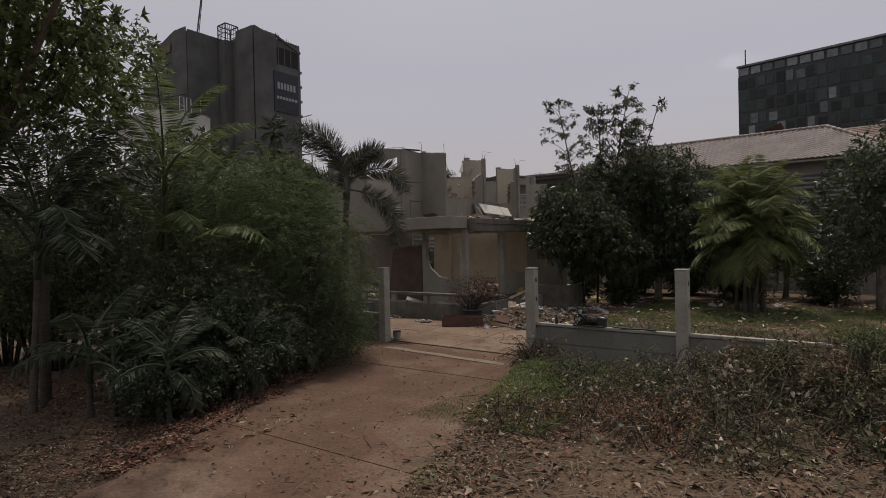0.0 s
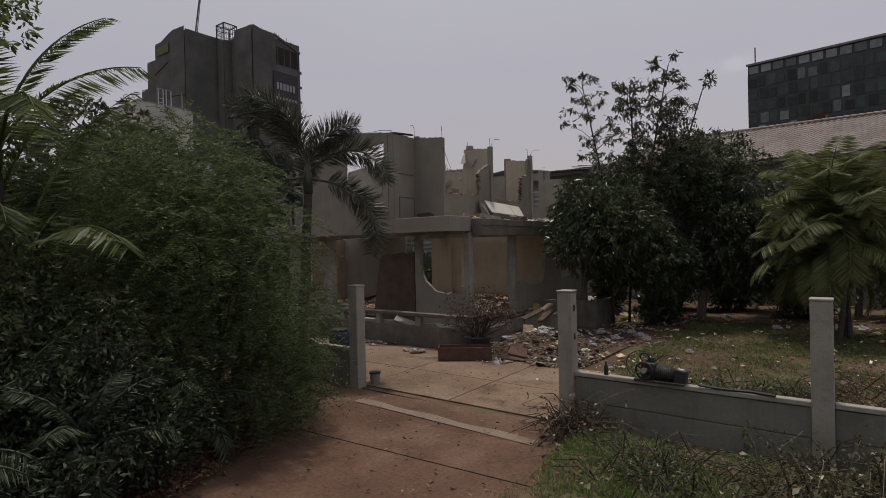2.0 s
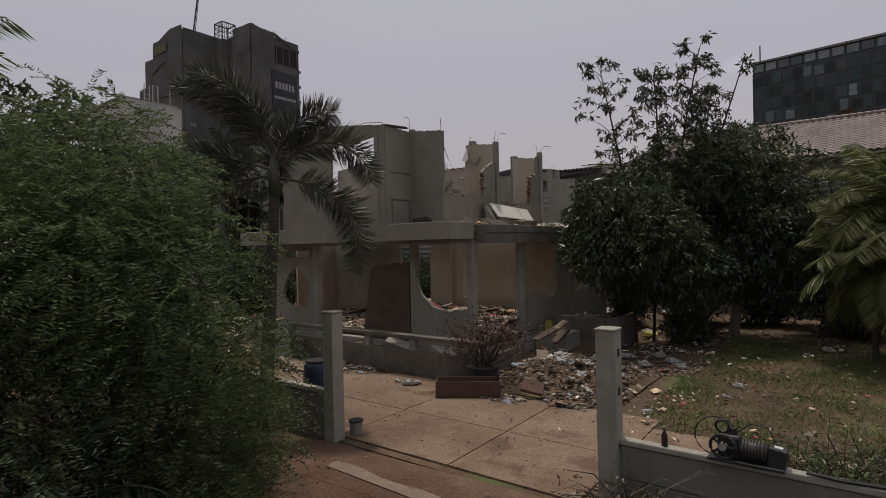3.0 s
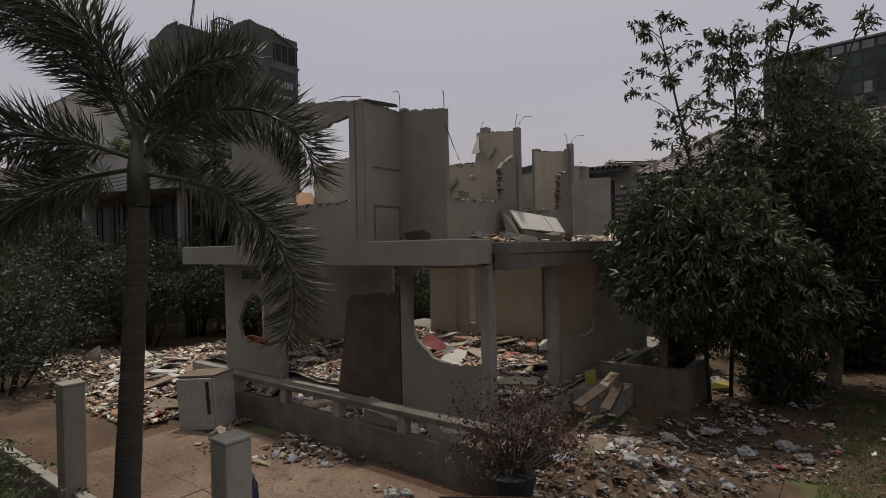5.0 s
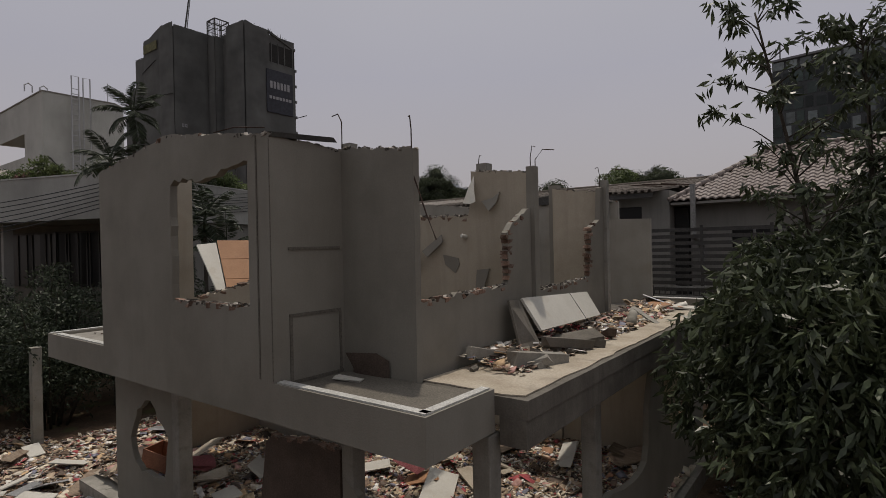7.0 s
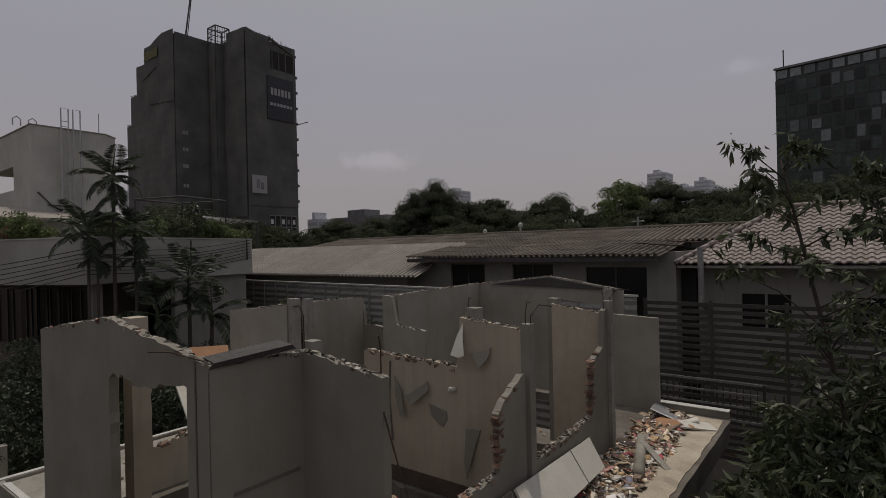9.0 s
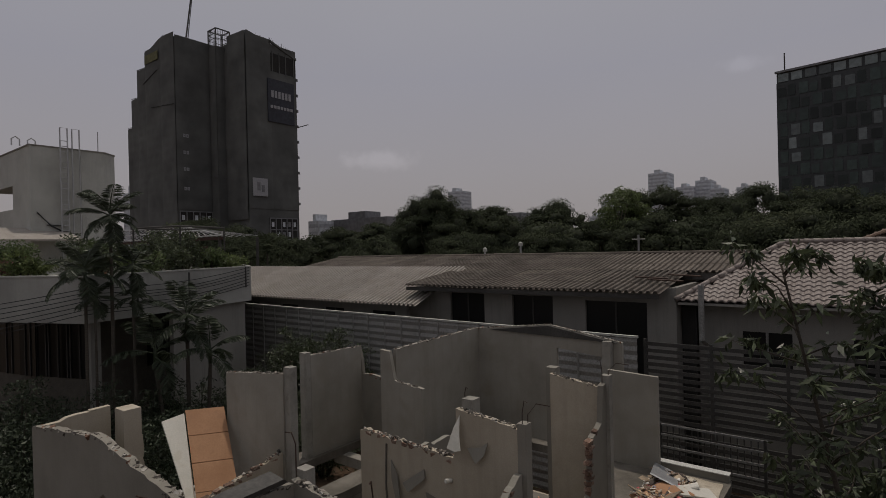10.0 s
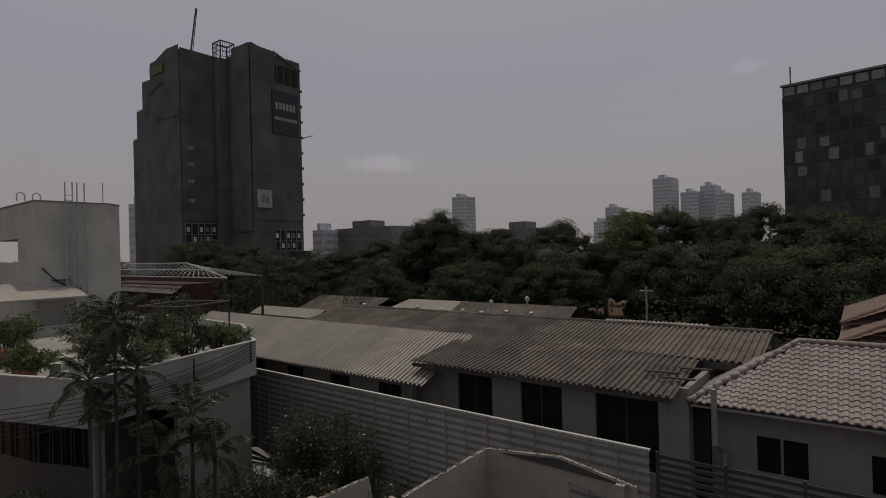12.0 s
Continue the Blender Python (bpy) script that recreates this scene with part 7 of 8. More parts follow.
for bx, by, h, sp, n in ((-25.2, 27.2, 5.5, 1.5, 15000), (-23.4, 27.5, 5.1, 1.3, 13000), (-26.6, 27.4, 5.3, 1.2, 11000), (-21.0, 27.4, 3.0, 1.3, 9000), (-22.3, 25.4, 3.2, 1.4, 10000), (-24.4, 25.2, 3.8, 1.4, 10000), (-19.2, 27.6, 2.2, 1.1, 6000)):
    feather_bush("fence_shrub", (bx, by, 0), 16, h, sp, int(n * .75), 'leaf_mango', "leafy shrub against the sheet fence", .13, "fence shrubs")
for bx, by, h, sp, n in ((-26.4, 17.3, 5.2, 1.5, 13000), (-28.6, 16.2, 5.4, 1.7, 13000), (-31.4, 15.4, 5.6, 1.8, 13000), (-25.0, 19.4, 4.8, 1.2, 10000), (-24.6, 21.8, 4.6, 1.3, 10000), (-24.5, 17.0, 4.2, 2.1, 17000), (-27.0, 15.2, 4.6, 2.3, 17000), (-22.8, 20.2, 3.8, 1.9, 15000), (-23.6, 23.0, 4.4, 1.6, 13000), (-30.5, 14.0, 5.0, 2.4, 13000), (-20.6, 12.0, 3.0, 1.9, 10000), (-24.2, 12.2, 3.6, 2.2, 10000), (-17.2, 9.4, 2.7, 1.5, 8000), (-25.4, 21.0, 4.6, 1.2, 11000), (-33.5, 13.0, 5.2, 2.4, 10000)):
    feather_bush("garden_shrub", (bx, by, 0), 18, h, sp, int(n * .75), 'leaf_palm', "dense dark shrub in the neighbouring garden", .13, "garden shrubs")



# far trees
def dome(x, y, h, r, k, flat=.09):
    """Cushions of foliage spread over a domed crown."""
    out = []
    for i in range(k):
        u = (i + .5) / k
        el = math.asin(max(-.25, 1 - 1.25 * u))
        az = i * 2.39996 + RNG.uniform(-.4, .4)
        q = RNG.uniform(.72, 1.02)
        out.append((x + r * .78 * q * math.cos(el) * math.cos(az), y + r * .78 * q * math.cos(el) * math.sin(az), h * (.52 + .38 * q * math.sin(el)), r * RNG.uniform(.14, .38), r * RNG.uniform(.14, .38), h * flat * RNG.uniform(.5, 1.3)))
    return out


def cushion_leaves(clumps, n, weight=None):
    """Leaf places over the upper skins of the cushions."""
    w = np.array([c[3] * c[4] for c in clumps]) if weight is None else np.array(weight)
    idx = RNG.choice(len(clumps), n, p=w / w.sum())
    C = np.array(clumps)[idx]
    d = RNG.normal(size=(n, 3))
    d /= np.linalg.norm(d, axis=1, keepdims=True)
    d[:, 2] = np.where(d[:, 2] < -.35, -d[:, 2], d[:, 2])
    q = RNG.uniform(.6, 1.12, (n, 1)) ** .8
    return C[:, :3] + d * q * C[:, 3:], d


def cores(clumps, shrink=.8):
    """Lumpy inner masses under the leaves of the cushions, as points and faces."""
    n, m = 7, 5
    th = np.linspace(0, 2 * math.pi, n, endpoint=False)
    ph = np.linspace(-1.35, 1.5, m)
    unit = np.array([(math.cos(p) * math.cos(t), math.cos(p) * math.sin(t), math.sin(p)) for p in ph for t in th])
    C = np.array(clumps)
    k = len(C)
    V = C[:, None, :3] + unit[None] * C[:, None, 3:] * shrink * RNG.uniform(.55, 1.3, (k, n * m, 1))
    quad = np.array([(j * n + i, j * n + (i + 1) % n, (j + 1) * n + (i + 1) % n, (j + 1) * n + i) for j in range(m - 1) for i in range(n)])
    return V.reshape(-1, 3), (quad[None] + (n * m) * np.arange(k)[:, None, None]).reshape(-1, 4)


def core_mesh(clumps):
    """Inner masses that the leaves hide, their dark colour standing in for crown shade."""
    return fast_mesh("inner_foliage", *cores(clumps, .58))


def far_tree(x, y, h, r, n, leaf='leaf_far', size=.28, k=44):
    t = thing("shade_tree", (x, y, 0), "large dark shade tree beyond the roofs" if leaf == 'leaf_far' else "paler green shade tree beyond the roofs", "tree", "far trees")
    g = Geo()
    limb(g, (x, y, -.2), (x, y, h * .42), .4, .26, .05, 8)
    part("trunk", g, 'bark', t, smooth=True)
    clumps = dome(x, y, h, r, k)
    for c in clumps[::5]:
        g = Geo()
        limb(g, (x, y, h * .4), c[:3], .16, .03, .12, 5)
        part("limb", g, 'bark', t, smooth=True)
    P, d = cushion_leaves(clumps, int(n * 2.3))
    D = np.cross(d, RNG.normal(size=d.shape)) + .3 * RNG.normal(size=d.shape)
    D[:, 2] -= .2
    under = [(x, y, h * .42, r * .62, r * .62, h * .3)]
    cr = part("crown", leaf_mesh("crown", P, D, size, .62, RNG, .2, d), leaf, t)
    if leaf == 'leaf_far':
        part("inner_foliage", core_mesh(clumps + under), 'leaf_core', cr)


for a in ((-60, 80, 18.0, 7.5, 8000), (-67, 84, 16.5, 6, 5000), (-52, 84, 16.0, 6, 5000), (-49, 100, 16.2, 8, 6500), (-39, 96, 13.5, 6, 5000), (-33, 106, 19.0, 8.5, 7000), (-25, 112, 17.5, 7, 5500), (-20, 118, 19.0, 8, 5500), (-12, 112, 17, 8, 6000), (-3, 108, 16.2, 9, 6500), (8, 112, 17, 10, 6500), (-72, 70, 12.5, 6, 5000), (-80, 66, 11.5, 6, 4500), (-58, 64, 10.0, 5.5, 5000), (-46, 68, 11.0, 6, 6000), (-35, 70, 11.0, 6.5, 6500), (-24, 74, 12.0, 6.5, 6500), (-13, 70, 11.5, 7, 7000), (-4, 66, 11.0, 6.5, 7000), (4, 62, 10.5, 6.5, 6000), (-90, 62, 12.5, 6, 4500), (-100, 70, 14.5, 7, 5000), (-62, 104, 14.5, 8, 5000), (-76, 100, 14, 8, 5000), (-90, 98, 15, 8, 5000), (-8, 84, 14.0, 7.5, 7000), (-19, 88, 13.5, 7, 6000), (-96, 60, 15.5, 6, 6000), (-88, 57, 13.0, 5, 4500), (-105, 62, 15.0, 6, 5000), (-78, 56, 11.0, 4.5, 4000), (-74, 36, 11.2, 5, 3500), (-84, 30, 11.5, 5.5, 3500), (-82, 41, 11.5, 5, 3500), (-96, 36, 12.5, 6, 3500), (-98, 26, 12.5, 6, 3000)):
    far_tree(*a)
far_tree(-36, 98, 18.6, 5.5, 4200, 'leaf_light', .34, 30)
far_tree(-19.5, 46.5, 7.1, 1.6, 1600, 'leaf_light', .2, 16)


def far_woods():
    """The unbroken low growth between the roofs and the tall trees."""
    lumps = []
    for x0, x1, y0, y1, h, n in ((-115, 16, 57, 76, 5.6, 150), (-60, 12, 44, 58, 3.6, 110), (-130, 20, 76, 104, 9.5, 130), (-190, 40, 104, 150, 10.5, 120), (-130, -62, 44, 60, 7.5, 70), (-12, 12, 42, 50, 4.6, 40)):
        for i in range(n):
            x, y = RNG.uniform(x0, x1), RNG.uniform(y0, y1)
            if (-66 < x < -45 and y < 50) or (-48 < x < -24 and y < 63) or (-23 < x < -14 and y < 56 and y > 48) or (-8 < x < 9 and 39 < y < 51):
                continue
            hh = h * RNG.uniform(.6, 1.1)
            r = RNG.uniform(1.6, 3.2) * (1.3 if y > 76 else 1)
            for m in range(3):
                lumps.append((x + RNG.uniform(-1, 1), y + RNG.uniform(-1, 1), hh * (.35 + .3 * m), r, r, hh * .25))
    P, d = cushion_leaves(lumps, 120000, [c[3] * c[4] * (3.2 if c[1] < 60 else 1) for c in lumps])
    P[:, 2] = np.abs(P[:, 2])
    D = np.cross(d, RNG.normal(size=d.shape)) + .3 * RNG.normal(size=d.shape)
    size = np.where(P[:, 1] > 74, .55, np.where(P[:, 1] < 60, .27, .38)) * RNG.uniform(.7, 1.3, len(P))
    tagged(part("far_woods", leaf_mesh("far_woods", P, D, size, .62, RNG, .2, d), 'leaf_far'), "unbroken dark growth of trees and bushes behind the roofs", "woods", kind="stuff")
    tagged(part("far_undergrowth", core_mesh([c for c in lumps if c[1] > 70]), 'leaf_core'), "dark lumps standing in for the shade inside the far bushes", "woods", kind="stuff")


far_woods()
# banana plants and palms behind the sheds
for k, (x, y, h) in enumerate(((-9.5, 46.5, 5.6), (-7.5, 48.5, 5.2), (-12.6, 47.5, 5.0), (-4.5, 50.5, 6.4), (-14.5, 50, 5.2), (-2.0, 52, 5.8))):
    palm("banana_plant", (x, y, 0), h - 2.2, .14, 9, 3.0, .42, 'leaf_far', "broad-leaved banana plant behind the sheds", el=(20, 82), droop=(.6, 1.5), n=34, width=.35, seed=60 + k, group="back-lane plants")
for k, (x, y, h) in enumerate(((-64, 52, 9.5), (-69, 53, 8.6))):
    palm("areca_palm", (x, y, 0), h - 1.5, .12, 11, 2.6, .7, 'leaf_far', "feather palm behind the roofs", el=(0, 80), droop=(.7, 1.7), n=34, width=.12, seed=80 + k, group="back-lane plants")


# ---- rubble, litter and loose things ----
def scatter(name, zones, n, size, mat, label, category, flat=.18, lift=.02, mound=None, seed=2, drift=None):
    """Loose flat chips lying about inside zones (x0, x1, y0, y1, share); mound gives the height of the heap, drift leaves bare patches."""
    rng = np.random.default_rng(seed)
    tot = sum(z[4] for z in zones)
    V, Q = [], []
    cube = np.array([(-.5, -.5, -.5), (.5, -.5, -.5), (.5, .5, -.5), (-.5, .5, -.5), (-.5, -.5, .5), (.5, -.5, .5), (.5, .5, .5), (-.5, .5, .5)])
    faces = np.array([(4, 5, 6, 7), (0, 1, 5, 4), (1, 2, 6, 5), (2, 3, 7, 6), (3, 0, 4, 7)])
    for x0, x1, y0, y1, share in zones:
        m = int(n * share / tot)
        x, y = rng.uniform(x0, x1, m), rng.uniform(y0, y1, m)
        if drift is not None:
            keep = np.array([noise.noise(Vector((a * .75, b * 1.1, seed))) + .5 * noise.noise(Vector((a * 2.1, b * 2.6, seed))) > drift for a, b in zip(x, y)])
            x, y = x[keep], y[keep]
            m = len(x)
        s = size * np.exp(rng.normal(0, .55, m))
        dims = np.stack([s, s * rng.uniform(.25, .95, m), s * flat * rng.uniform(.15, 1.2, m)], 1)
        c = cube[None] * dims[:, None] * (1 + rng.uniform(-.18, .18, (m, 8, 3)))
        rx, ry, rz = rng.normal(0, .3, m), rng.normal(0, .3, m), rng.uniform(0, 6.28, m)
        cx, sx, cy, sy, cz, sz = np.cos(rx), np.sin(rx), np.cos(ry), np.sin(ry), np.cos(rz), np.sin(rz)
        X, Y, Z = c[..., 0], c[..., 1], c[..., 2]
        Y, Z = Y * cx[:, None] - Z * sx[:, None], Y * sx[:, None] + Z * cx[:, None]
        X, Z = X * cy[:, None] + Z * sy[:, None], -X * sy[:, None] + Z * cy[:, None]
        X, Y = X * cz[:, None] - Y * sz[:, None], X * sz[:, None] + Y * cz[:, None]
        zb = np.array([mound(a, b) for a, b in zip(x, y)]) if mound else np.zeros(m)
        V.append(np.stack([X + x[:, None], Y + y[:, None], Z + (zb + lift + np.abs(np.sin(rx)) * s * .2)[:, None]], 2).reshape(-1, 3))
    V = np.concatenate(V)
    k = len(V) // 8
    Q = (faces[None] + 8 * np.arange(k)[:, None, None]).reshape(-1, 4)
    ob = part(name, fast_mesh(name, V, Q), mat)
    return tagged(ob, label, category, kind="stuff")


def heap(x, y):
    return .34 + .12 + .22 * max(0, noise.noise(Vector((x * .45, y * .45, 2)))) + .06 * noise.noise(Vector((x * 1.7, y * 1.7, 5)))


def yard(x, y):
    return .04 + .18 * max(0, noise.noise(Vector((x * .5, y * .5, 8))))


g = Geo().sheet(lambda x, y: (x, y, heap(x, y) - .05), [-18.6 + .25 * i for i in range(40)], [15.95 + .25 * i for i in range(29)])
tagged(part("rubble_bed", g, 'slabtop', smooth=True), "grey heap of crushed demolition rubble indoors", "rubble", kind="stuff")
scatter("rubble", [(-18.5, -8.9, 16.0, 22.6, 1.0)], 36000, .062, 'rubble', "broken boards, tiles, paper and plaster covering the floor", "rubble", flat=.07, mound=heap, seed=2)
scatter("rubble", [(-22.5, -14.8, 14.2, 19.0, 1.0), (-20, -18.6, 19, 23, .3), (-24.5, -19, 13.0, 16.5, .25), (-19.5, -14.9, 12.6, 14.3, .16)], 21500, .068, 'rubble', "white and grey demolition waste spread over the side yard", "rubble", flat=.07, mound=yard, seed=3)
scatter("rubble", [(-8.6, -4.4, 17.0, 23.5, 1.0), (-7.6, -5.0, 13.8, 17.5, .5), (-4, 5, 20.5, 24, .3)], 7000, .05, 'rubble_dark', "scattered rubbish and rubble under the trees", "rubble", flat=.1, mound=lambda x, y: height(x, y) - .02, seed=4, drift=.0)
scatter("rubble", [(-8.6, -4.4, 17.6, 23.5, 1.0), (-7.4, -5.0, 14.2, 17.5, .25), (-4, 3, 21.5, 24.5, .3)], 2200, .055, 'rubble', "pale scraps, bags and paper strewn under the trees", "rubble", flat=.12, mound=lambda x, y: height(x, y) + .01, seed=14, drift=.22)
scatter("rubble", [(-14.3, -7.9, 14.45, 15.75, 1.0)], 1200, .12, 'rubble', "broken concrete and tiles along the terrace", "rubble", mound=lambda x, y: .06, seed=5)
# Dirt sheet whose dark colour also stands in for the forecourt shadow.
leaf_soil = Geo().sheet(lambda x, y: (x, y, .012 - .02 * (noise.noise(Vector((x * 1.3, y * 1.9, 6))) + .9 * abs(y - 13.75) / .5 - .45 > 0)), [-12.6 + .1 * i for i in range(53)], [13.2 + .1 * i for i in range(11)])
tagged(part("dirt_bank", leaf_soil, 'dirt', smooth=True), "reddish dirt banked against the terrace wall, dark to carry a shadow", "dirt", kind="stuff")
scatter("rubble", [(-13.8, -6.5, 13.3, 14.2, 1.0), (-8.3, -5.2, 13.6, 15.2, .8), (-14.6, -11.5, 12.8, 14.0, .4)], 2600, .055, 'rubble_dark', "small debris strewn on the forecourt", "rubble", mound=lambda x, y: .015, seed=6, drift=.0)
scatter("slab_debris", [(-9.95, -9.15, 16.6, 18.4, .6), (-9.95, -9.15, 18.4, 22.5, 1.5), (-9.98, -9.25, 22.5, 24.0, .6)], 2600, .055, 'rubble', "plaster chunks and tiles on the upper slab edge", "rubble", flat=.12, mound=lambda x, y: 3.385 + .16 * max(0, (-9.15 - x)), seed=7)
scatter("upper_debris", [(-14.6, -11.0, 21.45, 21.8, .5), (-12.8, -10.5, 18.69, 18.8, .2), (-17.0, -15.3, 15.3, 18.5, .6)], 140, .08, 'rubble', "broken plaster on the upper rooms' floor", "rubble", flat=.35, mound=lambda x, y: 3.385, seed=8)
def leaf_carpet(zones, n, length, label, base=height, mat='litter'):
    """Dry leaves lying flat, each a curled blade."""
    tot = sum(z[4] for z in zones)
    P = []
    for x0, x1, y0, y1, share in zones:
        m = int(n * share / tot)
        x, y = RNG.uniform(x0, x1, m), RNG.uniform(y0, y1, m)
        P.append(np.stack([x, y, np.array([base(a, b) for a, b in zip(x, y)]) + RNG.uniform(0, .035, m)], 1))
    P = np.concatenate(P)
    D = RNG.normal(size=P.shape)
    D[:, 2] *= .22
    up = np.tile(np.array([0, 0, 1.0]), (len(P), 1))
    tagged(part("leaf_litter", leaf_mesh("leaf_litter", P, D, length, .42, RNG, .3, up), mat), label, "leaf litter", kind="stuff")


leaf_carpet([(-3.4, 6.0, 1.0, 10.4, 1.0), (-6.8, -4.6, 1.2, 6.2, .3), (-3.8, -1.2, 3.5, 7.5, .25), (-9.0, -6.6, 6.2, 9.8, .2), (-14, -5, -2, 4, .6)], 96000, .05, "thick carpet of dry brown leaves and twigs", lambda x, y: height(x, y) - .025)
leaf_carpet([(-5.15 - .5 * k - .45, -5.15 - .5 * k + .3, 2.6 + 1.0 * k, 3.7 + 1.0 * k, 1.0) for k in range(6)] + [(-11.0, -8.4, 3.2, 4.8, .8)], 9000, .055, "reddish fallen leaves banked along the drive edge", lambda x, y: max(height(x, y), .0) - .005, 'litter_red')
leaf_carpet([(-7.4, -3.4, 4.4, 10.2, 1.0), (-13, -5, 10.8, 13.6, .8), (-5, -1.8, 2, 5, .5)], 900, .06, "dry leaves blown over the drive", lambda x, y: .02)
scatter("rubbish_heap", [(-8.0, -5.2, 14.4, 17.2, 1.0)], 1700, .05, 'rubble_dark', "heap of mixed rubbish beside the terrace", "rubbish", flat=.1, mound=lambda x, y: .02 + .42 * math.exp(-((x + 6.7) ** 2 + (y - 15.8) ** 2) / 1.1), seed=10, drift=-.25)
gh = Geo().sheet(lambda x, y: (x, y, -.02 + .42 * math.exp(-((x + 6.7) ** 2 + (y - 15.8) ** 2) / 1.1)), [-8.4 + .2 * i for i in range(18)], [14.0 + .2 * i for i in range(18)])
tagged(part("rubbish_bed", gh, 'soil', smooth=True), "low mound of earth under the rubbish", "rubbish", kind="stuff")
scatter("yard_scraps", [(-4.4, 3.5, 11.4, 20.5, 1.0), (-5.4, -3.8, 12.5, 16, .3)], 520, .04, 'rubble', "scraps of rubbish strewn over the garden grass", "rubbish", flat=.12, mound=lambda x, y: height(x, y), seed=9)
leaf_carpet([(-4.5, 6.0, 11.2, 19.0, 1.0), (-6.5, 4, 17, 24, .6)], 6000, .09, "dry leaves and scraps in the garden", lambda x, y: height(x, y) - .025)


leaf_carpet([(-2.6, 4.5, 3.2, 8.0, 1.0), (-5.6, -4.6, 2.6, 5.2, .15)], 1500, .13, "larger pale curled leaves and bark strips in the litter", lambda x, y: height(x, y) - .01)


P = np.stack([RNG.uniform(-3.2, 5.0, 2600), RNG.uniform(3.0, 10.2, 2600), np.zeros(2600)], 1)
P[:, 2] = [height(a, b) - .005 for a, b in P[:, :2]]
D = RNG.normal(size=P.shape)
D[:, 2] = np.abs(D[:, 2]) * .12
tagged(part("dry_twigs", leaf_mesh("dry_twigs", P, D, .32, .035, RNG, .12, np.tile(np.array([0, 0, 1.0]), (len(P), 1))), 'dry_stem'), "dry twigs and stalks scattered over the litter", "twigs", kind="stuff")


def grass(name, zones, n, length, label, mat='grass'):
    tot = sum(z[4] for z in zones)
    P = []
    for x0, x1, y0, y1, share in zones:
        m = int(n * share / tot)
        x, y = RNG.uniform(x0, x1, m), RNG.uniform(y0, y1, m)
        keep = np.array([noise.noise(Vector((a * .8, b * .8, 3))) > RNG.uniform(-.45, .25) for a, b in zip(x, y)])
        x, y = x[keep], y[keep]
        P.append(np.stack([x, y, np.array([height(a, b) - .03 for a, b in zip(x, y)])], 1))
    P = np.concatenate(P)
    D = RNG.normal(0, .75, P.shape)
    D[:, 2] = 1
    tagged(part(name, leaf_mesh(name, P, D, length, .12, RNG), mat), label, "grass", kind="stuff")


grass("grass", [(-4.6, 6, 13.3, 22.5, 2.2)], 150000, .075, "short green grass and weeds in patches")
grass("verge_grass", [(-3.5, -1.3, 6.0, 10.5, 1.0), (-3.0, -.2, 8.2, 10.6, .4)], 52000, .08, "fresh green grass on the verge of the drive", 'grass_fresh')




def weed_pile(x, y, r, h, n, leaf, label, size=.075):
    """Cut brush: crossed stalks, small wilting leaves along them, a few bleached ones, and long bare whips."""
    t = thing("brush_pile", (x, y, 0), label, "brush pile", "cut brush")
    g, whips = Geo(), Geo()
    rnd = random.Random(int(100 * x + 7 * y))
    tips, sticks = [], 120
    for i in range(sticks):
        a, q = rnd.uniform(0, 6.28), r * math.sqrt(rnd.random())
        p = Vector((x + q * math.cos(a), y + q * math.sin(a), rnd.uniform(0, h * .75) * (1 - (q / r) ** 2) + .03))
        d = Vector((rnd.gauss(0, 1), rnd.gauss(0, 1), rnd.gauss(.5, .4))).normalized() * rnd.uniform(.3, .9)
        e = p + d - Vector((0, 0, .22 * d.length))
        e.z = min(max(e.z, .03), h * 1.45)
        g.tube([p, p + d * .5 + Vector((0, 0, .06)), e], [.009, .007, .003], 4)
        tips.append((p, e))
    for i in range(11):
        a, q = rnd.uniform(0, 6.28), r * rnd.random()
        p = Vector((x + q * math.cos(a), y + q * math.sin(a), .05))
        d = Vector((rnd.gauss(0, .6), rnd.gauss(0, .6), 0))
        up = h * rnd.uniform(.5, 1.6)
        whips.tube([p, p + d * .25 + Vector((0, 0, up * .7)), p + d * .6 + Vector((0, 0, up)), p + d * 1.1 + Vector((0, 0, up * .75))], [.006, .005, .004, .0015], 5)
    tagged(part("brushwood", g, 'stem', t), kind="stuff")
    tagged(part("whipwork", whips, 'dry_stem', t, "pale bare whips"), kind="stuff")
    k = max(6, n // sticks)
    P = np.concatenate([np.array([list(p.lerp(e, f)) for f in np.linspace(.25, 1.05, k)]) for p, e in tips]) + RNG.normal(0, .045, (sticks * k, 3))
    P[:, 2] = np.abs(P[:, 2])
    D = RNG.normal(size=P.shape)
    D[:, 2] -= .5
    pale = RNG.uniform(size=len(P)) < .06
    part("foliage", leaf_mesh("foliage", P[~pale], D[~pale], size * .8, .42, RNG, .5), leaf, t)
    part("bleached_foliage", leaf_mesh("bleached_foliage", P[pale], D[pale], size * 1.1, .5, RNG, .6), 'leaf_pale', t)


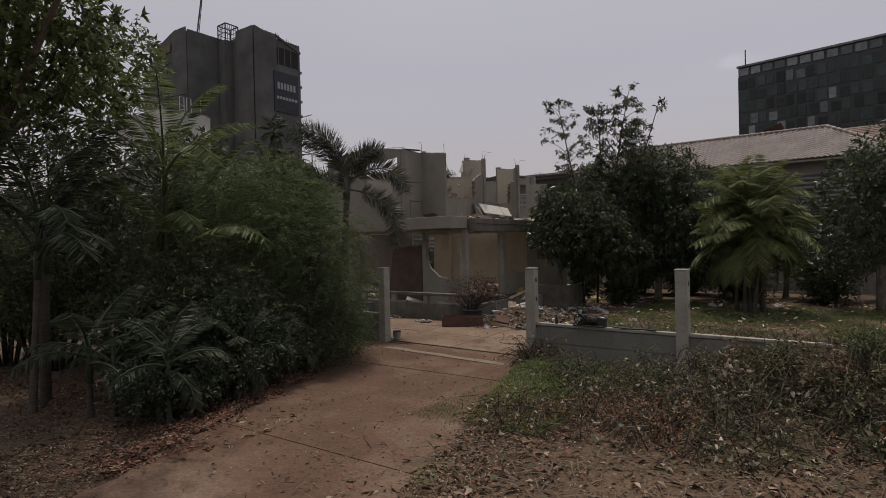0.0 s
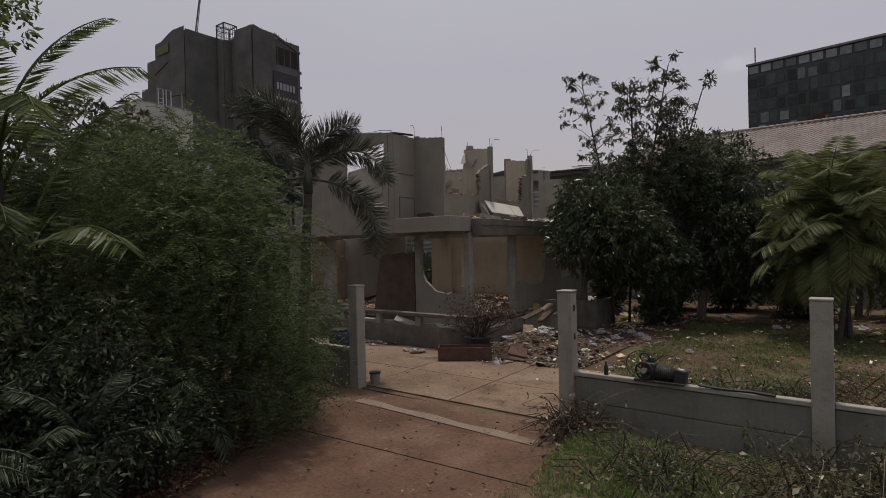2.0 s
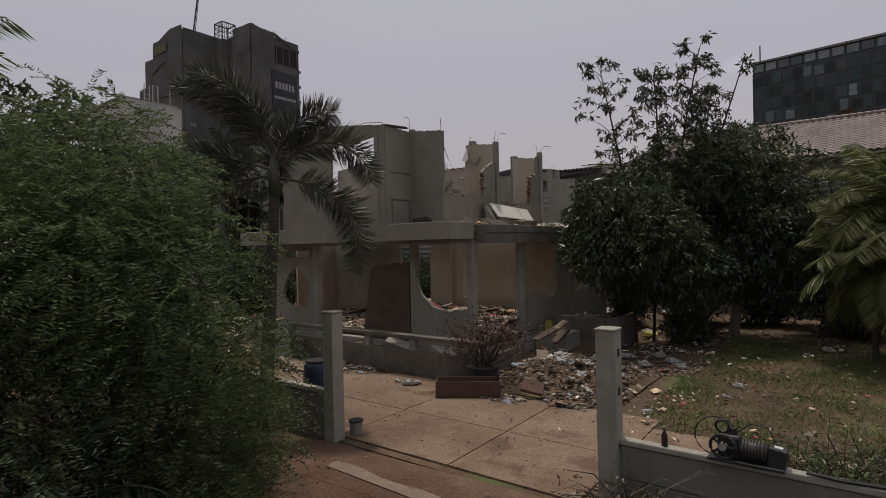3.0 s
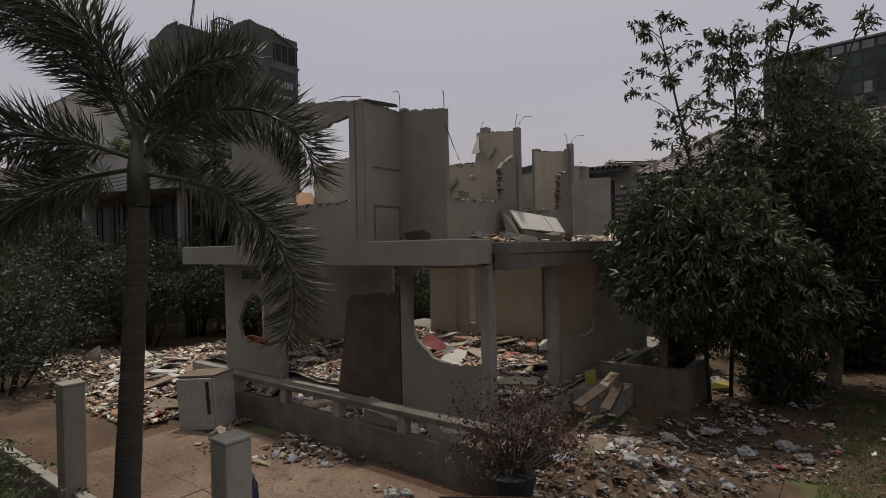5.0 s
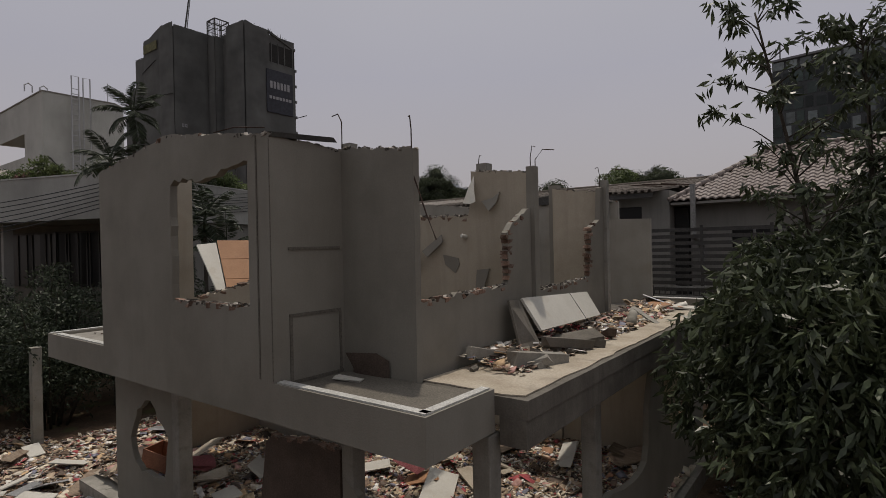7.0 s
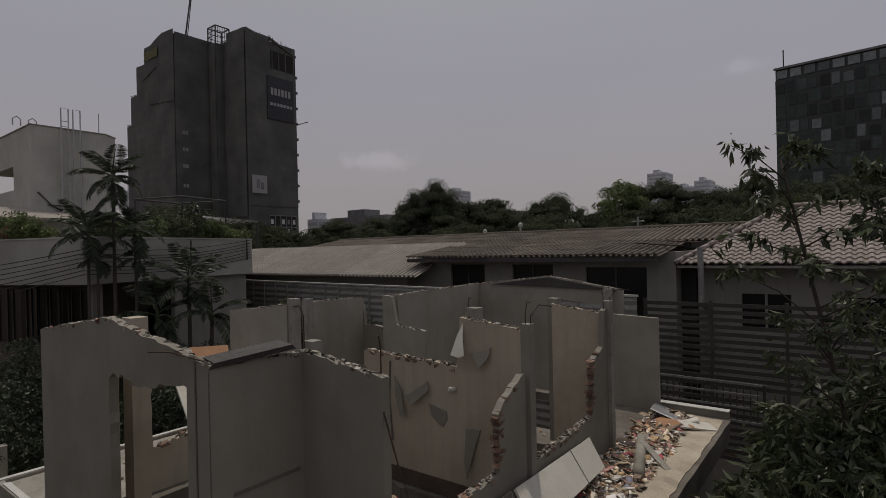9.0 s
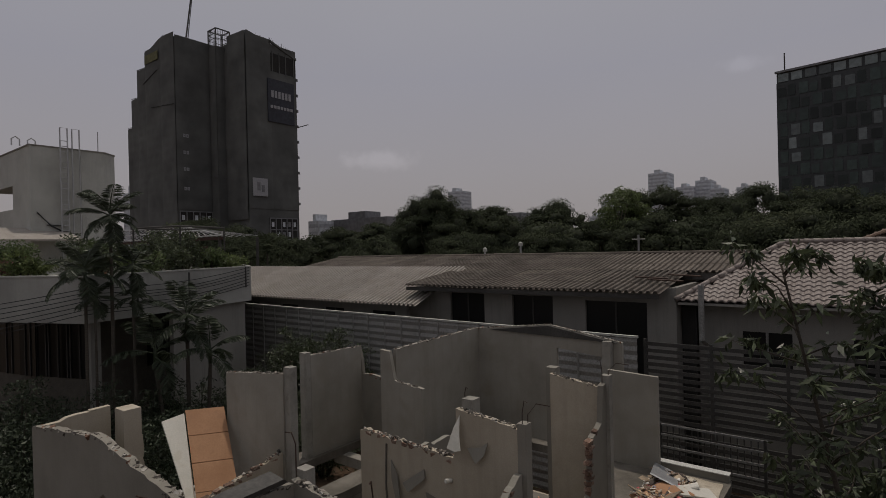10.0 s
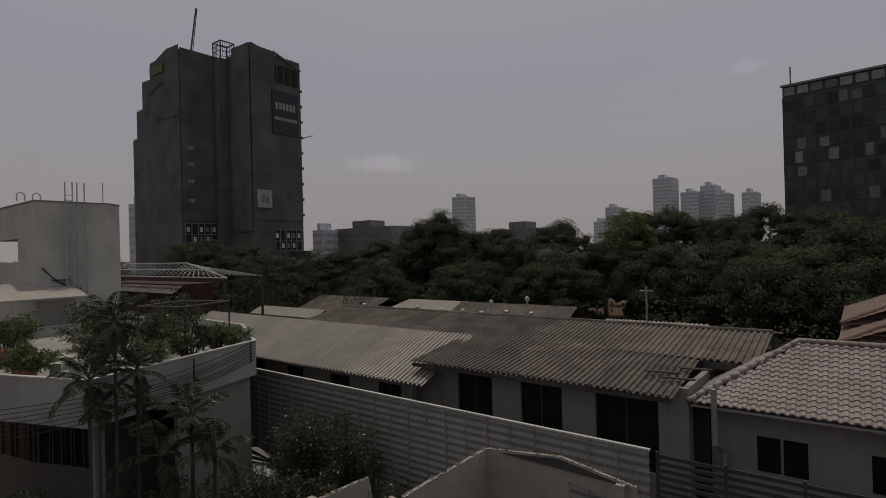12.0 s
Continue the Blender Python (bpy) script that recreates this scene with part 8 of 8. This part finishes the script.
for x, y, r, h, n, lf, sz in ((-1.2, 8.3, 1.0, .34, 4200, 'leaf_weed', .07), (.1, 8.7, 1.0, .55, 5200, 'leaf_weed', .07), (1.1, 8.2, 1.1, .7, 4800, 'leaf_weed', .075), (2.3, 8.6, 1.2, .95, 5200, 'leaf_weed', .08), (-2.2, 9.2, .7, .28, 2400, 'leaf_bush', .06), (.4, 7.0, .9, .3, 3000, 'leaf_weed', .07), (3.2, 7.0, 1.1, .7, 3000, 'leaf_weed', .08), (1.0, 9.5, 1.0, .95, 4200, 'leaf_dry', .12), (2.0, 9.6, 1.0, 1.05, 4200, 'leaf_dry', .12), (-.5, 9.5, .8, .5, 2600, 'leaf_weed', .075), (-.35, 7.3, .85, .28, 4600, 'leaf_rust', .06), (-1.6, 6.6, .8, .25, 2600, 'leaf_dry', .07), (-1.4, 12.6, .6, .45, 1300, 'leaf_bush', .08), (-.2, 13.6, .9, .4, 1300, 'leaf_dry', .08), (1.5, 13.0, .9, .5, 1300, 'leaf_dry', .08), (-1.9, 11.9, .9, .5, 3000, 'leaf_bush', .09)):
    weed_pile(x, y, r, h, n, lf, "tangle of cut branches and wilting weeds", sz)
weed_pile(-3.5, 10.1, .3, .4, 240, 'leaf_dry', "dry weeds at the foot of the gate post")

# reddish bush in a tub on the terrace corner
tub = thing("potted_bush", (-7.75, 14.15, 0), "leafless reddish bush in a dark tub", "potted plant")
part("tub", Geo().tube([(-7.75, 14.15, 0), (-7.75, 14.15, .2), (-7.75, 14.15, .42)], [.24, .29, .33], 16), 'black', tub)
g = Geo()
rnd = random.Random(5)
tips = []
for i in range(46):
    a, q = rnd.uniform(0, 6.28), .75 * math.sqrt(rnd.random())
    e = Vector((-7.75 + q * math.cos(a), 14.15 + q * math.sin(a), .75 + .75 * rnd.random() * (1 - q * .4)))
    limb(g, (-7.75 + .1 * math.cos(a), 14.15 + .1 * math.sin(a), .4), e, .014, .004, .2, 4)
    tips.append(e)
part("stemwork", g, 'stem', tub)
tp = np.array([list(e) for e in tips])
P = np.repeat(tp, 46, 0) + RNG.normal(0, .14, (len(tp) * 46, 3))
part("foliage", leaf_mesh("foliage", P, RNG.normal(size=P.shape), .065, .4, RNG), 'leaf_brown', tub)

# rusty trough
tr = thing("metal_trough", (-7.6, 13.4, 0), "rusty red metal trough lying on the forecourt", "trough")
m = pose(-7.62, 13.42, .17, 0, 0, 33)
for nm, sx, sy, sz, ox, oy, oz in (("bottom", 1.22, .42, .02, 0, 0, -.15), ("side", 1.22, .02, .3, 0, .2, 0), ("side", 1.22, .02, .3, 0, -.2, 0), ("end", .02, .38, .3, .6, 0, 0), ("end", .02, .38, .3, -.6, 0, 0)):
    part(nm, Geo().block(m @ Matrix.Translation((ox, oy, oz)), sx, sy, sz), 'rust', tr)
# old refrigerator body
fr = thing("refrigerator", (-14.1, 13.55, 0), "discarded white refrigerator standing on the forecourt", "refrigerator")
m = pose(-14.1, 13.62, .5, 0, -4, 24)
soften(part("cabinet", Geo().block(m, .78, .6, 1.0), 'whitemetal', fr), .03)
soften(part("door", Geo().block(m @ Matrix.Translation((-.02, -.325, 0)), .74, .05, .96), 'whitemetal', fr), .015)
part("door_handle", Geo().block(m @ Matrix.Translation((.28, -.36, .12)), .05, .03, .6), 'black', fr)
part("lid", Geo().block(m @ Matrix.Translation((0, 0, .515)), .82, .64, .03), 'wood', fr)
bx = thing("wooden_crate", (-14.9, 14.1, 0), "broken wooden crate beside the refrigerator", "crate")
for k in range(4):
    part("board", Geo().block(pose(-15.0, 14.0 + .1 * k, .2 + .06 * k, 3 * k, 2, 20), .5, .03, .35), 'wood', bx)
# blue drum, bucket
dr = thing("plastic_drum", (-9.65, 11.45, 0), "blue plastic drum behind the boundary wall", "drum")
part("body", Geo().tube([(-9.65, 11.45, z) for z in (0, .05, .4, .74, .8)], [.2, .23, .25, .23, .19], 18), 'blue', dr, smooth=True)
part("rim", Geo().tube([(-9.65, 11.45, .78), (-9.65, 11.45, .83)], [.2, .2], 18), 'black', dr)
bk = thing("paint_bucket", (-7.85, 10.65, 0), "small grey bucket at the foot of the gate post", "bucket")
part("pail", Geo().tube([(-7.85, 10.7, .02), (-7.85, 10.7, .22)], [.085, .105], 14), 'greywall', bk)
part("rim", Geo().tube([(-7.85, 10.7, .215), (-7.85, 10.7, .24)], [.112, .112], 14), 'black', bk)
# small engine and bottle on the wall
en = thing("small_engine", (-2.4, 10.78, .735), "old black belt-driven compressor motor with a hose loop", "motor")


def ring(c, r, rr, n=22, tilt=0.0):
    """A hoop round the y axis at c."""
    return Geo().tube([(c[0] + r * math.cos(a), c[1] + tilt * math.cos(a), c[2] + r * math.sin(a)) for a in [i * 2 * math.pi / n for i in range(n + 1)]], rr, 7, False)


ex, ey, ez = -2.76, 10.74, .735
soften(part("base_plate", Geo().box(ex - .14, ex + .5, ey - .1, ey + .12, ez, ez + .03), 'black', en), .006)
part("flywheel", ring((ex, ey - .09, ez + .15), .11, .016), 'black', en, smooth=True)
part("hub", Geo().tube([(ex, ey - .12, ez + .15), (ex, ey - .04, ez + .15)], [.035, .035], 12), 'steel', en)
for i in range(5):
    a = i * 2 * math.pi / 5
    part("spoke", Geo().tube([(ex, ey - .09, ez + .15), (ex + .105 * math.cos(a), ey - .09, ez + .15 + .105 * math.sin(a))], .011, 5), 'black', en)
part("pulley", ring((ex - .02, ey + .02, ez + .31), .06, .013, 16), 'black', en, smooth=True)
soften(part("crankcase", Geo().block(pose(ex + .04, ey + .03, ez + .14), .2, .15, .22), 'black', en), .03)
part("cylinder_head", Geo().tube([(ex + .06, ey + .04, ez + .24), (ex + .06, ey + .04, ez + .31)], [.05, .045], 12), 'black', en)
part("motor_body", Geo().tube([(ex + .13, ey + .02, ez + .13), (ex + .36, ey + .02, ez + .12)], [.085, .085], 16), 'black', en, smooth=True)
for i in range(7):
    part("cooling_fin", Geo().tube([(ex + .16 + .026 * i, ey + .02, ez + .13), (ex + .168 + .026 * i, ey + .02, ez + .13)], [.096, .096], 16), 'fence_dark', en)
soften(part("switch_box", Geo().block(pose(ex + .44, ey + .02, ez + .1, 0, 8, 0), .15, .14, .19), 'black', en), .015)
part("switch_plate", Geo().block(pose(ex + .45, ey + .0, ez + .2, 0, 8, 0), .07, .06, .008), 'coping', en)
part("hose", ring((ex - .08, ey + .04, ez + .2), .19, .007, 26, .03), 'black', en)
part("hose", Geo().tube([(ex + .1, ey + .05, ez + .26), (ex + .22, ey + .08, ez + .36), (ex + .36, ey + .08, ez + .34), (ex + .44, ey + .05, ez + .2)], .008, 6), 'black', en)
bt = thing("bottle", (-3.33, 10.78, .735), "small dark bottle on the wall top", "bottle")
part("glass_body", Geo().tube([(-3.33, 10.78, .735), (-3.33, 10.78, .85), (-3.33, 10.78, .88), (-3.33, 10.78, .92)], [.032, .032, .013, .013], 12), 'black', bt, smooth=True)
part("bottle_cap", Geo().tube([(-3.33, 10.78, .92), (-3.33, 10.78, .935)], [.016, .016], 10), 'fence', bt)
hose = tagged(part("cable", Geo().tube([(-2.1, 10.72, .765), (-1.85, 10.72, .752), (-1.5, 10.76, .752), (-1.25, 10.7, .755)], .02, 6), 'black'), "black cable lying along the wall top", "cable")

# leaning boards and beams on and in the house
pn = thing("leaning_panel", (-9.3, 19.6, 3.4), "white broken door panel leaning on the side wall", "panel")
bd = thing("ceiling_boards", (-16.6, 17.6, 3.4), "orange ceiling board and white sheet leaning inside the shell", "boards")


def quad_plate(a, b, c, d, th=.03):
    n = (Vector(b) - Vector(a)).cross(Vector(d) - Vector(a)).normalized() * th
    pts = [Vector(p) for p in (a, b, c, d)]
    return Geo().add([*pts, *[p + n for p in pts]], [(3, 2, 1, 0), (4, 5, 6, 7), (0, 1, 5, 4), (1, 2, 6, 5), (2, 3, 7, 6), (3, 0, 4, 7)])


ptl, ptr, pbr, pbl = Vector((-9.87, 17.95, 4.08)), Vector((-9.93, 20.3, 3.98)), Vector((-9.66, 20.2, 3.62)), Vector((-9.56, 17.9, 3.68))
part("leaf", quad_plate(ptl, ptl.lerp(ptr, .68), pbl.lerp(pbr, .7), pbl, .035), 'whiteboard', pn)
part("leaf", quad_plate(ptl.lerp(ptr, .695), ptr, pbr, pbl.lerp(pbr, .715), .035), 'whiteboard', pn)
# Extra dark leaf standing in for the shaded strip at the panel's left end.
part("side_leaf", quad_plate(Vector((-9.86, 17.6, 4.08)), Vector((-9.9, 17.92, 4.06)), Vector((-9.55, 17.85, 3.5)), Vector((-9.7, 17.6, 3.46)), .03), 'stained', pn)
tl, trr = Vector((-17.33, 17.97, 5.04)), Vector((-16.94, 18.57, 5.03))
down = Vector((1.5, -.55, -1.62))
for k in range(4):
    a0, a1 = k / 4 + .006, (k + 1) / 4
    part("board", quad_plate(tl + down * a0, trr + down * a0, trr + down * a1, tl + down * a1), 'orange', bd)
w0 = Vector((-17.28, 17.49, 4.94))
part("white_sheet", quad_plate(w0, tl + Vector((.02, -.03, -.06)), tl + down * .98 + Vector((.02, -.03, -.02)), w0 + down * 1.0 + Vector((.25, .3, 0))), 'whiteboard', bd)
rnd = random.Random(21)


def loose(name, label, cat, m, sx, sy, sz, mat, rough=.04, group=""):
    g = Geo()
    random.seed(int(abs(m.translation.x * 91 + m.translation.y * 37)))
    g.block(m, sx, sy, sz, rough)
    return tagged(part(name, g, mat), label, cat, group)


loose("concrete_beam", "broken length of concrete post on the slab", "beam", pose(-9.25, 17.2, 3.47, 0, 7, 66), .8, .17, .15, 'concrete', .07)
loose("concrete_beam", "broken length of concrete post on the slab", "beam", pose(-9.3, 18.05, 3.52, 0, 9, 70), .8, .16, .12, 'stained', .08)
loose("concrete_beam", "broken length of concrete post on the slab", "beam", pose(-9.75, 17.05, 3.48, 0, 14, 70), .8, .12, .12, 'concrete')
loose("concrete_slab_piece", "flat piece of broken slab", "slab", pose(-9.35, 18.55, 3.5, 12, -8, 40), .6, .34, .08, 'stained')
tagged(part("pipe_length", Geo().tube([(-9.72, 22.1, 3.48), (-9.3, 20.6, 3.47)], .085, 12), 'post', smooth=True), "short pale pipe lying on the slab", "pipe")
loose("door_board", "reddish brown board on the slab end", "board", pose(-9.7, 22.9, 3.47, 10, -6, 60), .95, .4, .04, 'orange')
loose("white_board", "white board piece on the slab end", "board", pose(-9.2, 23.4, 3.45, 4, 6, 30), .8, .35, .03, 'whiteboard')
loose("grey_sheet", "grey metal sheet on the slab end", "sheet", pose(-9.75, 23.7, 3.55, 20, 8, 100), .9, .5, .02, 'steel')
loose("timber", "broken timber leaning by the planter", "timber", pose(-8.0, 18.2, .62, 0, -12, 88), 1.0, .2, .08, 'wood')
loose("timber", "broken timber leaning by the planter", "timber", pose(-7.75, 17.9, .5, 0, -10, 96), 1.1, .18, .08, 'brown')
loose("concrete_chunk", "lump of broken concrete by the terrace", "concrete", pose(-10.9, 15.2, .3, 10, 18, 30), .7, .45, .3, 'concrete', .15)
loose("concrete_chunk", "lump of broken concrete by the terrace", "concrete", pose(-9.6, 15.3, .25, 20, 8, 70), .55, .5, .22, 'concrete', .15)
loose("cardboard_box", "torn cardboard among the rubbish", "box", pose(-6.5, 13.9, .22, 30, 10, 20), .4, .3, .05, 'rust')
loose("cardboard_box", "flattened cardboard on the side yard", "box", pose(-15.7, 13.6, .1, 8, 6, 20), .8, .6, .05, 'wood')
loose("plank", "plank lying over the terrace rubble", "plank", pose(-13.2, 13.4, .06, 0, 3, -18), 1.6, .12, .03, 'wood')
loose("plank", "plank lying on the forecourt", "plank", pose(-12.0, 13.0, .05, 0, 2, 10), 1.2, .1, .03, 'wood')
box = thing("red_box", (-17.2, 16.7, .5), "open reddish wooden drawer lying in the rubble", "drawer")
m = pose(-17.2, 16.7, .78, 0, 12, 20)
for nm, sx, sy, sz, ox, oy, oz in (("base", .6, .5, .02, 0, 0, -.16), ("side", .6, .02, .32, 0, .24, 0), ("side", .6, .02, .32, 0, -.24, 0), ("side", .02, .5, .32, .29, 0, 0), ("side", .02, .5, .32, -.29, 0, 0)):
    part(nm, Geo().block(m @ Matrix.Translation((ox, oy, oz)), sx, sy, sz), 'pot', box)
loose("red_cloth", "red cloth lying on the rubble", "cloth", pose(-13.0, 19.2, .8, 25, 20, 10), .4, .3, .1, 'red', .4)
loose("red_cloth", "red cloth lying on the rubble", "cloth", pose(-16.5, 17.0, .72, 20, 12, 40), .5, .35, .08, 'red', .4)
loose("yellow_sack", "yellow plastic sack by the planter wall", "sack", pose(-6.5, 21.4, .12, 5, 5, 10), .35, .25, .15, 'yellow', .2)
loose("yellow_jerrycan", "yellow plastic can beside the column", "can", pose(-8.5, 18.75, .58, 0, 0, 10), .2, .14, .3, 'yellow', .05)
for k in range(46):
    x, y = rnd.uniform(-17.5, -9.3), rnd.uniform(16.4, 22.4)
    loose("board_piece", "broken board lying on the rubble", "board", pose(x, y, heap(x, y) + .12, rnd.gauss(0, 12), rnd.gauss(0, 12), rnd.uniform(0, 180)), rnd.uniform(.45, 1.1), rnd.uniform(.2, .5), .03, rnd.choice(['whiteboard', 'wood', 'slabtop', 'slabtop', 'whiteboard', 'slabtop', 'orange']), .1, "boards in the rubble")
for k in range(34):
    x, y = rnd.uniform(-22, -15.2), rnd.uniform(14.2, 18.6)
    loose("board_piece", "broken sheet lying in the side yard", "board", pose(x, y, yard(x, y) + .12, rnd.gauss(0, 10), rnd.gauss(0, 10), rnd.uniform(0, 180)), rnd.uniform(.4, 1.0), rnd.uniform(.2, .5), .03, rnd.choice(['whiteboard', 'whiteboard', 'wood', 'concrete', 'steel']), .06, "boards in the side yard")

# crumpled plastic bags in the rubbish
def crumpled_bag(x, y, z, s, mat, label):
    bm = bmesh.new()
    bmesh.ops.create_icosphere(bm, subdivisions=3, radius=1.0)
    for v in bm.verts:
        n = noise.noise(v.co * 1.1 + Vector((x * 3, y * 3, 0))) * .45 + noise.noise(v.co * 2.7 + Vector((x, y, 4))) * .3
        v.co = Vector((v.co.x * s * (.85 + n), v.co.y * s * .7 * (.85 + n), max(v.co.z, -.3) * s * .62 * (.85 + 1.4 * n)))
        v.co += Vector((x, y, z + .16 * s))
    return tagged(part("plastic_bag", bm, mat), label, "bag", "bags in the rubbish")


rnd = random.Random(31)
for x, y, z, s in ((-6.57, 15.5, .3, .26), (-6.3, 15.75, .3, .24), (-6.15, 15.3, .15, .22), (-6.9, 15.95, .36, .24), (-6.0, 15.6, .12, .2), (-7.25, 16.2, .2, .22), (-9.15, 13.4, .02, .17), (-9.0, 13.55, .02, .13), (-5.55, 17.5, .04, .2), (-5.05, 18.1, .04, .22), (-5.5, 18.7, .04, .18), (-4.8, 17.75, .04, .16), (-6.2, 18.2, .04, .2), (-6.6, 17.4, .05, .22), (-5.9, 21.9, .04, .24), (-6.7, 21.8, .04, .26), (-7.15, 21.6, .04, .24), (-3.5, 16.6, .04, .12), (-2.2, 21.4, .04, .18), (-.2, 22.0, .04, .2), (-10.3, 11.35, .04, .24), (-10.1, 11.7, .04, .2)):
    crumpled_bag(x, y, z, s * .85, rnd.choice(['bagfilm', 'bagfilm', 'fence']), "crumpled whitish plastic bag lying in the rubbish")
loose("board_piece", "yellowish board tipped up in the rubbish", "board", pose(-7.12, 15.55, .38, 58, 8, 35), .24, .4, .03, 'wood', .06, "rubbish boards")
loose("board_piece", "pinkish board lying on the rubbish", "board", pose(-6.3, 15.7, .38, 18, 6, 110), .55, .16, .03, 'rust', .06, "rubbish boards")
loose("board_piece", "grey board lying across the step", "board", pose(-8.05, 17.6, .55, 4, -14, 75), .8, .2, .04, 'brown', .06, "rubbish boards")

# reinforcing bars, bent out of the wall tops
for x, y, z, dx, dy, h in ((-10.0, 15.9, 5.8, .0, -.02, .35), (-10.02, 18.55, 5.8, .05, 0, .4), (-9.98, 18.62, 5.8, .16, .05, .35), (-10.05, 21.3, 5.8, -.05, 0, .4), (-9.98, 21.4, 5.8, .2, .05, .35), (-11.05, 15.9, 6.1, -.1, 0, .25), (-11.0, 18.7, 6.0, .03, 0, .2), (-14.88, 18.68, 5.9, .05, 0, .25), (-11.3, 24.93, 5.75, .1, 0, .25)):
    tagged(part("rebar", Geo().tube([(x, y, z - .2), (x, y, z + h * .6), (x + dx * .6, y + dy, z + h), (x + dx * 1.6, y + dy * 2, z + h * .95)], .007, 5), 'rebar', house), "")
part("rebar", Geo().tube([(-9.95, 15.85, 5.55), (-9.75, 15.82, 5.1), (-9.62, 15.8, 4.85)], .008, 5), 'rebar', house)
part("rebar", Geo().tube([(-11.0, 14.83, 6.0), (-11.4, 14.75, 6.05), (-11.7, 14.7, 6.03)], .007, 5), 'rebar', house)

# overhead service cables along the neighbour's parapet
cb = thing("service_cables", (-26, 19, 7), "bundle of sagging black service cables along the parapet", "cables")
for k in range(7):
    z = 6.35 + .13 * k
    a, b, c = Vector((-25.62, 19.05, z)), Vector((-28.3, 26.5, z + .35)), Vector((-36, 13.4, z - 1.2 + .1 * k))
    part("cable", Geo().tube([a.lerp(b, i / 10) + Vector((.06, -.02, -.32 * math.sin(math.pi * i / 10) * (.6 + .1 * (k % 3)))) for i in range(11)], .016, 4), 'black', cb)
    part("cable", Geo().tube([a.lerp(c, i / 12) + Vector((.05, -.06, -.4 * math.sin(math.pi * i / 12))) for i in range(13)], .016, 4), 'black', cb)
for t in (.25, .55, .97):
    p = Vector((-25.62, 19.05, 6.3)).lerp(Vector((-28.3, 26.5, 6.6)), t)
    part("cable_bracket", Geo().block(Matrix.Translation(p + Vector((.03, -.01, .5))), .05, .05, .95), 'fence_dark', cb)

pot = thing("orange_tub", (2.05, 8.1, .1), "orange plastic tub lying in the dry brush", "tub")
part("tub_body", Geo().tube([(2.0, 8.05, .16), (2.12, 8.15, .2), (2.25, 8.25, .24)], [.12, .15, .17], 16), 'orangepaint', pot, smooth=True)
part("tub_rim", Geo().tube([(2.23, 8.235, .235), (2.27, 8.265, .245)], [.185, .185], 16), 'orangepaint', pot)
# shiny sheets stacked by the sheet fence
for x, y, z, rx, ry in ((-29.2, 27.2, 1.35, 18, 12), (-29.9, 27.9, 1.75, -10, 24)):
    st = thing("stacked_sheets", (x, y, 0), "bent shiny metal sheets stacked beside the fence", "metal sheets", "stacked sheets")
    for k in range(4):
        random.seed(k + int(x * 10))
        part("sheet", Geo().block(pose(x + .1 * k, y - .06 * k, z - .14 * k, rx + 5 * k, ry - 4 * k, 25 + 14 * k), 1.3, .5, .02, .1), 'fence', st)
    part("trestle", Geo().box(x - .5, x + .5, y - .3, y + .3, 0, z - .45), 'fence_dark', st)
# broken concrete and pipe lengths round the leaning panel
rnd = random.Random(41)
for k in range(30):
    x, y = rnd.uniform(-9.9, -9.15), rnd.uniform(16.3, 19.6)
    d = rnd.uniform(.1, .3)
    loose("concrete_chunk", "dark lump of broken concrete on the slab", "concrete", pose(x, y, 3.4 + d * .18, rnd.gauss(0, 12), rnd.gauss(0, 12), rnd.uniform(0, 180)), d, d * rnd.uniform(.35, .8), d * rnd.uniform(.3, .5), rnd.choice(['stained', 'stained', 'concrete', 'brown']), .16, "chunks on the slab")
# flat boards and laths among the slab debris
rnd = random.Random(77)
for k in range(16):
    x, y = rnd.uniform(-9.9, -9.2), rnd.uniform(20.3, 23.8)
    loose("lath", "broken lath lying in the slab debris", "lath", pose(x, y, 3.43 + .05 * rnd.random(), rnd.gauss(0, 5), rnd.gauss(0, 5), rnd.uniform(0, 180)), rnd.uniform(.3, .8), rnd.uniform(.04, .18), .02, rnd.choice(['wood', 'whiteboard', 'orange', 'concrete']), .08, "slab laths")


lay_bricks()
